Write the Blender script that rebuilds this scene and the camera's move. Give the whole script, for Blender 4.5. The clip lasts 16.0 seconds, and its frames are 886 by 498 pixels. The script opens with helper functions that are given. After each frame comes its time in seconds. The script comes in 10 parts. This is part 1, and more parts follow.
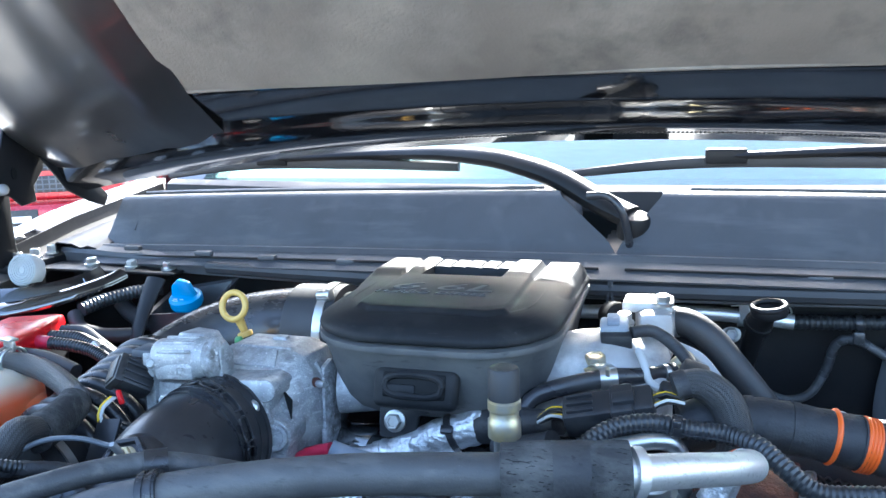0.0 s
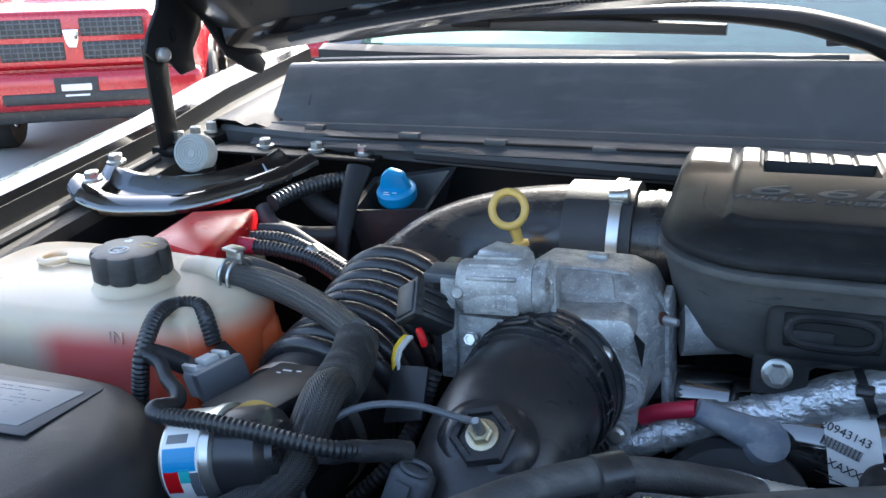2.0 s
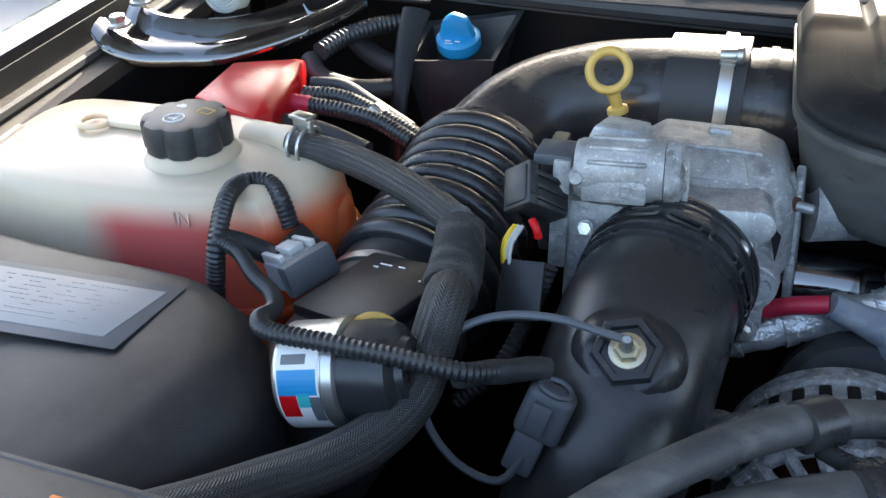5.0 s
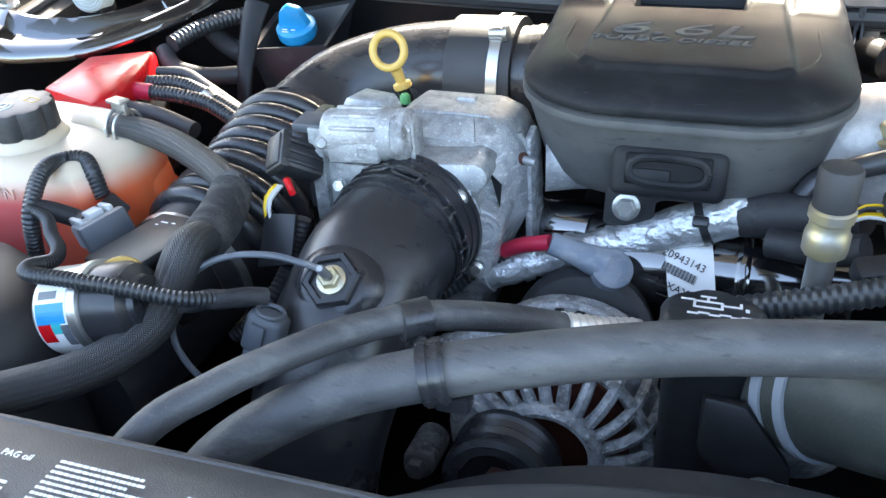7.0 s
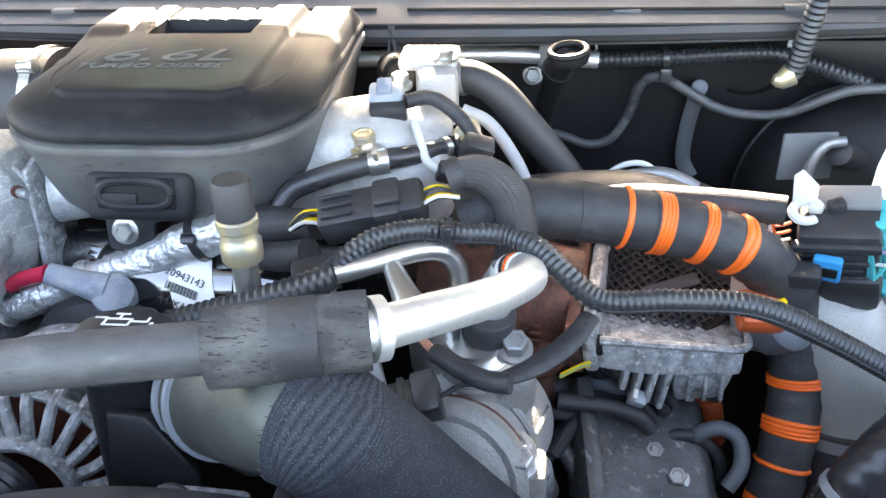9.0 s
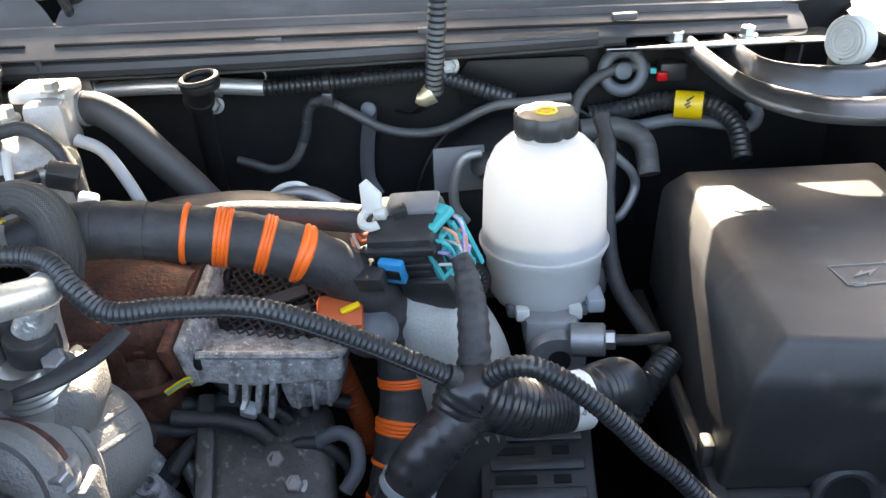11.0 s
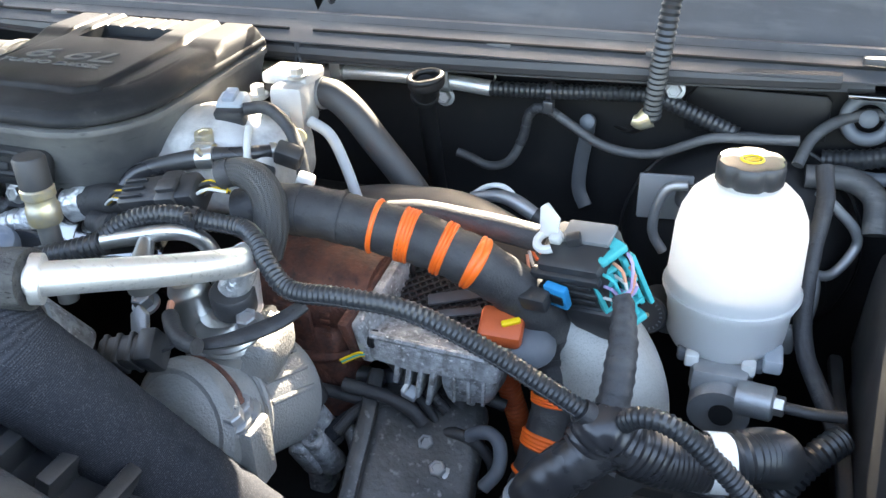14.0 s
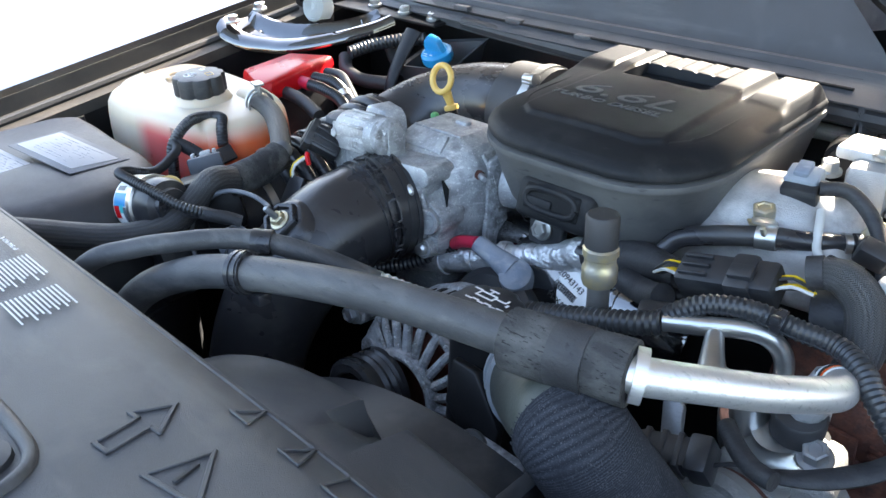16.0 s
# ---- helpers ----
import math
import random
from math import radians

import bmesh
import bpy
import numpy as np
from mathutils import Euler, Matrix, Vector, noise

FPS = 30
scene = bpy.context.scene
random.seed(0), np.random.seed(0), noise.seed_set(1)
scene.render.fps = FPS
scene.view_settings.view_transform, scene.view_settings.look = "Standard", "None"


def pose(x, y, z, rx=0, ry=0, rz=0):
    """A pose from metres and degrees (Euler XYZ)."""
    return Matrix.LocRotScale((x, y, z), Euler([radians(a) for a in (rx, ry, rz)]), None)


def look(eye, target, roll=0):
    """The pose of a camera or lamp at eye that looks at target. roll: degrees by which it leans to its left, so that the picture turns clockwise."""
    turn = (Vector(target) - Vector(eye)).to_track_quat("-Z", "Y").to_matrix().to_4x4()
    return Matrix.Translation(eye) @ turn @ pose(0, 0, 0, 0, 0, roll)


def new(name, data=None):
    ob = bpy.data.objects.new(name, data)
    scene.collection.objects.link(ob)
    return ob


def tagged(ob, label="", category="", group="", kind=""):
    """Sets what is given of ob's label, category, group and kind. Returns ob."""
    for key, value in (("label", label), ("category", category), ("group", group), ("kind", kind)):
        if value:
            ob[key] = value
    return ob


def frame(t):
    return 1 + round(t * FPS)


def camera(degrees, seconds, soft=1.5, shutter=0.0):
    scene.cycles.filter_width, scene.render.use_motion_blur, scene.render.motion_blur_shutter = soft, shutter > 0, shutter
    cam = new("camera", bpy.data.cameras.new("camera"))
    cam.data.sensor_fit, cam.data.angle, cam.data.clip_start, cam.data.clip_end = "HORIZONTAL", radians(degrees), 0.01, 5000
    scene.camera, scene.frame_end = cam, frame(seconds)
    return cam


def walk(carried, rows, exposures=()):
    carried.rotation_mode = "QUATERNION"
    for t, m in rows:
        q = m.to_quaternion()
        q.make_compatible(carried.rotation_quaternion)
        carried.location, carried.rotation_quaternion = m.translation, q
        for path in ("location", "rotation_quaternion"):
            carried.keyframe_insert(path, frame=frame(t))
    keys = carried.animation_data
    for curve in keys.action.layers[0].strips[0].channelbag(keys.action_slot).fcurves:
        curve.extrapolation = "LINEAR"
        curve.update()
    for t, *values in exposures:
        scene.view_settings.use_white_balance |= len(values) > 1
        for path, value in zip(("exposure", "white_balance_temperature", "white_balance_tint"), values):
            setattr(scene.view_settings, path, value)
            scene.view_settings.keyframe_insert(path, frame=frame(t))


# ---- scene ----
cam = camera(55.7, 16.0, soft=1.5)
EXPO = 2.9
METRES, EYE, TILT, LEAN, TURN = 1.65, 1.47, -10.0, 1.56, 17.5
ROWS = [
    (0.0, 0.0, 0.0, 0.0, 0.0, 0.0, -0.0),
    (0.5, -0.0542, 0.0412, 0.0109, 1.99, -0.52, -0.28),
    (1.0, -0.1009, 0.0815, 0.0064, 3.32, -1.79, -0.57),
    (1.5, -0.1299, 0.106, 0.006, 2.89, -5.82, -0.69),
    (2.0, -0.1554, 0.1254, 0.0076, 2.64, -8.76, -0.64),
    (2.5, -0.1839, 0.1491, 0.0093, 1.2, -12.08, -0.78),
    (3.0, -0.2084, 0.171, 0.0122, 0.98, -15.02, -0.82),
    (5.5, -0.202, 0.1674, 0.0226, 2.01, -21.21, -1.12),
    (6.0, -0.178, 0.1495, 0.0221, 1.29, -21.36, -0.6),
    (6.5, -0.1412, 0.1262, 0.0276, 1.24, -21.63, 0.4),
    (7.0, -0.1051, 0.1117, 0.0275, 0.7, -21.64, 0.95),
    (7.5, -0.0646, 0.1075, 0.0255, -1.15, -21.5, 1.29),
    (8.0, -0.0283, 0.1067, 0.0237, -3.49, -21.07, 1.34),
    (8.5, 0.0206, 0.0963, 0.0274, -6.76, -20.85, 2.0),
    (9.0, 0.0503, 0.0857, 0.0248, -11.27, -20.44, 2.23),
    (9.5, 0.0849, 0.0657, 0.0268, -13.62, -19.83, 2.86),
    (10.0, 0.1218, 0.0506, 0.0255, -15.16, -19.14, 3.35),
    (12.5, 0.2625, 0.0174, -0.0134, -18.4, -17.8, 4.02),
    (13.0, 0.2477, 0.0146, 0.006, -15.89, -18.71, 3.28),
    (13.5, 0.2438, 0.007, 0.0235, -10.86, -18.87, 0.97),
    (14.0, 0.2348, 0.0187, 0.0362, 2.08, -19.61, -0.43),
    (14.5, 0.1963, 0.0448, 0.043, 11.63, -20.26, -1.85),
    (15.0, 0.1525, 0.0543, 0.0471, 18.94, -20.79, -3.12),
    (15.5, 0.1197, 0.0504, 0.0492, 24.55, -20.6, -3.88),
    (16.0, 0.119, 0.0512, 0.0512, 27.42, -20.35, -4.11),
]
walk(cam, [(t, pose(0.121, 0, EYE, TILT, LEAN, TURN) @ pose(METRES * x, METRES * y, METRES * z, 90 + pitch, roll, yaw)) for t, x, y, z, yaw, pitch, roll in ROWS],
     exposures=[(0.0, EXPO + 0.4, 5750, 7), (0.5, EXPO - 0.05, 5750, 6), (1.0, EXPO - 0.65, 5850, 6), (1.5, EXPO - 0.65, 6100, 7), (2.0, EXPO - 0.35, 6250, 8), (3.0, EXPO - 0.15, 6500, 9), (5.5, EXPO - 0.1, 7000, 9), (6.5, EXPO + 0.4, 6900, 9),
                (8.0, EXPO + 1.2, 7400, 10), (9.0, EXPO + 1.32, 7900, 13), (10.0, EXPO + 0.9, 8000, 13), (12.5, EXPO + 0.62, 7450, 10), (13.0, EXPO + 0.66, 7400, 10), (14.0, EXPO + 1.05, 7500, 10), (15.0, EXPO + 1.12, 7150, 10), (15.5, EXPO + 0.9, 7000, 10), (16.0, EXPO + 0.4, 6900, 10)])

# ---- world and sun ----
SUN_FROM = Vector((-0.05, 0.837, 0.547)).normalized()
world = bpy.data.worlds.new("sky")
scene.world = world
world.use_nodes = True
wn = world.node_tree.nodes
sky = wn.new("ShaderNodeTexSky")
sky.sky_type = 'NISHITA'
sky.sun_disc = False
sky.sun_elevation = math.asin(SUN_FROM.z)
sky.sun_rotation = math.atan2(SUN_FROM.x, SUN_FROM.y)
sky.air_density = 1.0
sky.dust_density = 4.0
world.node_tree.links.new(sky.outputs[0], wn["Background"].inputs[0])
wn["Background"].inputs[1].default_value = 0.15
sun_data = bpy.data.lights.new("sun", 'SUN')
sun_data.energy = 4.2
sun_data.angle = radians(0.55)
sun_data.color = (1.0, 0.94, 0.84)
sun = new("sun", sun_data)
sun.matrix_world = look(SUN_FROM * 30, (0, 0, 0))

# ---- materials ----
def rgb(c):
    return (c[0], c[1], c[2], 1.0)


def material(name, color, rough=0.5, metal=0.0, vary=0.25, scale=60.0, bump=0.15, bump_scale=400.0, spec=0.5, coat=0.0,
             color2=None, trans=0.0, grain=0.0, distance=0.001):
    """A surface with two scales of colour change (large stains, fine grain), uneven gloss and a fine relief."""
    m = bpy.data.materials.new(name)
    m.use_nodes = True
    nt = m.node_tree
    n, l = nt.nodes, nt.links
    b = n["Principled BSDF"]
    tc = n.new("ShaderNodeTexCoord")
    big = n.new("ShaderNodeTexNoise")
    big.inputs["Scale"].default_value = scale * 0.25
    big.inputs["Detail"].default_value = 4
    fine = n.new("ShaderNodeTexNoise")
    fine.inputs["Scale"].default_value = bump_scale
    fine.inputs["Detail"].default_value = 3
    l.new(tc.outputs["Object"], big.inputs["Vector"])
    l.new(tc.outputs["Object"], fine.inputs["Vector"])
    c2 = color2 or tuple(min(1.0, v * (1 - vary)) for v in color)
    mix = n.new("ShaderNodeMix")
    mix.data_type = 'RGBA'
    ramp = n.new("ShaderNodeMapRange")
    ramp.inputs[1].default_value, ramp.inputs[2].default_value = 0.36, 0.66
    l.new(big.outputs["Fac"], ramp.inputs[0])
    l.new(ramp.outputs[0], mix.inputs[0])
    mix.inputs[6].default_value, mix.inputs[7].default_value = rgb(color), rgb(c2)
    out = mix.outputs[2]
    if grain:
        g = n.new("ShaderNodeMix")
        g.data_type, g.blend_type = 'RGBA', 'MULTIPLY'
        g.inputs[0].default_value = grain
        l.new(out, g.inputs[6])
        l.new(fine.outputs["Fac"], g.inputs[7])
        out = g.outputs[2]
    l.new(out, b.inputs["Base Color"])
    rr = n.new("ShaderNodeMapRange")
    rr.inputs[3].default_value, rr.inputs[4].default_value = max(0.02, rough - 0.1), min(1.0, rough + 0.12)
    l.new(big.outputs["Fac"], rr.inputs[0])
    l.new(rr.outputs[0], b.inputs["Roughness"])
    b.inputs["Metallic"].default_value = metal
    b.inputs["Specular IOR Level"].default_value = spec
    b.inputs["Coat Weight"].default_value = coat
    b.inputs["Coat Roughness"].default_value = 0.06
    b.inputs["Transmission Weight"].default_value = trans
    if bump:
        bp = n.new("ShaderNodeBump")
        bp.inputs["Strength"].default_value = bump
        bp.inputs["Distance"].default_value = distance
        l.new(fine.outputs["Fac"], bp.inputs["Height"])
        l.new(bp.outputs[0], b.inputs["Normal"])
    return m


def speckled(m, color, scale=700, low=0.62, high=0.68, rough=None):
    """Adds sharp small specks of a second colour."""
    nt = m.node_tree
    n, l = nt.nodes, nt.links
    b = n["Principled BSDF"]
    src = b.inputs["Base Color"].links[0].from_socket
    tc = n.new("ShaderNodeTexCoord")
    t = n.new("ShaderNodeTexNoise")
    t.inputs["Scale"].default_value = scale
    t.inputs["Detail"].default_value = 2
    l.new(tc.outputs["Object"], t.inputs["Vector"])
    r = n.new("ShaderNodeMapRange")
    r.inputs[1].default_value, r.inputs[2].default_value = low, high
    l.new(t.outputs["Fac"], r.inputs[0])
    mix = n.new("ShaderNodeMix")
    mix.data_type = 'RGBA'
    l.new(r.outputs[0], mix.inputs[0])
    l.new(src, mix.inputs[6])
    mix.inputs[7].default_value = rgb(color)
    l.new(mix.outputs[2], b.inputs["Base Color"])
    return m


def woven(name, color, color2, pitch=0.0022, rough=0.6, depth=0.6, chevron=True):
    """A braided or ribbed sleeve, drawn on the hose's own length and girth."""
    m = material(name, color, rough, 0.0, bump=0.0)
    nt = m.node_tree
    n, l = nt.nodes, nt.links
    b = n["Principled BSDF"]
    uv = n.new("ShaderNodeUVMap")
    sep = n.new("ShaderNodeSeparateXYZ")
    l.new(uv.outputs[0], sep.inputs[0])

    def mathn(op, a, c=None):
        k = n.new("ShaderNodeMath")
        k.operation = op
        for i, v in enumerate((a, c)):
            if v is None:
                continue
            if isinstance(v, (int, float)):
                k.inputs[i].default_value = v
            else:
                l.new(v, k.inputs[i])
        return k.outputs[0]
    u = mathn('MULTIPLY', sep.outputs[0], 1 / (pitch * 2.2))
    saw = mathn('PINGPONG', u, 0.5) if chevron else mathn('MULTIPLY', u, 0.02)
    v = mathn('MULTIPLY', sep.outputs[1], 1 / pitch)
    s = mathn('ADD', v, mathn('MULTIPLY', saw, 2.2))
    wave = mathn('PINGPONG', s, 0.5)
    edge = mathn('MULTIPLY', mathn('PINGPONG', u, 0.5), 2.0)
    h = mathn('MULTIPLY', mathn('MULTIPLY', wave, 2.0), mathn('ADD', 0.4, mathn('MULTIPLY', edge, 0.6)) if chevron else 1.0)
    mix = n.new("ShaderNodeMix")
    mix.data_type = 'RGBA'
    l.new(h, mix.inputs[0])
    mix.inputs[6].default_value, mix.inputs[7].default_value = rgb(color2), rgb(color)
    l.new(mix.outputs[2], b.inputs["Base Color"])
    bp = n.new("ShaderNodeBump")
    bp.inputs["Strength"].default_value = depth
    bp.inputs["Distance"].default_value = 0.0008
    l.new(h, bp.inputs["Height"])
    l.new(bp.outputs[0], b.inputs["Normal"])
    return m


BLACK_PLASTIC = material("black_plastic", (0.024, 0.025, 0.028), 0.42, vary=0.3, bump=0.12, bump_scale=900)
COVER_LID = material("black_cover_plastic", (0.015, 0.016, 0.018), 0.5, bump=0.15, bump_scale=1100, spec=0.15)
COVER_GREY = material("dark_grey_moulded_plastic", (0.064, 0.065, 0.067), 0.55, vary=0.2, bump=0.35, bump_scale=900)
COWL_PLASTIC = material("grained_grey_cowl_plastic", (0.056, 0.059, 0.066), 0.5, vary=0.18, bump=0.3, bump_scale=1400)
COWL_DARK = material("dark_trim_plastic", (0.060, 0.063, 0.069), 0.5, bump=0.2, bump_scale=900)
RAD_PLASTIC = material("grained_radiator_cover_plastic", (0.046, 0.048, 0.053), 0.4, bump=0.45, bump_scale=1500, vary=0.15)
AIRBOX_PLASTIC = material("dusty_black_plastic", (0.030, 0.031, 0.034), 0.46, bump=0.35, bump_scale=1600, vary=0.35)
RUBBER = material("black_rubber", (0.032, 0.032, 0.034), 0.55, bump=0.25, bump_scale=600)
SHINY_RUBBER = material("shiny_black_rubber", (0.027, 0.027, 0.030), 0.27, bump=0.08, bump_scale=300)
HOSE_RUBBER = material("dusty_hose_rubber", (0.070, 0.070, 0.072), 0.5, bump=0.35, bump_scale=700, color2=(0.040, 0.040, 0.042))
FOAM = material("crumbling_black_foam", (0.035, 0.035, 0.036), 0.85, bump=0.9, bump_scale=500, vary=0.4)
TAPE = material("black_cloth_tape", (0.022, 0.022, 0.025), 0.60, bump=0.5, bump_scale=500, vary=0.3)
LOOM = material("black_convoluted_loom", (0.027, 0.029, 0.032), 0.33, bump=0.05)
BRAID = woven("braided_sleeve", (0.095, 0.095, 0.098), (0.008, 0.008, 0.008), 0.0017, 0.45, 0.8)
FABRIC = woven("ribbed_fabric_sleeve", (0.040, 0.043, 0.051), (0.016, 0.017, 0.021), 0.0013, 0.9, 0.35, chevron=False)
FABRIC.node_tree.nodes["Principled BSDF"].inputs["Specular IOR Level"].default_value = 0.1
CAST = speckled(speckled(material("cast_aluminium", (0.40, 0.41, 0.41), 0.48, 0.35, color2=(0.30, 0.31, 0.32), scale=260, bump=0.6, bump_scale=600, distance=0.001), (0.60, 0.60, 0.59), 480, 0.60, 0.72), (0.22, 0.22, 0.22), 900, 0.64, 0.72)
CAST_DIRTY = speckled(material("weathered_aluminium", (0.40, 0.41, 0.42), 0.6, 0.3, color2=(0.22, 0.225, 0.23), scale=420, bump=0.9, bump_scale=300, distance=0.0014), (0.25, 0.25, 0.25), 380, 0.58, 0.80)
CAST_DARK = speckled(material("oily_aluminium", (0.14, 0.14, 0.14), 0.5, 0.4, vary=0.5, scale=120, bump=0.6, bump_scale=350, color2=(0.045, 0.044, 0.042)), (0.26, 0.26, 0.25), 500, 0.6, 0.72)
MANIFOLD = speckled(material("sand_cast_aluminium", (0.43, 0.42, 0.41), 0.5, 0.4, vary=0.35, bump=0.6, bump_scale=900), (0.3, 0.3, 0.3), 1200, 0.62, 0.7)
POLISHED = material("bright_aluminium_tube", (0.88, 0.88, 0.87), 0.42, 0.85, vary=0.1, bump=0.25, bump_scale=500)
STEEL = material("zinc_plated_steel", (0.62, 0.62, 0.6), 0.3, 0.9, vary=0.3, bump=0.1)
DULL_STEEL = material("dull_grey_steel", (0.4, 0.41, 0.42), 0.45, 0.7, vary=0.4, bump=0.3)
YELLOW_ZINC = material("yellow_zinc", (0.62, 0.52, 0.30), 0.35, 0.7, color2=(0.45, 0.42, 0.36), scale=300)
FOIL = material("crinkled_foil_sleeve", (0.74, 0.75, 0.76), 0.40, 0.75, vary=0.25, bump=1.0, bump_scale=150, distance=0.003)
RUST = material("rusty_brown_iron", (0.10, 0.034, 0.022), 0.65, 0.15, color2=(0.05, 0.022, 0.018), bump=1.0, bump_scale=300, scale=300, distance=0.0015)
BLACK_PAINT = material("gloss_black_paint", (0.006, 0.006, 0.007), 0.12, 0.0, spec=1.0, coat=1.0, bump=0.03, bump_scale=30, vary=0.2)
BLACK_PAINT.node_tree.nodes["Principled BSDF"].inputs["Coat IOR"].default_value = 1.9
SATIN_BLACK = material("satin_black_paint", (0.011, 0.011, 0.012), 0.42, 0.0, bump=0.15, bump_scale=300, vary=0.3, spec=0.25)
LINER = material("dusty_brown_black_felt", (0.20, 0.174, 0.144), 0.9, color2=(0.135, 0.117, 0.10), scale=22, bump=0.7, bump_scale=260)
SPECKLE = speckled(material("speckled_grey_duct", (0.33, 0.33, 0.315), 0.5, 0.3, vary=0.2, bump=0.3), (0.13, 0.13, 0.128), 1500, 0.58, 0.66)
RED = material("glossy_red_plastic", (0.52, 0.008, 0.012), 0.28, vary=0.12, bump=0.04, spec=0.22)
PINK_RED = material("red_rubber", (0.55, 0.02, 0.06), 0.4, bump=0.05)
BLUE = material("bright_blue_plastic", (0.006, 0.25, 0.52), 0.35, bump=0.05)
YELLOW = material("mustard_yellow_plastic", (0.62, 0.40, 0.10), 0.42, bump=0.05, vary=0.15)
YELLOW_TAPE = material("yellow_tape", (0.80, 0.52, 0.01), 0.4, bump=0.05)
ORANGE = material("orange_tape", (0.85, 0.13, 0.012), 0.45, bump=0.2, vary=0.2)
AMBER = material("amber_sticker", (0.85, 0.27, 0.03), 0.45, bump=0.05, vary=0.1)
ORANGE_DULL = material("dusty_orange_plastic", (0.50, 0.09, 0.025), 0.5, bump=0.2)
TEAL = material("teal_plastic", (0.03, 0.42, 0.44), 0.4, bump=0.05)
GREY_PLASTIC = material("light_grey_plastic", (0.30, 0.33, 0.36), 0.45, bump=0.05)
MID_GREY = material("slate_grey_plastic", (0.10, 0.11, 0.125), 0.5, bump=0.1)
BOOT = material("chalky_blue_grey_rubber", (0.16, 0.19, 0.24), 0.65, color2=(0.26, 0.28, 0.31), scale=200, bump=0.3)
PALE = material("pale_grey_plastic", (0.55, 0.55, 0.53), 0.5, bump=0.05)
WHITE_LABEL = material("white_label", (0.78, 0.78, 0.76), 0.5, bump=0.03, vary=0.06)
PRINT_BLACK = material("black_print", (0.02, 0.02, 0.02), 0.6, bump=0.0)
PRINT_WHITE = material("white_print", (0.75, 0.75, 0.75), 0.55, bump=0.0, vary=0.05)
PRINT_GREY = material("grey_moulded_mark", (0.16, 0.165, 0.17), 0.5, bump=0.0)
BAND_GREEN = material("olive_hose", (0.050, 0.055, 0.045), 0.5, color2=(0.032, 0.036, 0.031), bump=0.3)
PLUG_GREEN = material("green_plastic", (0.10, 0.36, 0.12), 0.45, bump=0.05)
# Unused: tan for the bright ground reflected in the hood's black edge.
TAN_REFLECTION = material("tan_ground_reflection", (0.42, 0.36, 0.28), 0.45, bump=0.05)
SPIRAL_GREY = material("grey_rubber_bumper", (0.42, 0.44, 0.43), 0.6, bump=0.2)
# Near-black that stands for shade in holes, slots, grooves and the deep bay.
DARK_VOID = material("near_black_void", (0.009, 0.0095, 0.010), 0.65, bump=0.3, bump_scale=120, spec=0.2)
CARDINAL = material("metallic_red_car_paint", (0.42, 0.012, 0.02), 0.25, 0.25, coat=0.9, bump=0.0, vary=0.1)
SLATE_CAR = material("slate_blue_car_paint", (0.07, 0.11, 0.19), 0.25, 0.3, coat=0.9, bump=0.0)
BRACE_ENAMEL = material("worn_black_enamel", (0.020, 0.020, 0.021), 0.30, spec=0.9, coat=0.35, bump=0.12, bump_scale=40, vary=0.3)
COMPRESSOR_CAST = speckled(material("pale_cast_aluminium", (0.30, 0.295, 0.285), 0.55, 0.3, color2=(0.19, 0.187, 0.18), scale=45, bump=0.8, bump_scale=420, distance=0.0014), (0.25, 0.245, 0.24), 500, 0.64, 0.76)
FADED_LABEL = material("faded_paper_label", (0.36, 0.37, 0.38), 0.5, scale=30, color2=(0.28, 0.29, 0.30), bump=0.1)
DUSTY_PAINT = material("dusty_brown_black_paint", (0.050, 0.043, 0.036), 0.55, color2=(0.022, 0.020, 0.018), scale=40, bump=0.4, bump_scale=200)
OILY_ALLOY = speckled(material("oily_dark_alloy", (0.085, 0.085, 0.085), 0.42, 0.4, color2=(0.03, 0.03, 0.03), scale=90, bump=0.7, bump_scale=160, distance=0.0015), (0.20, 0.20, 0.195), 150, 0.60, 0.78)
COPPER_DARK = material("dark_copper_windings", (0.11, 0.03, 0.02), 0.45, 0.3, bump=0.6, bump_scale=300)
TYRE = material("tyre_rubber", (0.02, 0.02, 0.02), 0.8, bump=0.4, bump_scale=80)
CHROME = material("chrome", (0.8, 0.8, 0.8), 0.08, 1.0, bump=0.0, vary=0.05)
CAR_GLASS = material("tinted_car_glass", (0.05, 0.06, 0.07), 0.06, 0.0, bump=0.0, coat=0.5)
LAMP_GLASS = material("clear_headlamp", (0.6, 0.6, 0.6), 0.08, 0.2, bump=0.0, coat=1.0)
ASPHALT = speckled(material("pale_worn_asphalt", (0.36, 0.35, 0.33), 0.85, scale=2.0, color2=(0.28, 0.275, 0.26), bump=0.8, bump_scale=60, distance=0.01), (0.42, 0.41, 0.39), 120, 0.6, 0.7)
LEAF = material("green_leaves", (0.06, 0.11, 0.025), 0.6, color2=(0.03, 0.065, 0.015), scale=4, bump=0.0)
BARK = material("bark", (0.09, 0.07, 0.05), 0.9, bump=0.8, bump_scale=40)


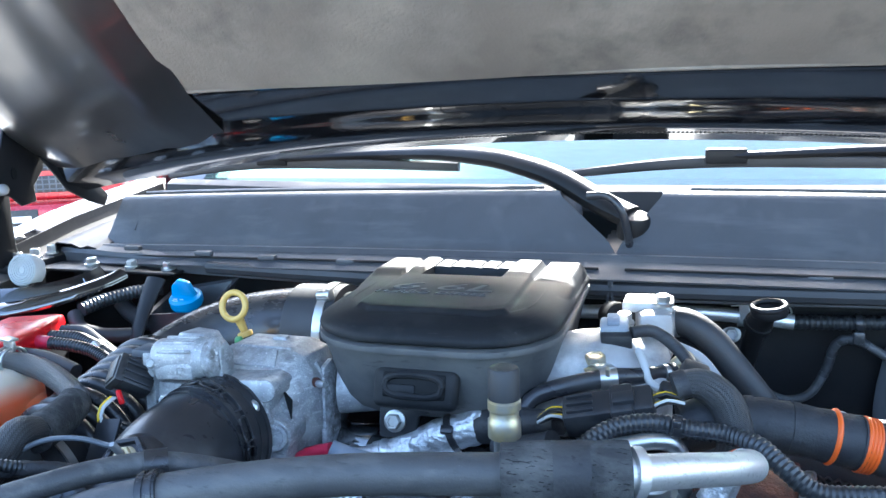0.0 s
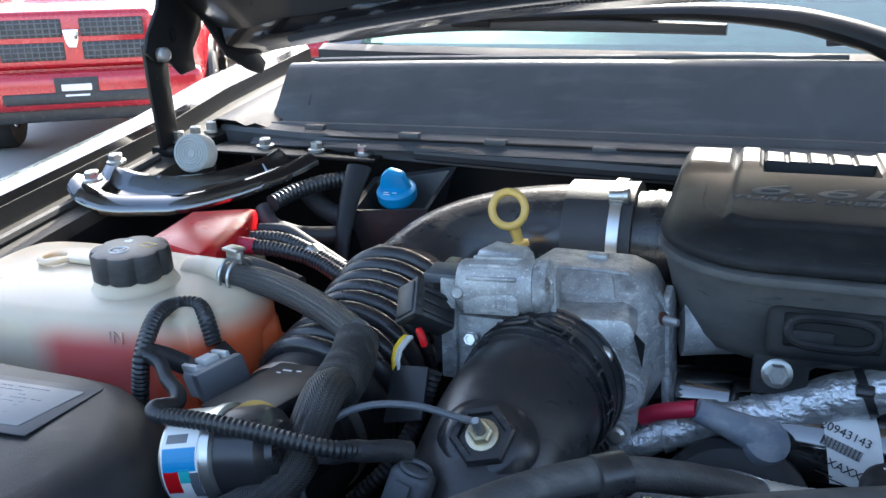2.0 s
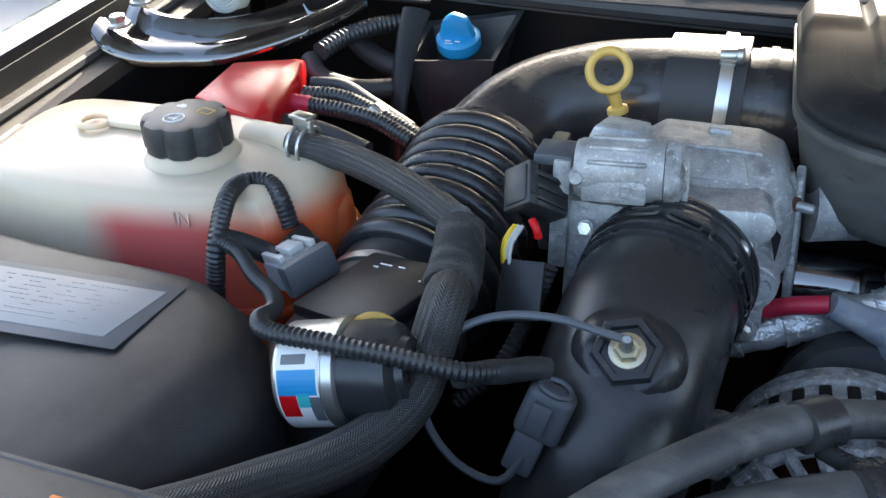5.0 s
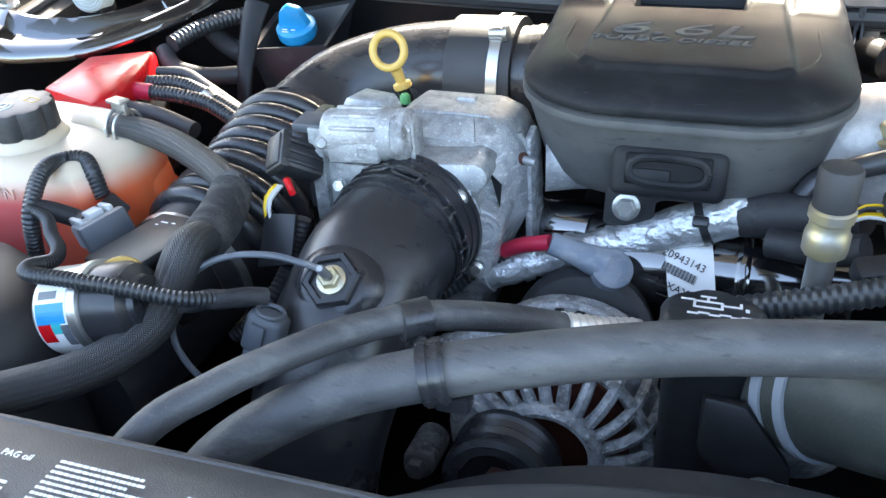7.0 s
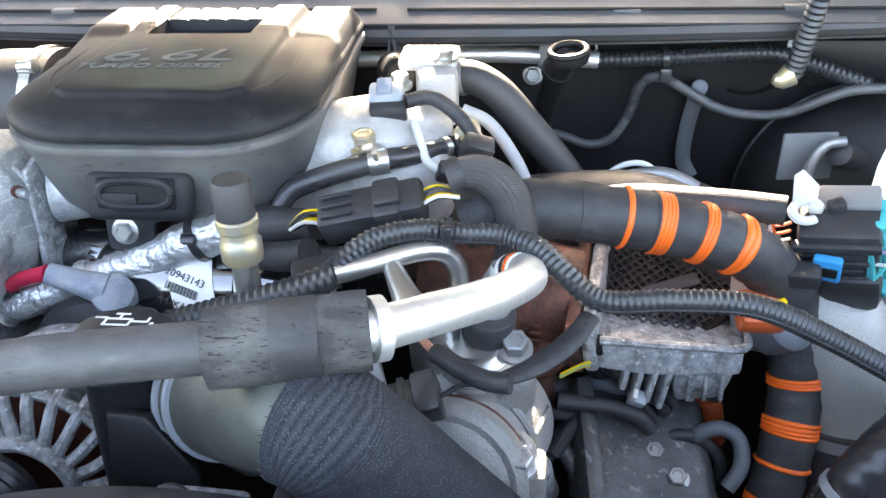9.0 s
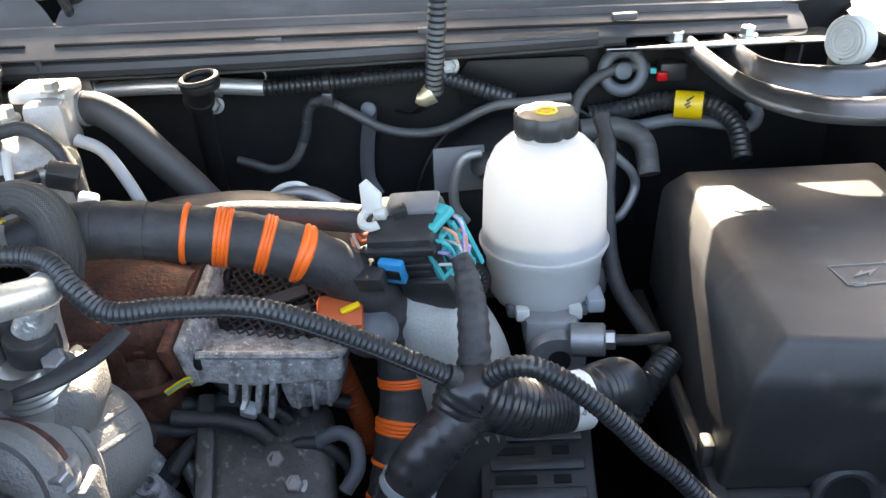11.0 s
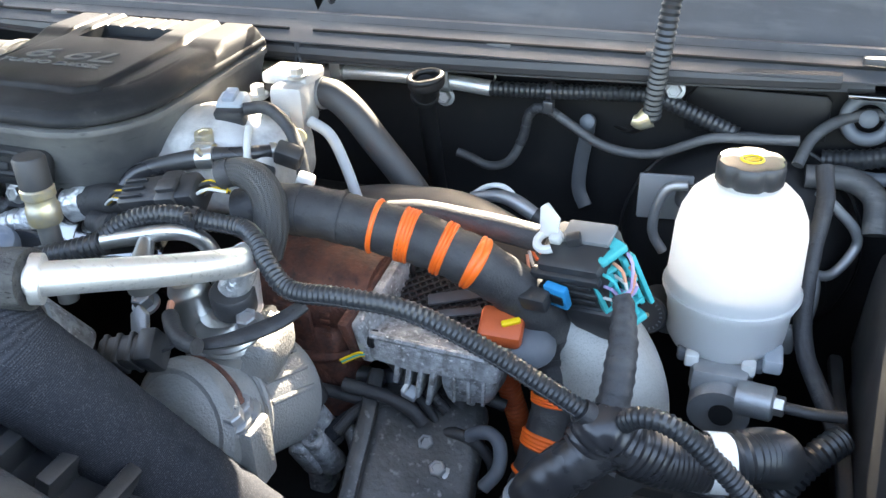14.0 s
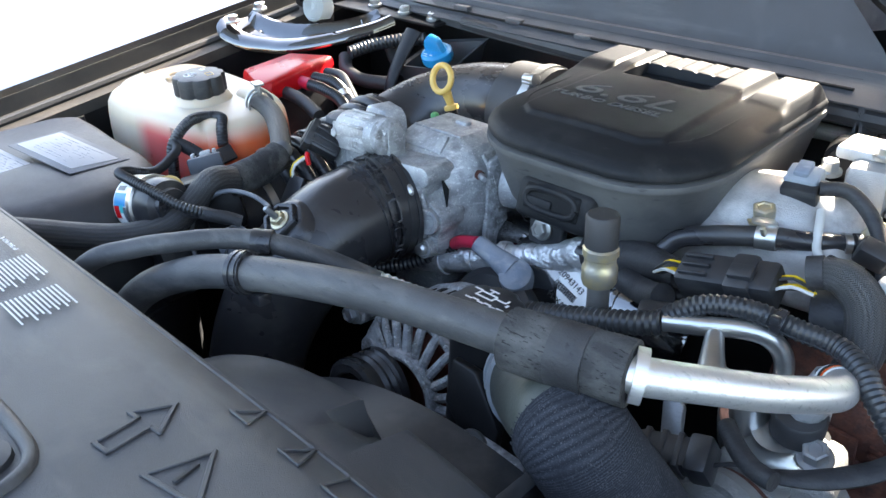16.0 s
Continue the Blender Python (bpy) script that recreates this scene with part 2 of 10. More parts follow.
def worn(m, color, scale, low, high, dull=0.0):
    """Adds marks of a second colour, stretched as scale says along x, y and z; dull roughens them."""
    n, l = m.node_tree.nodes, m.node_tree.links
    b = n["Principled BSDF"]
    src = b.inputs["Base Color"].links[0].from_socket
    tc = n.new("ShaderNodeTexCoord")
    mp = n.new("ShaderNodeMapping")
    mp.inputs["Scale"].default_value = scale
    l.new(tc.outputs["Object"], mp.inputs["Vector"])
    t = n.new("ShaderNodeTexNoise")
    t.inputs["Scale"].default_value = 1.0
    t.inputs["Detail"].default_value = 5
    t.inputs["Roughness"].default_value = 0.62
    l.new(mp.outputs[0], t.inputs["Vector"])
    r = n.new("ShaderNodeMapRange")
    r.inputs[1].default_value, r.inputs[2].default_value = low, high
    l.new(t.outputs["Fac"], r.inputs[0])
    mix = n.new("ShaderNodeMix")
    mix.data_type = 'RGBA'
    l.new(r.outputs[0], mix.inputs[0])
    l.new(src, mix.inputs[6])
    mix.inputs[7].default_value = rgb(color)
    l.new(mix.outputs[2], b.inputs["Base Color"])
    if dull and b.inputs["Roughness"].links:
        old = b.inputs["Roughness"].links[0].from_socket
        k = n.new("ShaderNodeMath")
        k.operation = 'MULTIPLY_ADD'
        k.use_clamp = True
        l.new(r.outputs[0], k.inputs[0])
        k.inputs[1].default_value = dull
        l.new(old, k.inputs[2])
        l.new(k.outputs[0], b.inputs["Roughness"])
    return m


worn(HOSE_RUBBER, (0.125, 0.123, 0.117), (16, 55, 55), 0.50, 0.74, 0.15)
worn(HOSE_RUBBER, (0.03, 0.03, 0.032), (60, 260, 260), 0.60, 0.72)
worn(FOAM, (0.085, 0.084, 0.08), (30, 60, 60), 0.45, 0.72)
worn(FOAM, (0.004, 0.004, 0.004), (110, 620, 620), 0.60, 0.64)
worn(COVER_GREY, (0.13, 0.127, 0.118), (9, 9, 14), 0.44, 0.74, 0.1)
worn(COVER_GREY, (0.03, 0.03, 0.031), (40, 40, 220), 0.62, 0.72)
worn(COVER_LID, (0.045, 0.044, 0.042), (10, 14, 14), 0.50, 0.80, 0.12)
worn(COVER_LID, (0.06, 0.06, 0.058), (35, 420, 420), 0.66, 0.74)
worn(TAPE, (0.050, 0.050, 0.050), (22, 60, 60), 0.48, 0.76, 0.1)
worn(TAPE, (0.008, 0.008, 0.009), (140, 140, 140), 0.60, 0.70)
worn(CAST, (0.20, 0.20, 0.20), (70, 70, 70), 0.50, 0.72)
worn(CAST, (0.66, 0.66, 0.65), (45, 45, 160), 0.56, 0.74)
worn(CAST_DIRTY, (0.13, 0.125, 0.12), (95, 95, 95), 0.50, 0.68)
worn(CAST_DIRTY, (0.66, 0.66, 0.65), (240, 240, 240), 0.58, 0.70)
worn(MANIFOLD, (0.60, 0.59, 0.57), (25, 25, 25), 0.45, 0.70)
worn(SHINY_RUBBER, (0.06, 0.059, 0.057), (14, 30, 30), 0.52, 0.78, 0.2)
worn(BLACK_PLASTIC, (0.06, 0.059, 0.057), (25, 25, 60), 0.54, 0.80, 0.12)
worn(RAD_PLASTIC, (0.10, 0.10, 0.098), (8, 30, 30), 0.52, 0.80, 0.1)
worn(AIRBOX_PLASTIC, (0.07, 0.069, 0.066), (7, 7, 9), 0.50, 0.80, 0.12)
worn(COWL_PLASTIC, (0.10, 0.102, 0.105), (5, 40, 40), 0.52, 0.80)
worn(POLISHED, (0.52, 0.52, 0.51), (10, 300, 300), 0.55, 0.75, 0.1)
worn(RUST, (0.20, 0.075, 0.045), (28, 28, 28), 0.52, 0.74)
worn(RUST, (0.03, 0.016, 0.014), (90, 90, 90), 0.55, 0.70)
worn(FOIL, (0.42, 0.43, 0.44), (70, 130, 130), 0.50, 0.66)
worn(BOOT, (0.36, 0.38, 0.40), (40, 60, 60), 0.50, 0.72)
worn(BAND_GREEN, (0.075, 0.08, 0.07), (20, 20, 20), 0.48, 0.74)
worn(FABRIC, (0.075, 0.078, 0.086), (1000, 1000, 1000), 0.54, 0.66)
worn(FABRIC, (0.020, 0.021, 0.025), (60, 60, 60), 0.50, 0.75)
worn(LINER, (0.27, 0.24, 0.20), (3.5, 3.5, 3.5), 0.50, 0.72)
worn(LINER, (0.09, 0.08, 0.07), (6, 6, 6), 0.54, 0.74)


def milky(name, color, sub=0.0):
    m = material(name, color, 0.34, vary=0.06, bump=0.08, bump_scale=200)
    b = m.node_tree.nodes["Principled BSDF"]
    b.inputs["Subsurface Weight"].default_value = 1.0
    b.inputs["Subsurface Radius"].default_value = (0.03, 0.025, 0.02)
    b.inputs["Subsurface Scale"].default_value = sub or 0.5
    return m


for dusty, tone in ((AIRBOX_PLASTIC, (0.075, 0.073, 0.07)), (BLACK_PLASTIC, (0.07, 0.069, 0.066)), (HOSE_RUBBER, (0.12, 0.12, 0.116)), (RAD_PLASTIC, (0.075, 0.074, 0.072)), (TAPE, (0.045, 0.045, 0.044)),
                    (SHINY_RUBBER, (0.05, 0.05, 0.05)), (COVER_GREY, (0.085, 0.085, 0.084)), (COVER_LID, (0.022, 0.022, 0.023)), (COWL_PLASTIC, (0.08, 0.082, 0.086)), (SATIN_BLACK, (0.018, 0.017, 0.016))):
    speckled(dusty, tone, 1400, 0.66, 0.78)
    speckled(dusty, tone, 26, 0.60, 0.85)


def thin_milky(name, color, share):
    """A thin translucent plastic wall, which glows where the sun falls on its far side."""
    m = material(name, color, 0.36, vary=0.05, bump=0.06, bump_scale=200)
    n, l = m.node_tree.nodes, m.node_tree.links
    tr = n.new("ShaderNodeBsdfTranslucent")
    tr.inputs["Color"].default_value = (0.95, 0.95, 0.94, 1)
    mx = n.new("ShaderNodeMixShader")
    mx.inputs[0].default_value = share
    l.new(n["Principled BSDF"].outputs[0], mx.inputs[1])
    l.new(tr.outputs[0], mx.inputs[2])
    l.new(mx.outputs[0], n["Material Output"].inputs["Surface"])
    return m


BRAKE_MILK = thin_milky("milky_white_plastic", (0.64, 0.64, 0.64), 0.64)


def tank_material():
    """Cream translucent plastic that shows the red coolant inside up to its level."""
    m = milky("cream_tank_plastic_with_red_coolant", (0.62, 0.52, 0.39), 0.35)
    nt = m.node_tree
    n, l = nt.nodes, nt.links
    b = n["Principled BSDF"]
    src = b.inputs["Base Color"].links[0].from_socket
    geo = n.new("ShaderNodeNewGeometry")
    sep = n.new("ShaderNodeSeparateXYZ")
    l.new(geo.outputs["Position"], sep.inputs[0])
    rz = n.new("ShaderNodeMapRange")
    rz.inputs[1].default_value, rz.inputs[2].default_value = 1.197, 1.176
    l.new(sep.outputs[2], rz.inputs[0])
    rx = n.new("ShaderNodeMapRange")
    rx.inputs[1].default_value, rx.inputs[2].default_value = -0.715, -0.685
    l.new(sep.outputs[0], rx.inputs[0])
    k = n.new("ShaderNodeMath")
    k.operation = 'MULTIPLY'
    l.new(rz.outputs[0], k.inputs[0])
    l.new(rx.outputs[0], k.inputs[1])
    r2 = n.new("ShaderNodeMapRange")
    r2.inputs[1].default_value, r2.inputs[2].default_value = -0.63, -0.56
    l.new(sep.outputs[0], r2.inputs[0])
    red = n.new("ShaderNodeMix")
    red.data_type = 'RGBA'
    l.new(r2.outputs[0], red.inputs[0])
    red.inputs[6].default_value, red.inputs[7].default_value = (0.62, 0.13, 0.12, 1), (0.80, 0.17, 0.06, 1)
    mix = n.new("ShaderNodeMix")
    mix.data_type = 'RGBA'
    l.new(k.outputs[0], mix.inputs[0])
    l.new(src, mix.inputs[6])
    l.new(red.outputs[2], mix.inputs[7])
    l.new(mix.outputs[2], b.inputs["Base Color"])
    return m


TANK = tank_material()


def glass(name, color, rough=0.02):
    m = bpy.data.materials.new(name)
    m.use_nodes = True
    b = m.node_tree.nodes["Principled BSDF"]
    b.inputs["Base Color"].default_value = rgb(color)
    b.inputs["Roughness"].default_value = rough
    b.inputs["Transmission Weight"].default_value = 1.0
    b.inputs["IOR"].default_value = 1.52
    b.inputs["Coat Weight"].default_value = 1.0
    b.inputs["Coat IOR"].default_value = 1.7
    return m


WINDSHIELD = glass("green_tinted_glass", (0.40, 0.74, 0.60))

# ---- shapes ----
WORLD_OF = {}


def finish(name, bm, mat, angle=38):
    me = bpy.data.meshes.new(name)
    bmesh.ops.recalc_face_normals(bm, faces=bm.faces)
    bm.to_mesh(me)
    bm.free()
    me.materials.append(mat)
    me.polygons.foreach_set("use_smooth", [True] * len(me.polygons))
    me.set_sharp_from_angle(angle=radians(angle))
    return me


def thing(name, at, label, category, group="", kind=""):
    """An empty at the base of a thing made of parts."""
    ob = new(name)
    ob.empty_display_size = 0.02
    ob.location = at
    WORLD_OF[ob] = Matrix.Translation(at)
    return tagged(ob, label, category, group, kind)


def part(name, bm, mat, parent, label=""):
    """One mesh, drawn in the world's metres, under a thing or a part."""
    ob = new(name, finish(name, bm, mat))
    ob.parent = parent
    ob.matrix_parent_inverse = WORLD_OF[parent].inverted()
    WORLD_OF[ob] = Matrix.Identity(4)
    return tagged(ob, label)


def solid(name, bm, mat, label, category, group="", kind=""):
    """A thing of one mesh, with its origin at the middle of its base."""
    lo = [min(v.co[i] for v in bm.verts) for i in range(3)]
    hi = [max(v.co[i] for v in bm.verts) for i in range(3)]
    o = Vector(((lo[0] + hi[0]) / 2, (lo[1] + hi[1]) / 2, lo[2]))
    bmesh.ops.translate(bm, verts=bm.verts, vec=-o)
    ob = new(name, finish(name, bm, mat))
    ob.location = o
    WORLD_OF[ob] = Matrix.Translation(o)
    return tagged(ob, label, category, group, kind)


def axes(o, z, x=(1, 0, 0)):
    """A frame at o whose z axis runs along z and whose x axis lies near x."""
    z = Vector(z).normalized()
    y = z.cross(Vector(x)).normalized()
    x = y.cross(z)
    m = Matrix((x, y, z)).transposed().to_4x4()
    m.translation = Vector(o)
    return m


def moved(bm, m):
    bmesh.ops.transform(bm, matrix=m, verts=bm.verts)
    return bm


def joined(*bms):
    out = bms[0]
    for b in bms[1:]:
        me = bpy.data.meshes.new("tmp")
        b.to_mesh(me)
        b.free()
        out.from_mesh(me)
        bpy.data.meshes.remove(me)
    return out


def box(size, bevel=0.003, seg=2, taper=1.0):
    """A rounded box round the origin; taper narrows its top."""
    bm = bmesh.new()
    bmesh.ops.create_cube(bm, size=1.0)
    for v in bm.verts:
        k = taper if v.co.z > 0 else 1.0
        v.co = Vector((v.co.x * size[0] * k, v.co.y * size[1] * k, v.co.z * size[2]))
    if bevel:
        bmesh.ops.bevel(bm, geom=bm.edges, offset=min(bevel, min(size) * 0.45), segments=seg, profile=0.5, affect='EDGES')
    return bm


def block(lo, hi, bevel=0.003, seg=2):
    c = [(a + b) / 2 for a, b in zip(lo, hi)]
    return moved(box([b - a for a, b in zip(lo, hi)], bevel, seg), Matrix.Translation(c))


def prism(poly, depth, bevel=0.002, seg=2):
    """A polygon in x, y pulled up along z by depth."""
    bm = bmesh.new()
    vs = [bm.verts.new((x, y, 0)) for x, y in poly]
    f = bm.faces.new(vs)
    r = bmesh.ops.extrude_face_region(bm, geom=[f])
    bmesh.ops.translate(bm, verts=[e for e in r["geom"] if isinstance(e, bmesh.types.BMVert)], vec=(0, 0, depth))
    if bevel:
        bmesh.ops.bevel(bm, geom=bm.edges, offset=bevel, segments=seg, profile=0.5, affect='EDGES')
    return bm


def lathe(profile, seg=32, lobes=0, lobe_depth=0.0, close=True):
    """Turns (radius, height) pairs round z. lobes: a scalloped rim where radius is above the mean."""
    bm = bmesh.new()
    rmax = max(r for r, z in profile)
    rings = []
    for r, z in profile:
        ring = []
        for i in range(seg):
            a = 2 * math.pi * i / seg
            k = 1.0
            if lobes and r > 0.8 * rmax:
                k = 1 - lobe_depth * max(0.0, math.cos(lobes * a)) ** 2
            ring.append(bm.verts.new((r * k * math.cos(a), r * k * math.sin(a), z)))
        rings.append(ring)
    for a, b in zip(rings, rings[1:]):
        for i in range(seg):
            bm.faces.new((a[i], a[(i + 1) % seg], b[(i + 1) % seg], b[i]))
    if close:
        bm.faces.new(list(reversed(rings[0])))
        bm.faces.new(rings[-1])
    return bm


def spline(points, step=0.004):
    """Points along a smooth line through the given ones, about step apart."""
    p = [Vector(q) for q in points]
    if len(p) == 2:
        n = max(2, int((p[1] - p[0]).length / step))
        return [p[0].lerp(p[1], i / n) for i in range(n + 1)]
    p = [2 * p[0] - p[1]] + p + [2 * p[-1] - p[-2]]
    out = []
    for i in range(1, len(p) - 2):
        a, b, c, d = p[i - 1:i + 3]
        n = max(2, int((c - b).length / step))
        for k in range(n):
            t = k / n
            out.append(0.5 * (2 * b + (c - a) * t + (2 * a - 5 * b + 4 * c - d) * t * t + (3 * b - a - 3 * c + d) * t ** 3))
    out.append(p[-2])
    return out


def tube(points, r, seg=14, step=0.005, rib=None, flat=1.0, wrinkle=0.0, hollow=False):
    """A hose along a smooth line. r: one radius, or one for each given point. rib: (pitch, depth) for a convoluted wall.
    flat squashes it, wrinkle makes it uneven."""
    if rib:
        step = rib[0] / 4
    line = spline(points, step)
    if rib:
        total = sum((b - a).length for a, b in zip(line, line[1:]))
        n = max(8, int(total / step))
        acc = [0.0]
        for a, b in zip(line, line[1:]):
            acc.append(acc[-1] + (b - a).length)
        res, j = [], 0
        for i in range(n + 1):
            s = total * i / n
            while j < len(acc) - 2 and acc[j + 1] < s:
                j += 1
            k = (s - acc[j]) / max(1e-9, acc[j + 1] - acc[j])
            res.append(line[j].lerp(line[j + 1], min(1, max(0, k))))
        line = res
    rs = list(r) if isinstance(r, (list, tuple)) else [r, r]
    bm = bmesh.new()
    uvl = bm.loops.layers.uv.new("UVMap")
    t = (line[1] - line[0]).normalized()
    up = Vector((0, 0, 1)) if abs(t.z) < 0.9 else Vector((0, 1, 0))
    nrm = (up - t * up.dot(t)).normalized()
    rings, along = [], 0.0
    lens = []
    for i, p in enumerate(line):
        a, b = line[max(0, i - 1)], line[min(len(line) - 1, i + 1)]
        t = (b - a).normalized()
        nrm = (nrm - t * nrm.dot(t)).normalized()
        bi = t.cross(nrm)
        f = i / (len(line) - 1) * (len(rs) - 1)
        k = min(int(f), len(rs) - 2)
        rad = rs[k] + (rs[k + 1] - rs[k]) * (f - k)
        if rib:
            rad -= rib[1] * (0, 0.5, 1, 0.5)[i % 4]
        if i:
            along += (p - line[i - 1]).length
        lens.append(along)
        ring = []
        for q in range(seg):
            w = 2 * math.pi * q / seg
            rr = rad
            if wrinkle:
                rr *= 1 + wrinkle * noise.noise(Vector((p.x * 90 + math.cos(w), p.y * 90 + math.sin(w), p.z * 90)))
            ring.append(bm.verts.new(p + nrm * (math.cos(w) * rr * flat) + bi * (math.sin(w) * rr)))
        rings.append(ring)
    girth = 2 * math.pi * max(rs)
    for i in range(len(rings) - 1):
        for q in range(seg):
            q2 = (q + 1) % seg
            f = bm.faces.new((rings[i][q], rings[i][q2], rings[i + 1][q2], rings[i + 1][q]))
            uv = ((q / seg, lens[i]), ((q + 1) / seg, lens[i]), ((q + 1) / seg, lens[i + 1]), (q / seg, lens[i + 1]))
            for lp, (uu, vv) in zip(f.loops, uv):
                lp[uvl].uv = (uu * girth, vv)
    if not hollow:
        bm.faces.new(list(reversed(rings[0])))
        bm.faces.new(rings[-1])
    return bm


def stretch(points, a, b, step=0.004):
    """The part of a smooth line between the fractions a and b of its length."""
    line = spline(points, step)
    n = len(line) - 1
    return line[int(a * n):max(int(a * n) + 2, int(b * n) + 1)]


def bolt_shape(at, normal, r=0.007, flange=True, h=0.006):
    prof = [(0.0001, -0.002)]
    if flange:
        prof += [(r * 1.25, -0.002), (r * 1.25, 0.001), (r * 0.95, 0.0018)]
    bm = lathe(prof + [(r * 0.9, 0.0018)] if flange else [(r * 0.9, -0.001), (r * 0.9, 0.0018)], 18)
    head = lathe([(r * 0.92, 0.0012), (r * 0.92, h - 0.001), (r * 0.78, h), (r * 0.55, h), (r * 0.5, h - 0.0012)], 6)
    return moved(joined(bm, head), axes(at, normal))


def loft(loops, cap_bottom=True, cap_top=True):
    bm = bmesh.new()
    rows = [[bm.verts.new(p) for p in lp] for lp in loops]
    n = len(rows[0])
    for a, b in zip(rows, rows[1:]):
        for i in range(n):
            bm.faces.new((a[i], a[(i + 1) % n], b[(i + 1) % n], b[i]))
    if cap_bottom:
        bm.faces.new(list(reversed(rows[0])))
    if cap_top:
        bm.faces.new(rows[-1])
    return bm


def sheet(rows, thick=0.0):
    """A skin over rows of points, with some thickness."""
    bm = bmesh.new()
    vs = [[bm.verts.new(p) for p in r] for r in rows]
    for a, b in zip(vs, vs[1:]):
        for i in range(len(a) - 1):
            bm.faces.new((a[i], a[i + 1], b[i + 1], b[i]))
    if thick:
        bmesh.ops.recalc_face_normals(bm, faces=bm.faces)
        bmesh.ops.solidify(bm, geom=list(bm.faces), thickness=thick)
    return bm


def torus(R, r, m, seg=32, sec=10, a0=0.0, a1=2 * math.pi):
    n = seg
    full = abs(a1 - a0 - 2 * math.pi) < 1e-6
    bm = bmesh.new()
    rings = []
    for i in range(n if full else n + 1):
        a = a0 + (a1 - a0) * i / n
        rings.append([bm.verts.new(((R + r * math.cos(w)) * math.cos(a), (R + r * math.cos(w)) * math.sin(a), r * math.sin(w)))
                      for w in (2 * math.pi * k / sec for k in range(sec))])
    for i in range(n):
        a, b = rings[i], rings[(i + 1) % len(rings)]
        for k in range(sec):
            bm.faces.new((a[k], a[(k + 1) % sec], b[(k + 1) % sec], b[k]))
    if not full:
        bm.faces.new(rings[0])
        bm.faces.new(list(reversed(rings[-1])))
    return moved(bm, m)


def lettering(text, size, m, depth=0.0006, shear=0.0, spacing=1.0):
    """The built-in font as a mesh: x along the line, z out of the face."""
    cu = bpy.data.curves.new("lettering", 'FONT')
    cu.body, cu.size, cu.extrude, cu.shear, cu.space_character = text, size, depth, shear, spacing
    cu.align_x = 'CENTER'
    cu.align_y = 'CENTER'
    cu.resolution_u = 3
    ob = bpy.data.objects.new("lettering", cu)
    me = bpy.data.meshes.new_from_object(ob)
    bm = bmesh.new()
    bm.from_mesh(me)
    bpy.data.objects.remove(ob)
    bpy.data.meshes.remove(me)
    return moved(bm, m)


def bars(rects, m, depth=0.0004):
    """Flat printed bars: (x, y, width, height) on the face of m."""
    out = bmesh.new()
    for x, y, w, h in rects:
        r = bmesh.ops.create_cube(out, size=1.0)
        for v in r["verts"]:
            v.co = Vector((x + v.co.x * w, y + v.co.y * h, v.co.z * depth))
    return moved(out, m)


def text_lines(rng, w, h, rows, fill=0.6):
    """Unreadable print: rows of short bars in a field w by h."""
    out = []
    for i in range(rows):
        y = h / 2 - h * (i + 0.5) / rows
        x = -w / 2
        end = w / 2 - rng.random() * w * 0.35
        while x < end:
            k = (0.02 + 0.05 * rng.random()) * w
            out.append((x + k / 2, y, k, h / rows * fill))
            x += k + 0.012 * w
    return out


def fitting(name, bm, mat, label, category, group=""):
    return solid(name, bm, mat, label, category, group)

# ---- ground and neighbourhood ----
solid("ground", sheet([[(x, y, 0) for x in (-300, -20, 20, 300)] for y in (-300, -20, 20, 300)], 0), ASPHALT, "worn grey asphalt car park in the sun", "ground", kind="structure")


def yc(x):
    """The cowl's front edge, bowed towards the engine in the middle."""
    return 0.985 + 0.085 * (x / 0.8) ** 2


def fender_z(y):
    return 1.17 + 0.13 * (y - 0.47)


# ---- body shell round the engine bay ----
XS = [-0.86 + 1.72 * i / 40 for i in range(41)]
fw = sheet([[(x, 1.062 + 0.02 * (x / 0.8) ** 4, z) for x in XS] for z in (0.25, 0.8, 1.0, 1.15, 1.262)], 0.004)
solid("wall_firewall", fw, SATIN_BLACK, "black painted steel firewall", "firewall", kind="structure")
lowlip = sheet([[(x, yc(x) + dy, z) for x in XS if x < 0.61] for dy, z in ((0.07, 1.262), (0.012, 1.262), (-0.012, 1.258), (-0.016, 1.252), (-0.014, 1.236), (-0.008, 1.234))], 0.003)
cowl_rail = solid("cowl_rail", lowlip, COWL_DARK, "dark grey plastic rail along the cowl", "cowl rail", kind="structure")

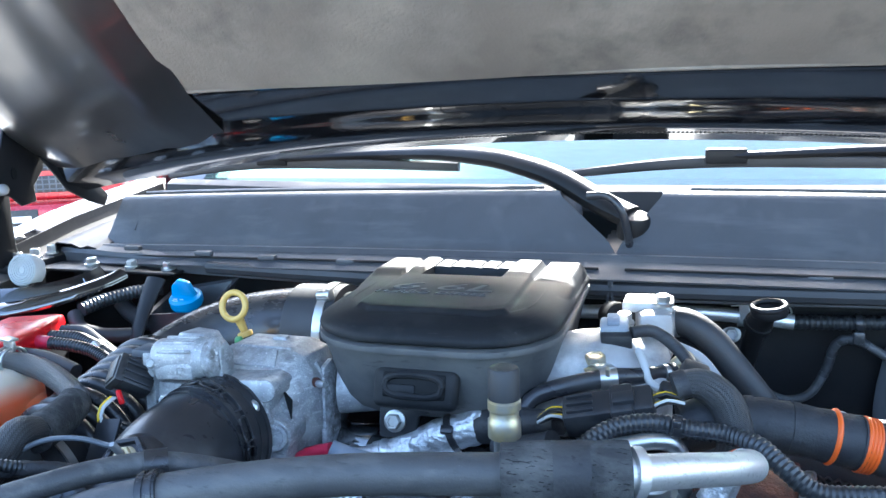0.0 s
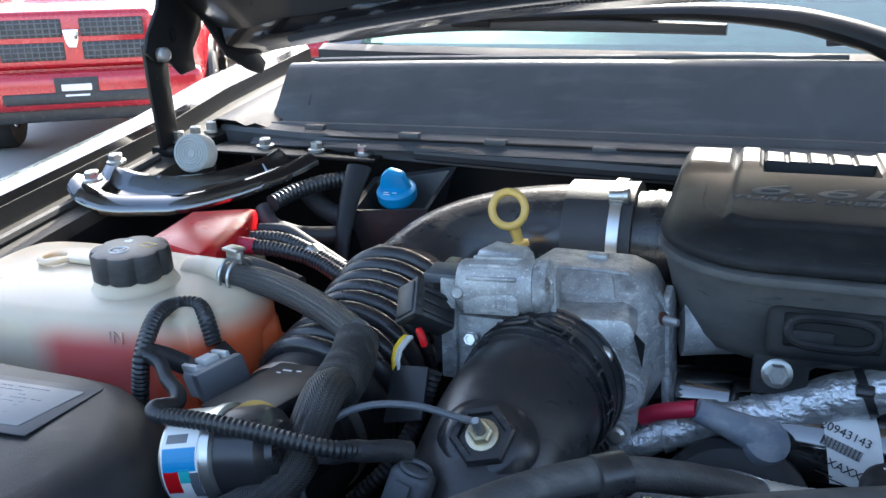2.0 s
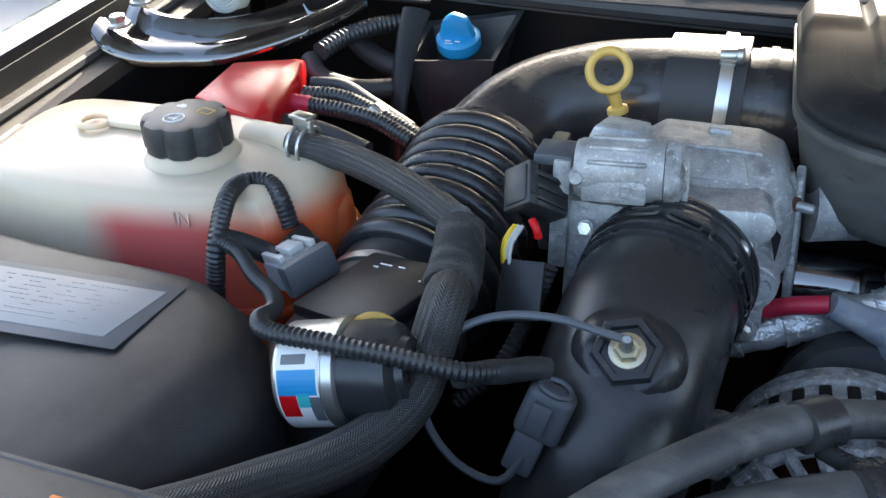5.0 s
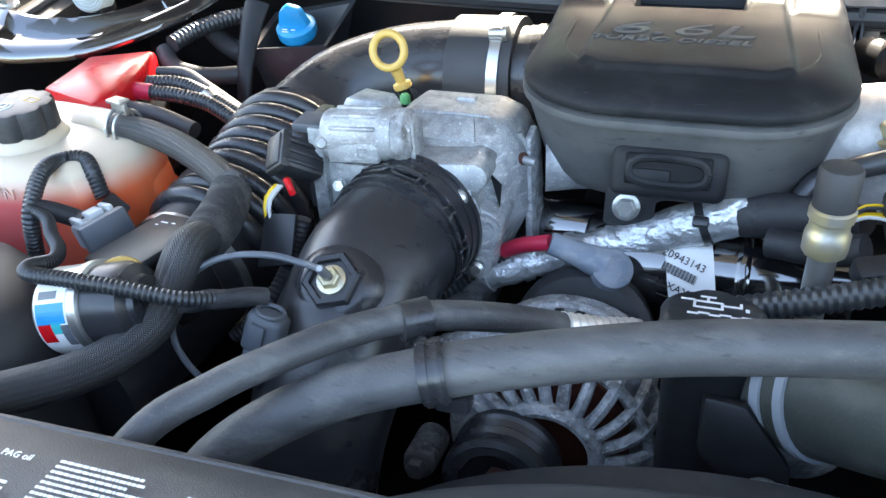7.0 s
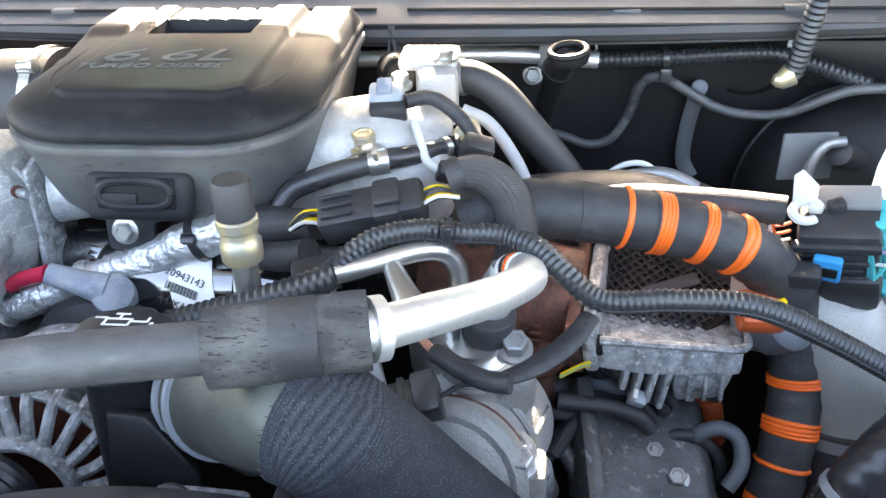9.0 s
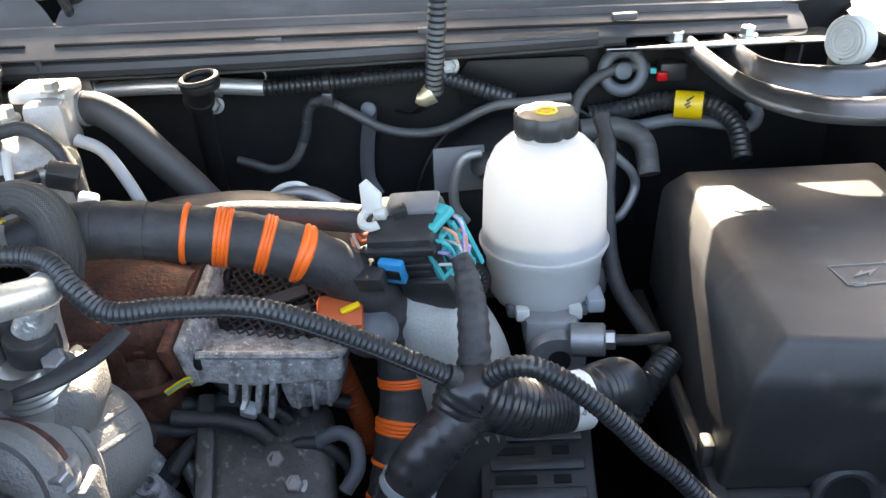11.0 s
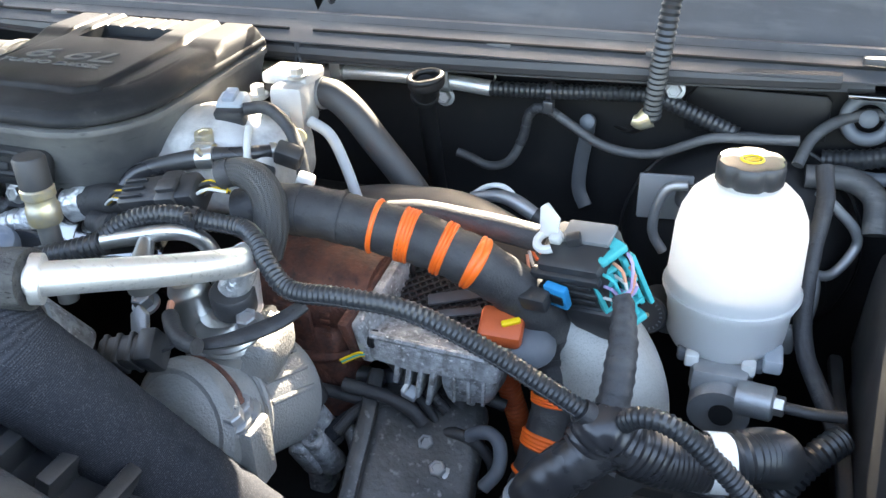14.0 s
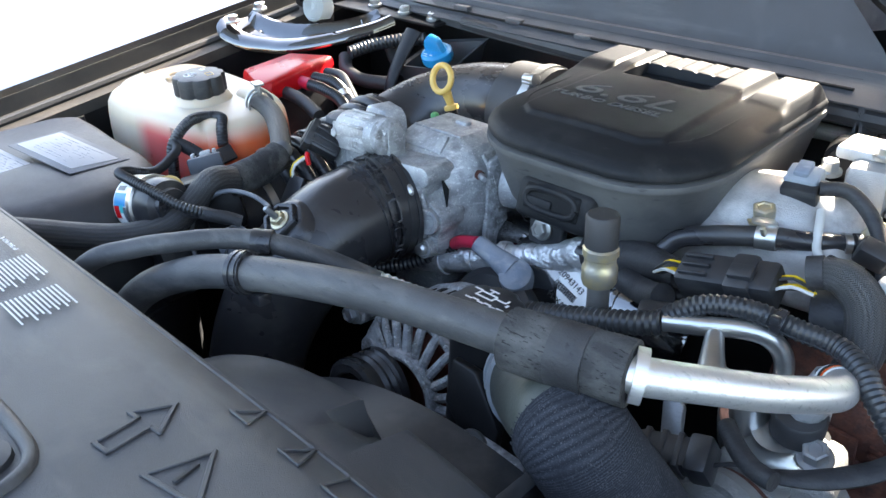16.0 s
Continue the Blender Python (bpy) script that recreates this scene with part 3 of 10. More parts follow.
for side in (-1, 1):
    rows = []
    for dx, dz in ((-0.02, -0.95), (0.0, -0.30), (-0.005, -0.10), (-0.012, -0.018), (-0.012, -0.004), (0.0, 0.0), (0.034, 0.003), (0.036, 0.012), (0.037, 0.026), (0.043, 0.034), (0.075, 0.038), (0.11, 0.02), (0.15, -0.05), (0.165, -0.25), (0.17, -0.55)):
        rows.append([(side * (0.865 + dx), y, fender_z(y) + dz + (0.01 if dz > -0.05 and y > 1.1 else 0)) for y in (-0.15, 0.1, 0.3, 0.5, 0.7, 0.85, 1.0, 1.15, 1.4)])
    fen = solid("fender", sheet(rows[8:], 0.002), BLACK_PAINT, "gloss black front fender beside the engine bay", "fender", kind="structure")
    part("inner_flange", sheet(rows[3:9], 0.002), DUSTY_PAINT if side < 0 else BLACK_PAINT, fen, "dusty brown-black inner fender flange" if side < 0 else "gloss black inner fender flange")
    part("inner_wall", sheet(rows[:4], 0.002), SATIN_BLACK, fen, "black painted inner fender wall")
    for yy, zz, ww in ((0.893, 1.166, 0.012), (0.62, 1.06, 0.016)):
        part("wall_hole", moved(lathe([(ww, 0), (ww, 0.003)], 24), axes((side * 0.8585, yy, zz), (-side, 0, 0.05), (0, 1, 0)) @ Matrix.Diagonal((1, 1.6, 1, 1))), DARK_VOID, fen)
        part("hole_rim", torus(ww, 0.0014, axes((side * 0.8565, yy, zz), (-side, 0, 0.05), (0, 1, 0)) @ Matrix.Diagonal((1, 1.6, 1, 1)), 28, 6), SATIN_BLACK, fen)
    seal = tube([(side * 0.872, y, fender_z(y) + 0.006) for y in (0.0, 0.25, 0.5, 0.75, 0.95)], 0.006, 8, 0.03)
    solid("fender_seal", seal, RUBBER, "black rubber seal along the fender lip", "seal", kind="structure")
# Dark tray added on the left to cover the fender's bright sky reflection.
tray = sheet([[(x, y, fender_z(y) + dz) for y in (1.06, 1.12, 1.18, 1.24, 1.32)] for x, dz in ((-0.775, 0.002), (-0.782, 0.012), (-0.80, 0.017), (-0.815, 0.013), (-0.83, 0.019), (-0.858, 0.021), (-0.868, 0.017), (-0.872, 0.004))], 0.002)
solid("glare_tray", tray, SATIN_BLACK, "added satin black tray over the fender glare beside the hood hinge", "corner panel", kind="structure")
# Floor added to close the bay; its shade is in the near-black colour.
solid("bay_floor", block((-0.90, -0.1, 0.44), (0.90, 1.45, 0.46), 0), DARK_VOID, "near-black floor closing the engine bay, its shade in the colour", "bay floor", kind="structure")
solid("front_wall", block((-0.86, -0.14, 0.46), (0.86, -0.10, 1.2), 0.004), SATIN_BLACK, "black radiator support and grille carrier", "radiator support", kind="structure")
solid("radiator", block((-0.60, 0.30, 0.46), (0.62, 0.335, 1.205), 0.004), SATIN_BLACK, "black radiator core behind the cover", "radiator", kind="structure")
# cab behind the firewall
cab = sheet([[(x, 1.40 + 0.10 * (x / 0.8) ** 2, z) for x in (-0.9, -0.45, 0, 0.45, 0.9)] for z in (0.45, 0.9, 1.30)], 0.004)
solid("wall_bulkhead", cab, SATIN_BLACK, "black bulkhead below the windshield", "bulkhead", kind="structure")
dash = sheet([[(x, y, z) for x in (-0.85, -0.4, 0, 0.4, 0.85)] for y, z in ((1.45, 1.33), (1.75, 1.36), (2.1, 1.36), (2.15, 1.0))], 0.01)
solid("dashboard", dash, MID_GREY, "grey dashboard behind the windshield", "dashboard", kind="structure")
cabbox = sheet([[(x, y, z) for x in (-0.82, 0.82)] for y, z in ((2.1, 0.9), (3.2, 0.9), (3.3, 1.95), (2.2, 1.98))], 0.01)
solid("cab_interior", cabbox, COWL_DARK, "dark cab interior", "cab", kind="structure")
for side in (-1, 1):
    pil = sheet([[(side * (0.80 + 0.03 * k), y, z) for k in (0, 1, 2)] for y, z in ((1.38, 1.33), (1.75, 1.62), (2.15, 1.95))], 0.03)
    solid("windshield_pillar", pil, BLACK_PAINT, "gloss black windshield pillar", "pillar", kind="structure")
ws_rows = []
for k in range(9):
    f = k / 8
    ws_rows.append([(x * (0.84 - 0.06 * f), 1.30 + 0.85 * f + 0.09 * x * x, 1.322 + 0.62 * f - 0.02 * x * x) for x in [-1 + i / 8 for i in range(17)]])
ws = solid("windshield", sheet(ws_rows, 0.005), WINDSHIELD, "green tinted windshield reflecting the sky", "windshield", kind="structure")
ws.visible_shadow = False
wsb = sheet([[(x * 0.86, 1.285 + 0.09 * x * x + dy, z) for x in [-1 + i / 8 for i in range(17)]] for dy, z in ((0.03, 1.33), (0.0, 1.338), (-0.02, 1.33), (-0.02, 1.30))], 0.003)
solid("windshield_trim", wsb, RUBBER, "black rubber strip below the windshield", "trim", kind="structure")

# ---- cowl ----
def cowl_panel(x0, x1, c0, c1, n=30):
    """A cowl half between x0 and x1 at its foot; c0, c1: how far the top is cut back at the ends."""
    prof = ((-0.012, 1.262, 0), (0.006, 1.272, 0), (0.02, 1.276, 0), (0.026, 1.284, 0), (0.034, 1.284, 0), (0.038, 1.278, 0), (0.046, 1.282, 0.0), (0.052, 1.293, 0.1), (0.058, 1.30, 0.2),
            (0.085, 1.346, 0.95), (0.09, 1.351, 1.0), (0.098, 1.353, 1.0), (0.13, 1.350, 1.0), (0.30, 1.322, 1.0))
    rows = []
    for dy, z, k in prof:
        a, b = x0 + c0 * k, x1 - c1 * k
        rows.append([(a + (b - a) * i / n, yc(a + (b - a) * i / n) + dy - 0.015, z - 0.022 * ((a + (b - a) * i / n) / 0.8) ** 2) for i in range(n + 1)])
    # end walls fold down
    ends = []
    for r in rows:
        a, b = Vector(r[0]), Vector(r[-1])
        ends.append([tuple(a + Vector((0.004, 0.0, -0.06))), *r, tuple(b + Vector((-0.004, 0.0, -0.06)))])
    return sheet(ends, 0.0025)


left_cowl = thing("cowl_panel", (-0.4, 1.08, 1.26), "grained grey plastic cowl panel below the windshield", "cowl panel", "cowl panels")
part("panel", cowl_panel(-0.80, 0.015, 0.01, 0.075), COWL_PLASTIC, left_cowl)
seamb = tube([(-0.742, yc(-0.742) + 0.043, 1.283), (-0.742, yc(-0.742) + 0.075, 1.327)], 0.0012, 6)
part("seam", seamb, COWL_DARK, left_cowl)
right_cowl = thing("cowl_panel", (0.42, 1.08, 1.26), "grained grey plastic cowl panel with a sunlit upper edge", "cowl panel", "cowl panels")
part("panel", cowl_panel(0.015, 0.80, 0.052, 0.32), COWL_PLASTIC, right_cowl)
for cw, x0, x1 in ((left_cowl, -0.76, -0.10), (right_cowl, 0.10, 0.46)):
    for j in range(6):
        y = 0.10 + 0.016 * j
        pts = [(x0 + (x1 - x0) * i / 8, yc(x0 + (x1 - x0) * i / 8) + y, 1.3545 - 0.10 * max(0.0, y - 0.11) - 0.022 * ((x0 + (x1 - x0) * i / 8) / 0.8) ** 2) for i in range(9)]
        part("louvre", tube(pts, 0.0025, 6, 0.05), COWL_PLASTIC, cw)
for x in (-0.70, -0.563, -0.453, -0.33, -0.12, 0.06, 0.24, 0.40, 0.60):
    clip = moved(box((0.026, 0.010, 0.007), 0.0015), Matrix.Translation((x, yc(x) - 0.010, 1.266)))
    part("clip", clip, COWL_DARK, left_cowl if x < 0.015 else right_cowl)
# Near-black beads in the valleys, painting the shade of the cowl's grooves.
for cw, x0, x1 in ((left_cowl, -0.78, 0.0), (right_cowl, 0.03, 0.78)):
    for dy, z in ((0.0235, 1.2798), (0.0075, 1.2765), (-0.012, 1.2715)):
        part("groove_shade", tube([(x0 + (x1 - x0) * i / 12, yc(x0 + (x1 - x0) * i / 12) + dy, z - 0.022 * ((x0 + (x1 - x0) * i / 12) / 0.8) ** 2) for i in range(13)], 0.0018, 6, 0.05), DARK_VOID, cw)
strip = tube([(x, yc(x) - 0.020, 1.249) for x in [-0.55 + 1.12 * i / 12 for i in range(13)]], 0.0075, 8, 0.03, flat=1.2)
solid("cowl_seal", strip, RUBBER, "dark rubber seal along the cowl rail", "seal", kind="structure")
gap = sheet([[(x, y, 1.262 + (0.006 if i % 2 else 0)) for x in (-0.02, 0.075)] for i, y in enumerate([1.03 + 0.02 * k for k in range(14)])], 0.003)
solid("cowl_grille", gap, DARK_VOID, "dark ribbed panel under the wiper pivot", "cowl grille", kind="structure")


# ---- wipers ----
def wiper(dx):
    w = thing("windshield_wiper", (0.03 + dx, 1.06, 1.30), "black windshield wiper arm with its rubber blade", "wiper", "wipers")
    o = Vector((dx, 0, 0))
    arm = [Vector(p) + o for p in ((0.030, 1.05, 1.322), (-0.01, 1.07, 1.338), (-0.066, 1.093, 1.366), (-0.12, 1.105, 1.383), (-0.168, 1.118, 1.392), (-0.25, 1.150, 1.396), (-0.36, 1.19, 1.393), (-0.48, 1.198, 1.389), (-0.56, 1.208, 1.386))]
    part("arm", tube(arm, [0.021, 0.021, 0.019, 0.017, 0.014, 0.012, 0.010, 0.008, 0.007], 12, 0.01, flat=0.7), SATIN_BLACK, w)
    part("pivot_cap", moved(lathe([(0.021, -0.02), (0.021, 0.0), (0.018, 0.008), (0.008, 0.011)], 20), axes(Vector((0.035, 1.045, 1.318)) + o, (0.1, -0.25, 1))), SATIN_BLACK, w)
    blade = [Vector(p) + o for p in ((-0.80, 1.285, 1.352), (-0.60, 1.222, 1.376), (-0.4, 1.190, 1.379), (-0.225, 1.165, 1.376))]
    part("blade", tube(blade, [0.004, 0.006, 0.006, 0.005], 8, 0.02, flat=1.4), RUBBER, w)
    part("clip", moved(box((0.055, 0.016, 0.022), 0.004), Matrix.Translation(Vector((-0.548, 1.206, 1.386)) + o)), SATIN_BLACK, w)
    return w


wiper(0.0)
wiper(0.69)
solid("wiper_hose", tube([(-0.02, 1.02, 1.352), (0.005, 1.015, 1.352), (0.022, 1.01, 1.335), (0.03, 1.02, 1.30), (0.03, 1.03, 1.28)], 0.005, 10), SHINY_RUBBER, "black washer hose looping beside the wiper pivot", "washer hose")

# ---- hood, open ----
HOOD_RISE = 0.46


def hood_rear(x):
    return Vector((x, 1.052 + 0.10 * x * x, 1.4265 - 0.104 * x * x))


def hood_at(x, f, up=0.0):
    """A point of the hood's underside: f metres forward from the rear edge."""
    p = hood_rear(x)
    return Vector((x * (1 - 0.04 * f), p.y - f, p.z + f * HOOD_RISE + 0.5 * max(0.0, f - 0.16) + 0.03 * f * (1 - (x / 0.85) ** 2) + up))


hood = thing("hood", (0, 1.02, 1.42), "gloss black truck hood propped open with a dusty liner", "hood")
HX = [-0.86 + 1.72 * i / 24 for i in range(25)]
part("outer_skin", sheet([[hood_at(x, f, 0.032 + 0.1 * max(0, min(f, 0.3))) for x in HX] for f in (-0.012, 0.1, 0.2, 0.3, 0.6, 0.9, 1.15)], 0.0015), BLACK_PAINT, hood)
prof = ((-0.012, 0.032, 0), (-0.012, 0.0, 0), (-0.006, -0.006, 0), (0.012, -0.008, 0), (0.036, -0.012, 0), (0.044, -0.010, 0), (0.050, 0.004, 0.3), (0.053, 0.0125, 0.6), (0.0575, 0.0145, 0.6), (0.108, 0.012, 1), (0.112, 0.014, 1), (0.1125, 0.030, 1), (0.17, 0.034, 1))
BX = HX
band = [[hood_at(x, f + 0.08 * k * min(x * x, 0.3), u + 0.045 * k * min(x * x, 0.3)) for x in BX] for f, u, k in prof]
part("rear_frame", sheet(band, 0.0015), BLACK_PAINT, hood, "gloss black pressed rear frame of the hood")
lx = [-0.53 + 1.06 * i / 24 for i in range(25)]
part("liner", sheet([[hood_at(x, f + 0.08 * x * x, 0.016 + 0.045 * x * x + 0.002 * math.sin(9 * x + 5 * f)) for x in lx] for f in [0.114 + 0.08 * k for k in range(13)]], 0.004), LINER, hood, "dusty brown-black felt hood liner")
part("liner_edge", tube([hood_at(x, 0.115 + 0.08 * x * x, 0.016 + 0.045 * x * x) for x in lx], 0.004, 8, 0.03), LINER, hood)
for side in (-1, 1):
    sx = [side * v for v in (0.52, 0.54, 0.57, 0.60, 0.63, 0.66, 0.70, 0.74, 0.78, 0.80, 0.82, 0.86)]
    su = (0.03, 0.028, 0.006, 0.002, 0.010, 0.006, 0.004, 0.010, 0.004, 0.000, 0.006, 0.030)
    rows = [[hood_at(x, f, u * min(1.0, max(0.0, f + 0.005) / 0.2) + 0.002) for x, u in zip(sx, su)] for f in (0.049, 0.06, 0.075, 0.09, 0.14, 0.2, 0.3, 0.45, 0.7, 1.0, 1.12)]
    part("side_frame", sheet(rows, 0.0015), BRACE_ENAMEL, hood, "black pressed side frame of the hood")
    hole_at = hood_at(side * 0.655, 0.19, 0.019)
    part("drain_hole", torus(0.012, 0.003, axes(hole_at, (0, -HOOD_RISE, -1)), 18, 8), DARK_VOID, hood)
    part("hole_disc", moved(lathe([(0.011, 0), (0.011, 0.002)], 18), axes(hole_at, (0, -HOOD_RISE, -1))), DARK_VOID, hood)
seal_pts = [hood_at(x, 0.020, -0.004) for x in [-0.45 + 0.75 * i / 20 for i in range(21)]]
part("weatherstrip", tube(seal_pts, 0.0065, 10, rib=(0.005, 0.0012)), RUBBER, hood, "ribbed black rubber weatherstrip")


def hood_hinge(side):
    h = thing("hinge_bracket", (side * 0.86, 0.98, 1.25), "gloss black pressed steel hood hinge with bolts", "hinge", "hood hinges")

    def q(x, y, z):
        return (side * x, y, z)
    def plate(name, x, yz, thick=0.006):
        """A flat plate lying in the side plane x, drawn by its (y, z) corners."""
        part(name, moved(prism(yz, thick, 0.002), Matrix(((0, 0, 1, side * x - thick / 2), (1, 0, 0, 0), (0, 1, 0, 0), (0, 0, 0, 1)))), SATIN_BLACK, h)
    plate("upper_plate", 0.862, [(0.982, 1.452), (1.053, 1.453), (1.064, 1.432), (1.049, 1.383), (1.028, 1.36), (1.03, 1.336), (1.001, 1.332), (0.981, 1.349), (0.95, 1.355), (0.938, 1.366), (0.946, 1.385), (0.969, 1.414)])
    plate("lower_arm", 0.870, [(0.945, 1.373), (0.966, 1.380), (0.987, 1.368), (0.986, 1.324), (0.99, 1.245), (0.955, 1.245), (0.947, 1.322)])
    plate("rear_arm", 0.852, [(1.018, 1.449), (1.048, 1.445), (1.156, 1.35), (1.18, 1.329), (1.168, 1.312), (1.132, 1.324), (1.088, 1.346), (1.031, 1.409)])
    part("flange", tube([q(0.852, 1.048, 1.446), q(0.851, 1.10, 1.400), q(0.851, 1.158, 1.350)], 0.004, 8), SATIN_BLACK, h)
    part("top_foot", block((min(side * 0.83, side * 0.87), 0.975, 1.450), (max(side * 0.83, side * 0.87), 1.055, 1.456), 0.002), SATIN_BLACK, h)
    part("slot", moved(lathe([(0.005, 0), (0.005, 0.0015)], 14), axes(q(0.8580, 0.989, 1.382), (-side, 0, 0), (0, 0, 1)) @ Matrix.Diagonal((1.8, 1, 1, 1))), DARK_VOID, h)
    part("base_plate", block((min(side * 0.85, side * 0.89), 0.96, 1.235), (max(side * 0.85, side * 0.89), 1.14, 1.248), 0.003), SATIN_BLACK, h)
    for p in (q(0.850, 0.958, 1.3615), q(0.842, 1.097, 1.365), q(0.846, 1.018, 1.434)):
        part("pivot_pin", moved(lathe([(0.0085, -0.02), (0.0085, 0.002), (0.006, 0.005), (0.003, 0.0055)], 16), axes(p, (-side, -0.5, 0.1))), DULL_STEEL, h)
    for y in (0.985, 1.02, 1.055) if side < 0 else ():
        part("stud", bolt_shape(q(0.865, y, 1.252), (0, 0, 1), 0.008, True, 0.012), STEEL, h)
    return h


hood_hinge(-1)
hood_hinge(1)

# ---- radiator cover ----
rad = thing("radiator_cover", (0, 0.15, 1.2), "grained dark grey plastic radiator cover with moulded arrows and warning print", "radiator cover")
rows = []
for y, z in ((-0.12, 1.22), (-0.05, 1.243), (0.10, 1.249), (0.30, 1.240), (0.310, 1.2393), (0.316, 1.2375), (0.331, 1.2318), (0.3355, 1.2285), (0.337, 1.222), (0.338, 1.20), (0.339, 1.16)):
    rows.append([(x, y + 0.004 * math.cos(2 * x), z - 0.012 * x * x) for x in [-0.60 + 1.24 * i / 20 for i in range(21)]])
part("panel", sheet(rows, 0.003), RAD_PLASTIC, rad)
part("edge_bead", tube([(x, 0.3325 + 0.004 * math.cos(2 * x), 1.2285 - 0.012 * x * x) for x in [-0.60 + 1.24 * i / 20 for i in range(21)]], 0.0035, 8, 0.03), RAD_PLASTIC, rad)


def outline(points, w, m, h=0.0016):
    """A raised moulded outline along a closed polygon."""
    out = None
    for a, b in zip(points, points[1:] + points[:1]):
        a, b = Vector((*a, 0)), Vector((*b, 0))
        t = box(((b - a).length + w, w, h), w * 0.2, 1)
        ang = math.atan2((b - a).y, (b - a).x)
        moved(t, Matrix.Translation((a + b) / 2) @ Matrix.Rotation(ang, 4, 'Z'))
        out = joined(out, t) if out else t
    return moved(out, m)


def rad_z(y):
    return 1.249 - 0.045 * (y - 0.10) + 0.0006


part("arrow_mark", outline([(-0.006, -0.022), (0.006, -0.022), (0.006, 0.004), (0.014, 0.004), (0, 0.024), (-0.014, 0.004), (-0.006, 0.004)], 0.003, axes((-0.089, 0.276, rad_z(0.276)), (0, 0.045, 1)) @ Matrix.Rotation(0.12, 4, 'Z')), RAD_PLASTIC, rad, "raised arrow outline")
part("triangle_mark", outline([(-0.018, -0.015), (0.021, -0.007), (-0.008, 0.019)], 0.003, axes((-0.034, 0.275, rad_z(0.275)), (0, 0.045, 1))), RAD_PLASTIC, rad, "raised warning triangle outline")
part("triangle_bar", outline([(-0.002, -0.006), (-0.005, 0.007)], 0.003, axes((-0.034, 0.275, rad_z(0.275)), (0, 0.045, 1))), RAD_PLASTIC, rad)
part("small_mark", outline([(-0.008, -0.008), (0.008, -0.008), (0, 0.009)], 0.0022, axes((-0.059, 0.327, 1.2355), (0, 0.38, 1))), RAD_PLASTIC, rad)
part("small_mark", outline([(-0.008, -0.008), (0.008, -0.008), (0, 0.009)], 0.0022, axes((-0.013, 0.327, 1.2355), (0, 0.38, 1))), RAD_PLASTIC, rad)
part("book_mark", outline([(-0.014, -0.009), (0.014, -0.009), (0.014, 0.009), (-0.014, 0.009)], 0.0022, axes((0.030, 0.327, 1.2355), (0, 0.38, 1))), RAD_PLASTIC, rad)
part("recess_rim", tube([(-0.118 + a, 0.208 + b, rad_z(0.208 + b) - 0.001) for a, b in ((-0.06, 0.020), (-0.02, 0.021), (0.012, 0.018), (0.026, 0.004), (0.028, -0.020), (0.020, -0.036), (-0.005, -0.042), (-0.06, -0.042))], 0.0045, 10, 0.004), RAD_PLASTIC, rad, "raised rim round a pin pocket")
part("push_pin", moved(lathe([(0.016, -0.002), (0.015, 0.002), (0.008, 0.003)], 20), axes((-0.118, 0.206, 1.2455), (0, 0.04, 1))), BLACK_PLASTIC, rad)
rng = random.Random(5)
prm = axes((-0.312, 0.288, rad_z(0.288) + 0.0006), (0, 0.045, 1))
part("warning_print", bars(text_lines(rng, 0.05, 0.05, 17, 0.4), prm), PRINT_WHITE, rad, "white warning print")
part("warning_print", bars(text_lines(rng, 0.04, 0.04, 13, 0.4), axes((-0.255, 0.290, rad_z(0.290) + 0.0006), (0, 0.045, 1))), PRINT_WHITE, rad)
part("warning_print", bars(text_lines(rng, 0.03, 0.03, 9, 0.4), axes((-0.365, 0.282, rad_z(0.282) + 0.0006), (0, 0.045, 1))), PRINT_WHITE, rad)
part("orange_label", bars([(0, 0, 0.070, 0.040)], axes((-0.456, 0.2965, rad_z(0.2965) + 0.0004), (0, 0.045, 1)), 0.0006), AMBER, rad, "orange warning sticker")
part("label_triangle", moved(prism([(-0.012, -0.009), (0.012, -0.009), (0.0, 0.012)], 0.0005, 0), axes((-0.468, 0.296, rad_z(0.296) + 0.0008), (0, 0.045, 1))), PRINT_BLACK, rad)
part("label_symbol", outline([(-0.013, -0.008), (0.013, -0.008), (0.013, 0.008), (-0.013, 0.008)], 0.0025, axes((-0.440, 0.300, rad_z(0.300) + 0.0012), (0, 0.045, 1)), 0.0004), PRINT_BLACK, rad)
flake = [outline([(-0.009, 0), (0.009, 0)], 0.0016, axes((-0.405, 0.3035, rad_z(0.3035) + 0.0006), (0, 0.045, 1)) @ Matrix.Rotation(a, 4, 'Z'), 0.0006) for a in (0.3, 1.35, 2.4)]
part("lettering", lettering("R-134a PAG oil", 0.0048, axes((-0.365, 0.3095, rad_z(0.3095) + 0.0006), (0, 0.045, 1)), 0.0002), PRINT_WHITE, rad, "white R-134a PAG oil print")
part("snowflake_symbol", joined(*flake), PRINT_WHITE, rad)

# ---- fan shroud ----
shroud = thing("fan_shroud", (0.02, 0.42, 0.7), "dark grey plastic fan shroud arching behind the radiator", "fan shroud")
SHX, SHZ = -0.045, 0.79
arc = [math.radians(25 + 130 * i / 130) for i in range(131)]
rows = []
for r, y in ((0.418, 0.346), (0.4165, 0.360), (0.412, 0.380), (0.4065, 0.404), (0.404, 0.409), (0.398, 0.412), (0.385, 0.416), (0.34, 0.43), (0.30, 0.45)):
    row = []
    for a in arc:
        cut = 0.026 * min(1.0, max(0.0, (y - 0.378) / 0.010)) if -0.066 < SHX + r * math.cos(a) < -0.028 else 0.0
        row.append((SHX + (r - cut) * math.cos(a), y, SHZ + (r - cut) * math.sin(a)))
    rows.append(row)
part("arch", sheet(rows, 0.003), RAD_PLASTIC, shroud)
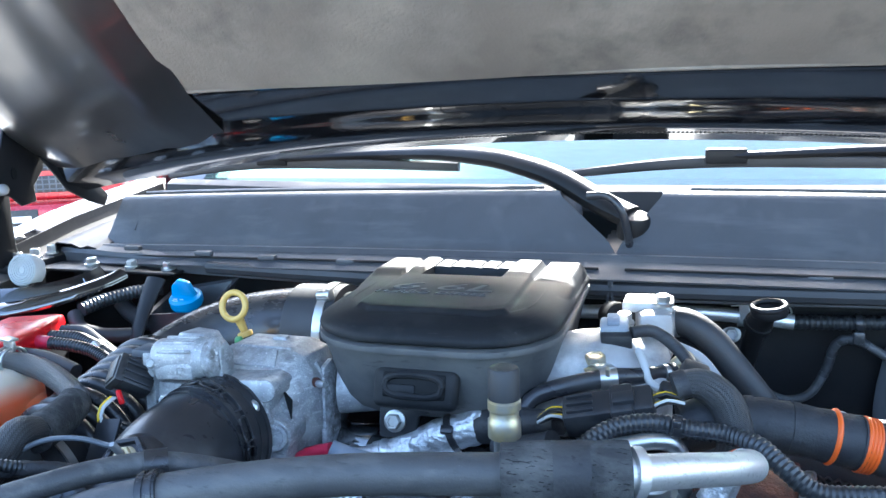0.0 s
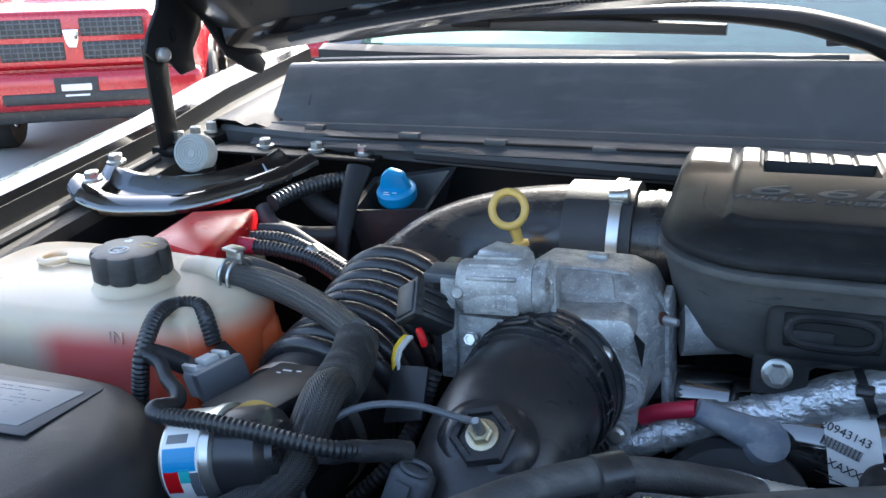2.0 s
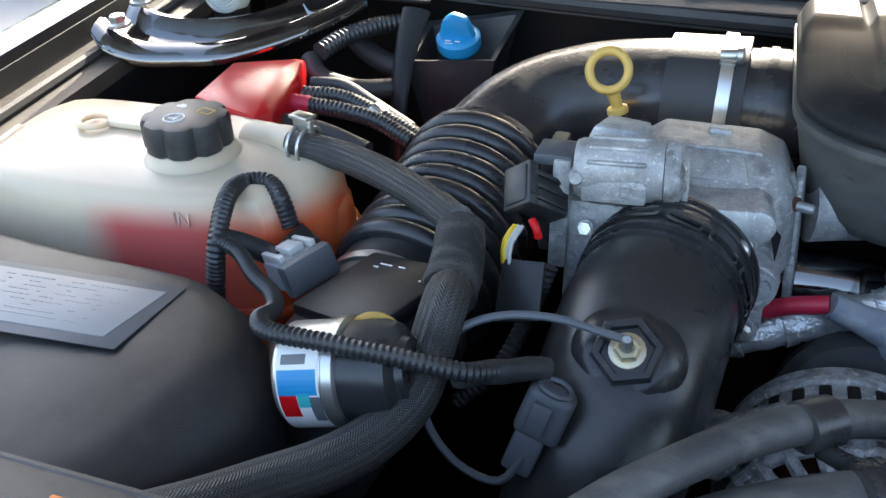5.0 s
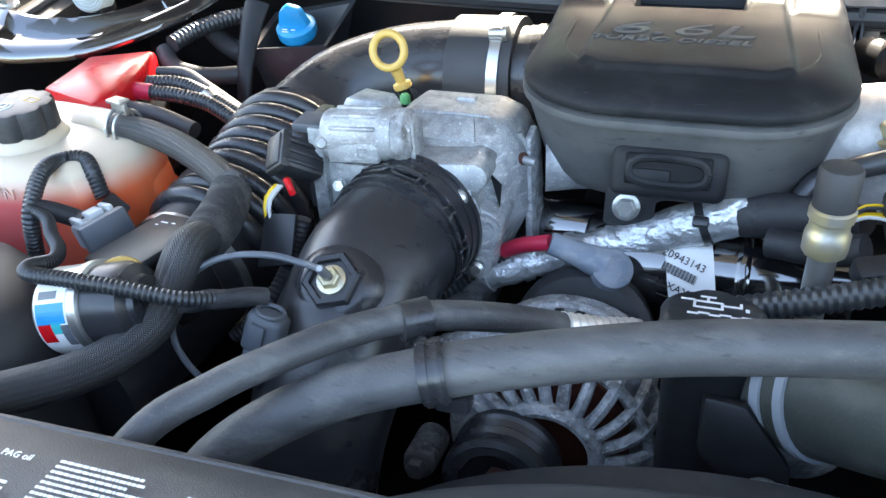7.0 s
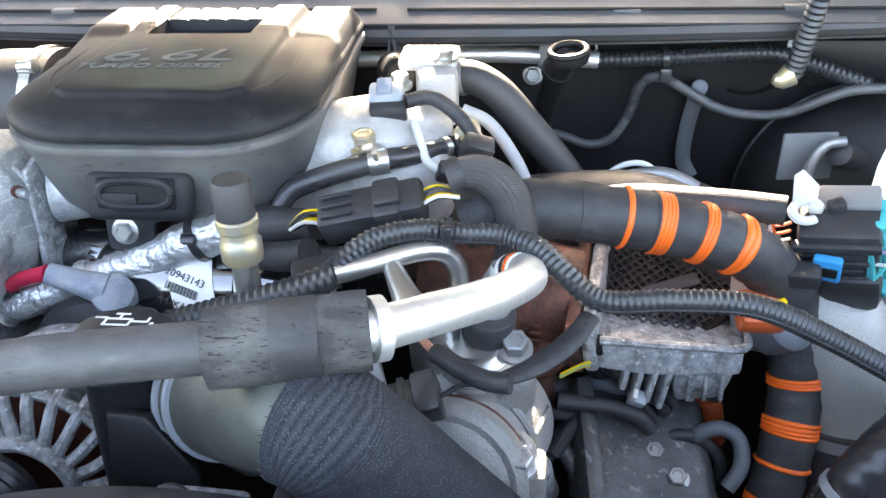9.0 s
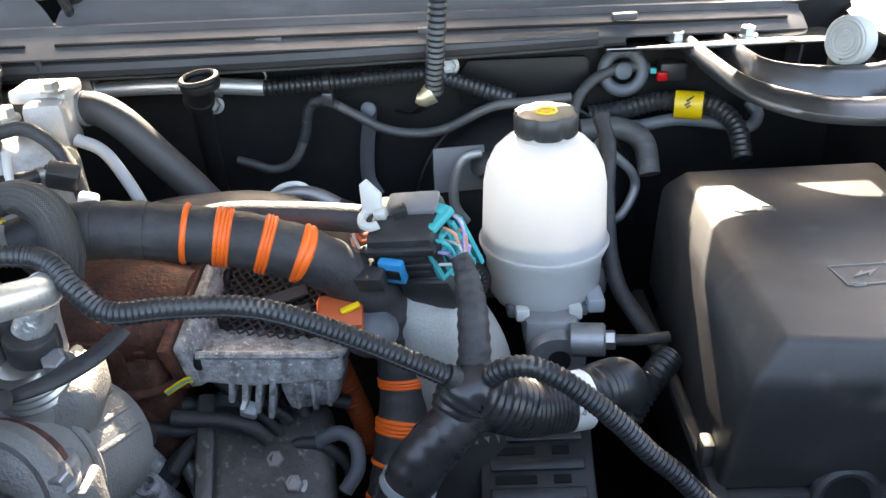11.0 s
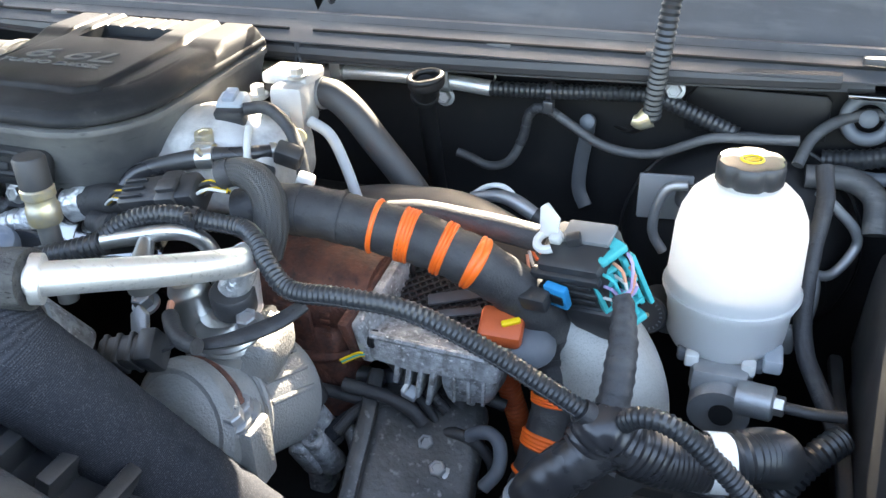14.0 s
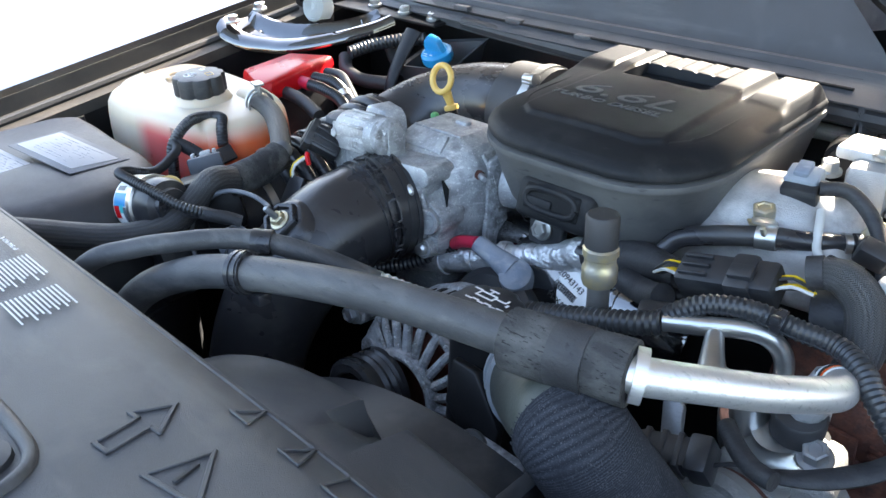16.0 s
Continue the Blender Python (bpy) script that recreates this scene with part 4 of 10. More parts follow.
for k in range(4):
    a = 1.06 + 0.10 * k
    part("rib", moved(box((0.012, 0.045, 0.030), 0.003), axes((SHX + 0.362 * math.cos(a), 0.452, SHZ + 0.362 * math.sin(a)), (math.cos(a), 0, math.sin(a)), (math.sin(a), 0, -math.cos(a)))), BLACK_PLASTIC, shroud)
part("rib_ring", sheet([[(SHX + r * math.cos(a), y, SHZ + r * math.sin(a)) for a in arc] for r, y in ((0.352, 0.425), (0.352, 0.475), (0.335, 0.478), (0.33, 0.47))], 0.003), BLACK_PLASTIC, shroud)
RAM_AT, RAM_HEADING = (-5.22, 5.42, 0.0), -57
BLUE_AT, BLUE_HEADING = (-8.6, 11.6, 0.0), -57
RED2_AT, RED2_HEADING = (-4.2, 8.3, 0.0), -57
TREES = [(-30, 26, 9.0), (-26, 29, 8.0), (-22, 31, 10.0), (-34, 22, 9.0), (-18, 36, 9.0), (-38, 30, 11.0)]

# ---- parked pickups and trees ----
def pickup(at, heading, paint, label, big_grille):
    """A parked pickup truck; heading: the way its nose points, in degrees from +x."""
    root = thing("pickup_truck", at, label, "pickup truck", "parked pickups")
    m = Matrix.Translation(at) @ Matrix.Rotation(radians(heading), 4, 'Z')

    def p(name, bm, mat, par=None, lab=""):
        return part(name, moved(bm, m), mat, par or root, lab)

    def sec(x, w, zs):
        return [(x, s * w * k, z) for s in (1,) for k, z in zs] + [(x, -w * k, z) for k, z in reversed(zs)]
    body = loft([sec(0.02, 0.80, ((0.9, 0.62), (1.0, 0.75), (1.0, 1.0), (0.92, 1.12), (0.6, 1.16))),
                 sec(-0.18, 0.95, ((0.95, 0.5), (1.0, 0.8), (1.0, 1.02), (0.95, 1.16), (0.6, 1.22))),
                 sec(-0.9, 1.0, ((0.97, 0.45), (1.0, 0.8), (1.0, 1.08), (0.95, 1.2), (0.6, 1.28))),
                 sec(-1.45, 1.0, ((0.97, 0.45), (1.0, 0.8), (1.0, 1.1), (0.96, 1.24), (0.6, 1.32))),
                 sec(-3.3, 1.0, ((0.97, 0.45), (1.0, 0.8), (1.0, 1.1), (0.98, 1.25), (0.6, 1.3))),
                 sec(-5.6, 0.98, ((0.97, 0.5), (1.0, 0.8), (1.0, 1.1), (0.98, 1.3), (0.6, 1.3)))])
    p("body", body, paint)
    for s in (-1, 1):
        p("hood_crease", tube([(-0.05, s * 0.45, 1.165), (-0.7, s * 0.5, 1.27), (-1.35, s * 0.55, 1.32)], [0.02, 0.05, 0.05], 10, 0.06, flat=0.6), paint)
    cab = loft([sec(-1.4, 0.9, ((0.98, 1.22), (0.95, 1.24), (0.8, 1.25))), sec(-2.1, 0.84, ((1.05, 1.2), (0.96, 1.75), (0.85, 1.84))),
                sec(-3.1, 0.84, ((1.05, 1.2), (0.96, 1.78), (0.85, 1.87))), sec(-3.6, 0.84, ((1.05, 1.2), (0.98, 1.6), (0.85, 1.75)))])
    p("cab", cab, paint)
    wsh = sheet([[(-1.47, -0.78, 1.29), (-1.40, 0, 1.30), (-1.47, 0.78, 1.29)], [(-2.06, -0.70, 1.76), (-2.0, 0, 1.79), (-2.06, 0.70, 1.76)]], 0.01)
    p("windshield", moved(wsh, Matrix.Translation((0.03, 0, 0.03))), CAR_GLASS)
    for s in (-1, 1):
        p("side_window", sheet([[(-1.75, s * 0.875, 1.33), (-2.5, s * 0.885, 1.33), (-3.4, s * 0.885, 1.33)], [(-2.15, s * 0.835, 1.72), (-2.6, s * 0.835, 1.75), (-3.3, s * 0.835, 1.72)]], 0.01), CAR_GLASS)
        p("headlamp", moved(box((0.2, 0.30, 0.20), 0.04, 3), Matrix.Translation((-0.02, s * 0.72, 0.97))), LAMP_GLASS)
        mir = p("mirror", moved(box((0.10, 0.22, 0.17), 0.03, 3), Matrix.Translation((-1.72, s * 1.12, 1.38))), paint)
        p("mirror_stalk", tube([(-1.72, s * 0.9, 1.32), (-1.72, s * 1.05, 1.35)], 0.025, 8), BLACK_PLASTIC, mir)
        p("fog_lamp", moved(box((0.06, 0.16, 0.10), 0.02), Matrix.Translation((0.08, s * 0.70, 0.60))), LAMP_GLASS)
        for x in (-0.95, -4.5):
            wm = Matrix.Translation((x, s * 0.88, 0.39)) @ Matrix.Rotation(radians(90), 4, 'X')
            wheel = p("wheel", moved(lathe([(0.22, -0.13), (0.36, -0.14), (0.39, -0.1), (0.39, 0.1), (0.36, 0.14), (0.22, 0.13)], 40, close=False), wm), TYRE)
            p("rim", moved(lathe([(0.24, -0.11), (0.235, 0.0), (0.235, 0.11), (0.08, 0.12), (0.05, 0.09)], 30), wm), CHROME, wheel)
            for k in range(5):
                a = 2 * math.pi * k / 5
                p("spoke", moved(box((0.16, 0.06, 0.28), 0.02), wm @ Matrix.Rotation(a, 4, 'Z') @ Matrix.Translation((0.14, 0, 0))), CHROME, wheel)
            p("wheel_arch", moved(torus(0.46, 0.05, Matrix.Identity(4), 24, 8, 0, math.pi), Matrix.Translation((x, s * 0.97, 0.42)) @ Matrix.Rotation(radians(90), 4, 'X')), BLACK_PLASTIC)
    p("bumper", moved(box((0.26, 1.9, 0.30), 0.07, 3), Matrix.Translation((0.02, 0, 0.60))), paint)
    p("bumper_intake", moved(box((0.05, 1.1, 0.09), 0.02), Matrix.Translation((0.14, 0, 0.55))), BLACK_PLASTIC)
    p("air_dam", moved(box((0.18, 1.8, 0.14), 0.04, 2), Matrix.Translation((-0.04, 0, 0.42))), BLACK_PLASTIC)
    plate = p("plate", moved(box((0.012, 0.32, 0.17), 0.004), Matrix.Translation((0.158, 0, 0.62))), BLACK_PLASTIC)
    p("plate_print", bars([(0, 0.01, 0.22, 0.05), (0.0, -0.05, 0.18, 0.015)], Matrix.Translation((0.167, 0, 0.62)) @ Matrix.Rotation(radians(90), 4, 'Z') @ Matrix.Rotation(radians(90), 4, 'X'), 0.003), PRINT_WHITE, plate)
    if big_grille:
        g = p("grille", moved(box((0.10, 1.20, 0.44), 0.06, 3), Matrix.Translation((0.0, 0, 0.98))), paint)
        for s in (-1, 1):
            for zc in (0.895, 1.07):
                ins = p("grille_insert", moved(box((0.02, 0.47, 0.135), 0.03, 2), Matrix.Translation((0.05, s * 0.30, zc))), BLACK_PLASTIC, g)
                for k in range(9):
                    t = box((0.014, 0.010, 0.13), 0.002, 1)
                    moved(t, Matrix.Translation((0.06, s * 0.30 - 0.2 + 0.05 * k, zc)))
                    p("grille_bar", t, MID_GREY, g)
                for k in range(3):
                    p("grille_bar", moved(box((0.014, 0.45, 0.010), 0.002, 1), Matrix.Translation((0.06, s * 0.30, zc - 0.04 + 0.04 * k))), MID_GREY, g)
        badge = prism([(-0.05, -0.02), (-0.03, -0.08), (0.03, -0.08), (0.05, -0.02), (0.06, 0.06), (-0.06, 0.06)], 0.03, 0.008)
        p("badge", moved(badge, Matrix.Translation((0.05, 0, 1.0)) @ Matrix.Rotation(radians(90), 4, 'Z') @ Matrix.Rotation(radians(90), 4, 'X')), CHROME, g, "plain chrome shield badge")
    return root


pickup(RAM_AT, RAM_HEADING, CARDINAL, "metallic red pickup truck with a black mesh grille", True)
pickup(BLUE_AT, BLUE_HEADING, SLATE_CAR, "slate blue pickup truck parked behind the red one", False)
pickup(RED2_AT, RED2_HEADING, CARDINAL, "dark red pickup truck with chrome wheels", False)


def tree(at, h, r, seed):
    t = thing("tree", at, "green leafy tree behind the car park", "tree", "trees behind the car park")
    rg = random.Random(seed)
    at = Vector(at)
    part("trunk", tube([at, at + Vector((0.1, 0, h * 0.3)), at + Vector((0.0, 0.1, h * 0.55))], [0.28, 0.2, 0.12], 10, 0.4), BARK, t)
    limbs = []
    tips = []
    for k in range(7):
        a = rg.random() * 6.28
        end = at + Vector((math.cos(a) * r * 0.6, math.sin(a) * r * 0.6, h * (0.55 + 0.35 * rg.random())))
        part("limb", tube([at + Vector((0, 0, h * (0.3 + 0.2 * rg.random()))), (at + end) / 2 + Vector((0, 0, h * 0.2)), end], [0.10, 0.06, 0.03], 6, 0.4), BARK, t)
        tips.append(end)
    verts, faces = [], []
    for k in range(4200):
        tip = tips[rg.randrange(len(tips))]
        q = Vector((rg.gauss(0, 1), rg.gauss(0, 1), rg.gauss(0, 0.7))) * (r * 0.33) + tip
        s = 0.09 + 0.10 * rg.random()
        u = Vector((rg.gauss(0, 1), rg.gauss(0, 1), rg.gauss(0, 1))).normalized()
        v = u.orthogonal().normalized()
        i = len(verts)
        verts += [q - u * s, q + v * s * 0.5, q + u * s, q - v * s * 0.5]
        faces.append((i, i + 1, i + 2, i + 3))
    bm = bmesh.new()
    vs = [bm.verts.new(v) for v in verts]
    for f in faces:
        bm.faces.new([vs[i] for i in f])
    part("crown", bm, LEAF, t)


for k, (px_, py_, hh) in enumerate(TREES):
    tree((px_, py_, 0), hh, hh * 0.42, 20 + k)

# ---- engine cover ----
def cover_outline(s, z, dz_rear=0.0, n=14, cx=-0.125, hw=0.121, y0=0.676, y1=0.936, rc=0.078):
    """A loop with round front corners and nearly square rear ones, shrunk by s about its middle."""
    pts = []
    for cxx, cyy, r, a0 in ((cx + hw - rc, y0 + rc, rc, -90), (cx + hw - 0.012, y1 - 0.012, 0.012, 0), (cx - hw + 0.012, y1 - 0.012, 0.012, 90), (cx - hw + rc, y0 + rc, rc, 180)):
        for i in range(n):
            a = radians(a0 + 90 * i / (n - 1))
            pts.append((cxx + r * math.cos(a), cyy + r * math.sin(a)))
    cy = 0.82
    out = []
    for x, y in pts:
        X, Y = cx + (x - cx) * s, cy + (y - cy) * (s if y < cy else 1 - (1 - s) * 0.35)
        out.append((X, Y, z + dz_rear * (Y - y0) / (y1 - y0)))
    return out


cover = thing("engine_cover", (-0.125, 0.80, 1.14), "black and grey plastic engine cover with raised lettering", "engine cover")
lid = loft([cover_outline(0.97, 1.2555, 0.010), cover_outline(0.995, 1.2575, 0.010), cover_outline(1.0, 1.261, 0.009), cover_outline(0.99, 1.2645, 0.008), cover_outline(0.94, 1.2695, 0.007), cover_outline(0.87, 1.274, 0.006),
            cover_outline(0.80, 1.277, 0.004), cover_outline(0.765, 1.2785, 0.0035), cover_outline(0.757, 1.278, 0.0035), cover_outline(0.75, 1.268, 0.0005), cover_outline(0.70, 1.268, 0.0), cover_outline(0.3, 1.268, 0.0)])
part("lid", lid, COVER_LID, cover, "black upper lid")


def interp(v, table):
    for (a, p), (b, q) in zip(table, table[1:]):
        if v <= b:
            return p + (q - p) * max(0.0, (v - a) / (b - a))
    return table[-1][1]


def step(v, a, b):
    k = min(1.0, max(0.0, (v - a) / (b - a)))
    return k * k * (3 - 2 * k)


def cover_share(x, y, cx=-0.125, hw=0.121, y0=0.676, y1=0.936, rc=0.078):
    """How far out on the lid a place lies: 1 on its edge."""
    lo, hi = 0.0, 1.3
    for _ in range(12):
        m = (lo + hi) / 2
        u = abs(x - cx) / max(m, 1e-6)
        v = 0.82 + (y - 0.82) / (max(m, 1e-6) if y < 0.82 else 1 - (1 - m) * 0.35)
        inside = u <= hw and y0 <= v <= y1
        if inside and u > hw - rc and v < y0 + rc:
            inside = math.hypot(u - hw + rc, v - y0 - rc) <= rc
        lo, hi = (lo, m) if inside else (m, hi)
    return hi


def lid_top(x, y):
    """The lid's upper face: a raised name panel, two creases, a pocket and a notched crest behind it."""
    u = x + 0.125
    s = cover_share(x, y)
    back = step(y, 0.79, 0.87)
    z = (1 - back) * interp(s, ((0.0, 1.2795), (0.70, 1.2785), (0.80, 1.2772), (0.84, 1.2758), (0.88, 1.2738), (0.94, 1.2700), (0.985, 1.2640), (1.3, 1.20)))
    z += back * interp(s, ((0.0, 1.2795), (0.90, 1.2790), (0.950, 1.2775), (0.972, 1.2745), (0.985, 1.2660), (1.3, 1.20))) + 0.004 * (y - 0.676) / 0.26
    w = 0.0765 - 0.004 * step(y, 0.71, 0.86)
    front = step(y, 0.7075 + 0.012 * step(abs(u), 0.055, w), 0.7135 + 0.012 * step(abs(u), 0.055, w))
    rear = step(y, 0.846, 0.868)
    z += 0.0042 * front * (1 - step(abs(u), w - 0.0055, w)) * (1 - step(s, 0.80, 0.86))
    z += 0.0046 * rear * step(abs(u), w + 0.0005, w + 0.006) * (1 - step(s, 0.91, 0.97))
    block_side = step(abs(u + 0.0055), 0.0460, 0.0485)
    z += 0.0022 * rear * block_side * (1 - step(abs(u), w - 0.0065, w))
    if -0.0505 < u < 0.0395:
        inside = step(u, -0.0505, -0.0480) * (1 - step(u, 0.0370, 0.0395))
        z -= 0.0115 * inside * step(y, 0.8440, 0.8465) * (1 - step(y, 0.8860, 0.8890))
        k = ((u + 0.0505) / 0.0180) % 1.0
        z -= 0.0030 * step(y, 0.886, 0.892) * inside * (1.0 if k < 0.16 else 0.0) + 0.0012 * step(y, 0.886, 0.892) * inside * k
    return z - 0.012 * step(y, 0.923, 0.934), s


GX = [-0.125 - 0.121 + 0.242 * i / 130 for i in range(131)]
GY = [0.678 + 0.256 * j / 124 for j in range(125)]
top = bmesh.new()
gv = {}
for i, x in enumerate(GX):
    for j, y in enumerate(GY):
        z, s_ = lid_top(x, y)
        if s_ < 0.992:
            gv[i, j] = top.verts.new((x, y, z))
for i in range(len(GX) - 1):
    for j in range(len(GY) - 1):
        q4 = [gv.get(k) for k in ((i, j), (i + 1, j), (i + 1, j + 1), (i, j + 1))]
        if all(q4):
            top.faces.new(q4)
part("name_panel", top, COVER_LID, cover, "black top face with a raised panel and a rear pocket")
rim = loft([cover_outline(0.985, 1.2465, 0.010), cover_outline(1.002, 1.2475, 0.010), cover_outline(1.006, 1.250, 0.010), cover_outline(1.002, 1.2530, 0.010), cover_outline(0.97, 1.2545, 0.010)])
part("rim", rim, COVER_GREY, cover)
body = loft([cover_outline(0.74, 1.176, 0.0), cover_outline(0.80, 1.181, 0.0), cover_outline(0.86, 1.192, 0.004), cover_outline(0.90, 1.208, 0.008), cover_outline(0.94, 1.228, 0.009), cover_outline(0.975, 1.243, 0.010), cover_outline(0.985, 1.247, 0.010)])
part("lower_body", body, COVER_GREY, cover, "dark grey lower shell")
slope_m = axes((-0.134, 0.775, lid_top(-0.125, 0.775)[0] + 0.0002), (0, -0.015, 1))
part("lettering", lettering("6.6L", 0.040, slope_m @ Matrix.Translation((0, 0.011, 0.0)) @ Matrix.Diagonal((1.62, 0.95, 1, 1)), 0.0007, 0.25), COVER_GREY, cover, "raised 6.6L lettering")
part("lettering", lettering("TURBO DIESEL", 0.0135, slope_m @ Matrix.Translation((-0.006, -0.013, 0.0)) @ Matrix.Diagonal((1.35, 0.9, 1, 1)), 0.0006, 0.25), COVER_GREY, cover, "raised TURBO DIESEL lettering")
hm = axes((-0.126, 0.677, 1.2180), (0, -1, 0.30), (1, 0, 0))
part("handle_frame", moved(box((0.080, 0.036, 0.016), 0.007, 4), hm @ Matrix.Translation((0, -0.002, -0.004))), COVER_LID, cover)
part("handle_slot", moved(box((0.060, 0.023, 0.006), 0.009, 4), hm @ Matrix.Translation((0, 0.001, 0.0025))), DARK_VOID, cover)
ring_pts = [(0.027 * math.copysign(abs(math.cos(a)) ** 0.6, math.cos(a)), 0.0095 * math.copysign(abs(math.sin(a)) ** 0.8, math.sin(a)) + 0.001, 0.006) for a in [2 * math.pi * i / 16 for i in range(17)]]
part("handle_ring", moved(tube(ring_pts, 0.0032, 8, 0.003), hm), COVER_LID, cover)
part("handle_tongue", moved(box((0.028, 0.010, 0.005), 0.002), hm @ Matrix.Translation((-0.012, -0.003, 0.005))), COVER_LID, cover)
tab = moved(prism([(-0.026, 0.028), (0.026, 0.028), (0.026, 0.004), (0.012, 0.0), (0.012, -0.022), (-0.026, -0.022)], 0.012, 0.003), axes((-0.146, 0.712, 1.178), (0, -1, 0.15), (1, 0, 0)))
part("mounting_tab", tab, BLACK_PLASTIC, cover)
part("bolt", bolt_shape((-0.155, 0.698, 1.175), (0, -1, 0.25), 0.0085, True, 0.008), STEEL, cover)

# ---- intake throttle valve ----
tv = thing("throttle_valve", (-0.29, 0.69, 1.10), "cast aluminium throttle valve with a motor and bolts", "throttle valve")


def cast_loop(x0, x1, y0, y1, z, r, slant=0.0):
    """A rounded rectangle, its right end lower by slant."""
    out = []
    for cx, cy, a0 in ((x1 - r, y0 + r, -90), (x1 - r, y1 - r, 0), (x0 + r, y1 - r, 90), (x0 + r, y0 + r, 180)):
        for i in range(5):
            a = radians(a0 + 22.5 * i)
            x = cx + r * math.cos(a)
            out.append((x, cy + r * math.sin(a), z - slant * max(0.0, (x - x0) / (x1 - x0) - 0.6)))
    return out


def faceted(loops, bevel=0.002):
    bm = loft(loops)
    bmesh.ops.recalc_face_normals(bm, faces=bm.faces)
    bmesh.ops.bevel(bm, geom=bm.edges[:], offset=bevel, segments=2, profile=0.5, affect='EDGES')
    return bm


P2 = ((-0.345, 1.06), (-0.345, 1.225), (-0.328, 1.2375), (-0.264, 1.2375), (-0.247, 1.2305), (-0.2350, 1.2070), (-0.2315, 1.160), (-0.246, 1.126), (-0.262, 1.06))
P1 = ((-0.335, 1.06), (-0.335, 1.205), (-0.320, 1.2195), (-0.268, 1.2205), (-0.256, 1.212), (-0.2485, 1.198), (-0.2450, 1.162), (-0.255, 1.130), (-0.268, 1.06))
part("housing", faceted([[(x, 0.668, z) for x, z in P1], [(x, 0.702, z) for x, z in P2], [(x, 0.752, z - 0.002) for x, z in P2], [(x * 0.99 - 0.003, 0.765, z - 0.010) for x, z in P2]]), CAST, tv)
part("top_boss", moved(box((0.016, 0.010, 0.005), 0.002), Matrix.Translation((-0.290, 0.735, 1.2375))), CAST, tv)
part("top_ridge", moved(prism([(-0.036, -0.012), (0.026, -0.012), (0.020, 0.010), (-0.030, 0.010)], 0.004, 0.0016), axes((-0.293, 0.690, 1.2300), (0, -0.55, 0.85))), CAST, tv)
part("top_seam", tube([(-0.327, 0.7025, 1.2370), (-0.29, 0.7020, 1.2378), (-0.262, 0.7025, 1.2370)], 0.0014, 8), CAST, tv)
for z0, z1 in ((1.222, 1.200), (1.205, 1.165)):
    part("side_rib", tube([(-0.2415, 0.712, z0), (-0.2325, 0.716, z1), (-0.2310, 0.724, z1 - 0.03)], 0.0022, 8), CAST, tv)
bore = axes((-0.3045, 0.640, 1.1735), (0.08, 1, 0.04), (1, 0, 0))
part("bore_ring", moved(lathe([(0.050, 0.0), (0.048, 0.002), (0.048, 0.05)], 44), bore), CAST, tv)
part("bore_lip", torus(0.0475, 0.0035, bore @ Matrix.Translation((0, 0, 0.010)), 44, 8), CAST_DIRTY, tv)
part("bolt_flange", moved(prism([(-0.345, 1.205), (-0.31, 1.222), (-0.262, 1.2245), (-0.2505, 1.218), (-0.2525, 1.206), (-0.2590, 1.196), (-0.2600, 1.188), (-0.2480, 1.1835), (-0.2390, 1.176), (-0.2400, 1.162), (-0.2460, 1.153), (-0.2450, 1.136), (-0.2580, 1.127), (-0.31, 1.12), (-0.345, 1.14)], 0.034, 0.003, 2), axes((0, 0.684, 0), (0, -1, 0), (1, 0, 0))), CAST, tv)
arm_pts = [(-0.050, -0.010), (0.0, -0.0105)] + [(0.0105 * math.sin(a), -0.0105 * math.cos(a)) for a in [math.pi * i / 10 for i in range(1, 10)]] + [(0.0, 0.0105), (-0.050, 0.010)]
part("top_arm", moved(prism(arm_pts, 0.034, 0.0022, 2), axes((-0.2605, 0.676, 1.2115), (0.05, -1, 0.10), (1, 0, 0.05))), CAST, tv)
for p, r_, ln, way_ in (((-0.2690, 0.638, 1.2000), 0.0105, 0.020, (0.1, -1, 0.3)), ((-0.2520, 0.641, 1.1710), 0.0130, 0.034, (0.45, -1, 0.1)), ((-0.2570, 0.640, 1.1410), 0.0100, 0.030, (0.1, -1, 0.25))):
    part("lug", moved(lathe([(r_ * 1.08, -ln), (r_ * 0.98, -0.006), (r_, -0.0015), (r_ * 0.94, 0.0), (r_ * 0.70, 0.0), (r_ * 0.62, -0.001)], 24), axes(p, way_)), CAST, tv)
part("window", moved(prism([(-0.004, 0.013), (0.005, 0.004), (0.004, -0.014)], 0.002, 0), axes((-0.2485, 0.6650, 1.196), (0.1, -1, 0.1), (1, 0, 0))), DARK_VOID, tv)
part("side_flange", moved(prism([(-0.062, -0.010), (0.046, -0.010), (0.054, 0.0), (0.046, 0.016), (-0.056, 0.020), (-0.064, 0.008)], 0.006, 0.0015), axes((-0.2330, 0.722, 1.168), (1, -0.12, 0.10), (0, 0.15, 1))), CAST_DIRTY, tv)
part("side_nub", moved(lathe([(0.0035, -0.01), (0.0035, 0.008), (0.0025, 0.010)], 14), axes((-0.2330, 0.700, 1.205), (0.9, -0.5, 0.1))), DULL_STEEL, tv)
motor_m = axes((-0.342, 0.650, 1.2385), (1, 0.05, 0.06), (0, 0, 1))
part("motor", moved(lathe([(0.0175, -0.030), (0.0190, -0.027), (0.0190, 0.012), (0.0200, 0.0135), (0.0200, 0.017), (0.0185, 0.020), (0.0185, 0.024)], 28), motor_m), CAST, tv)
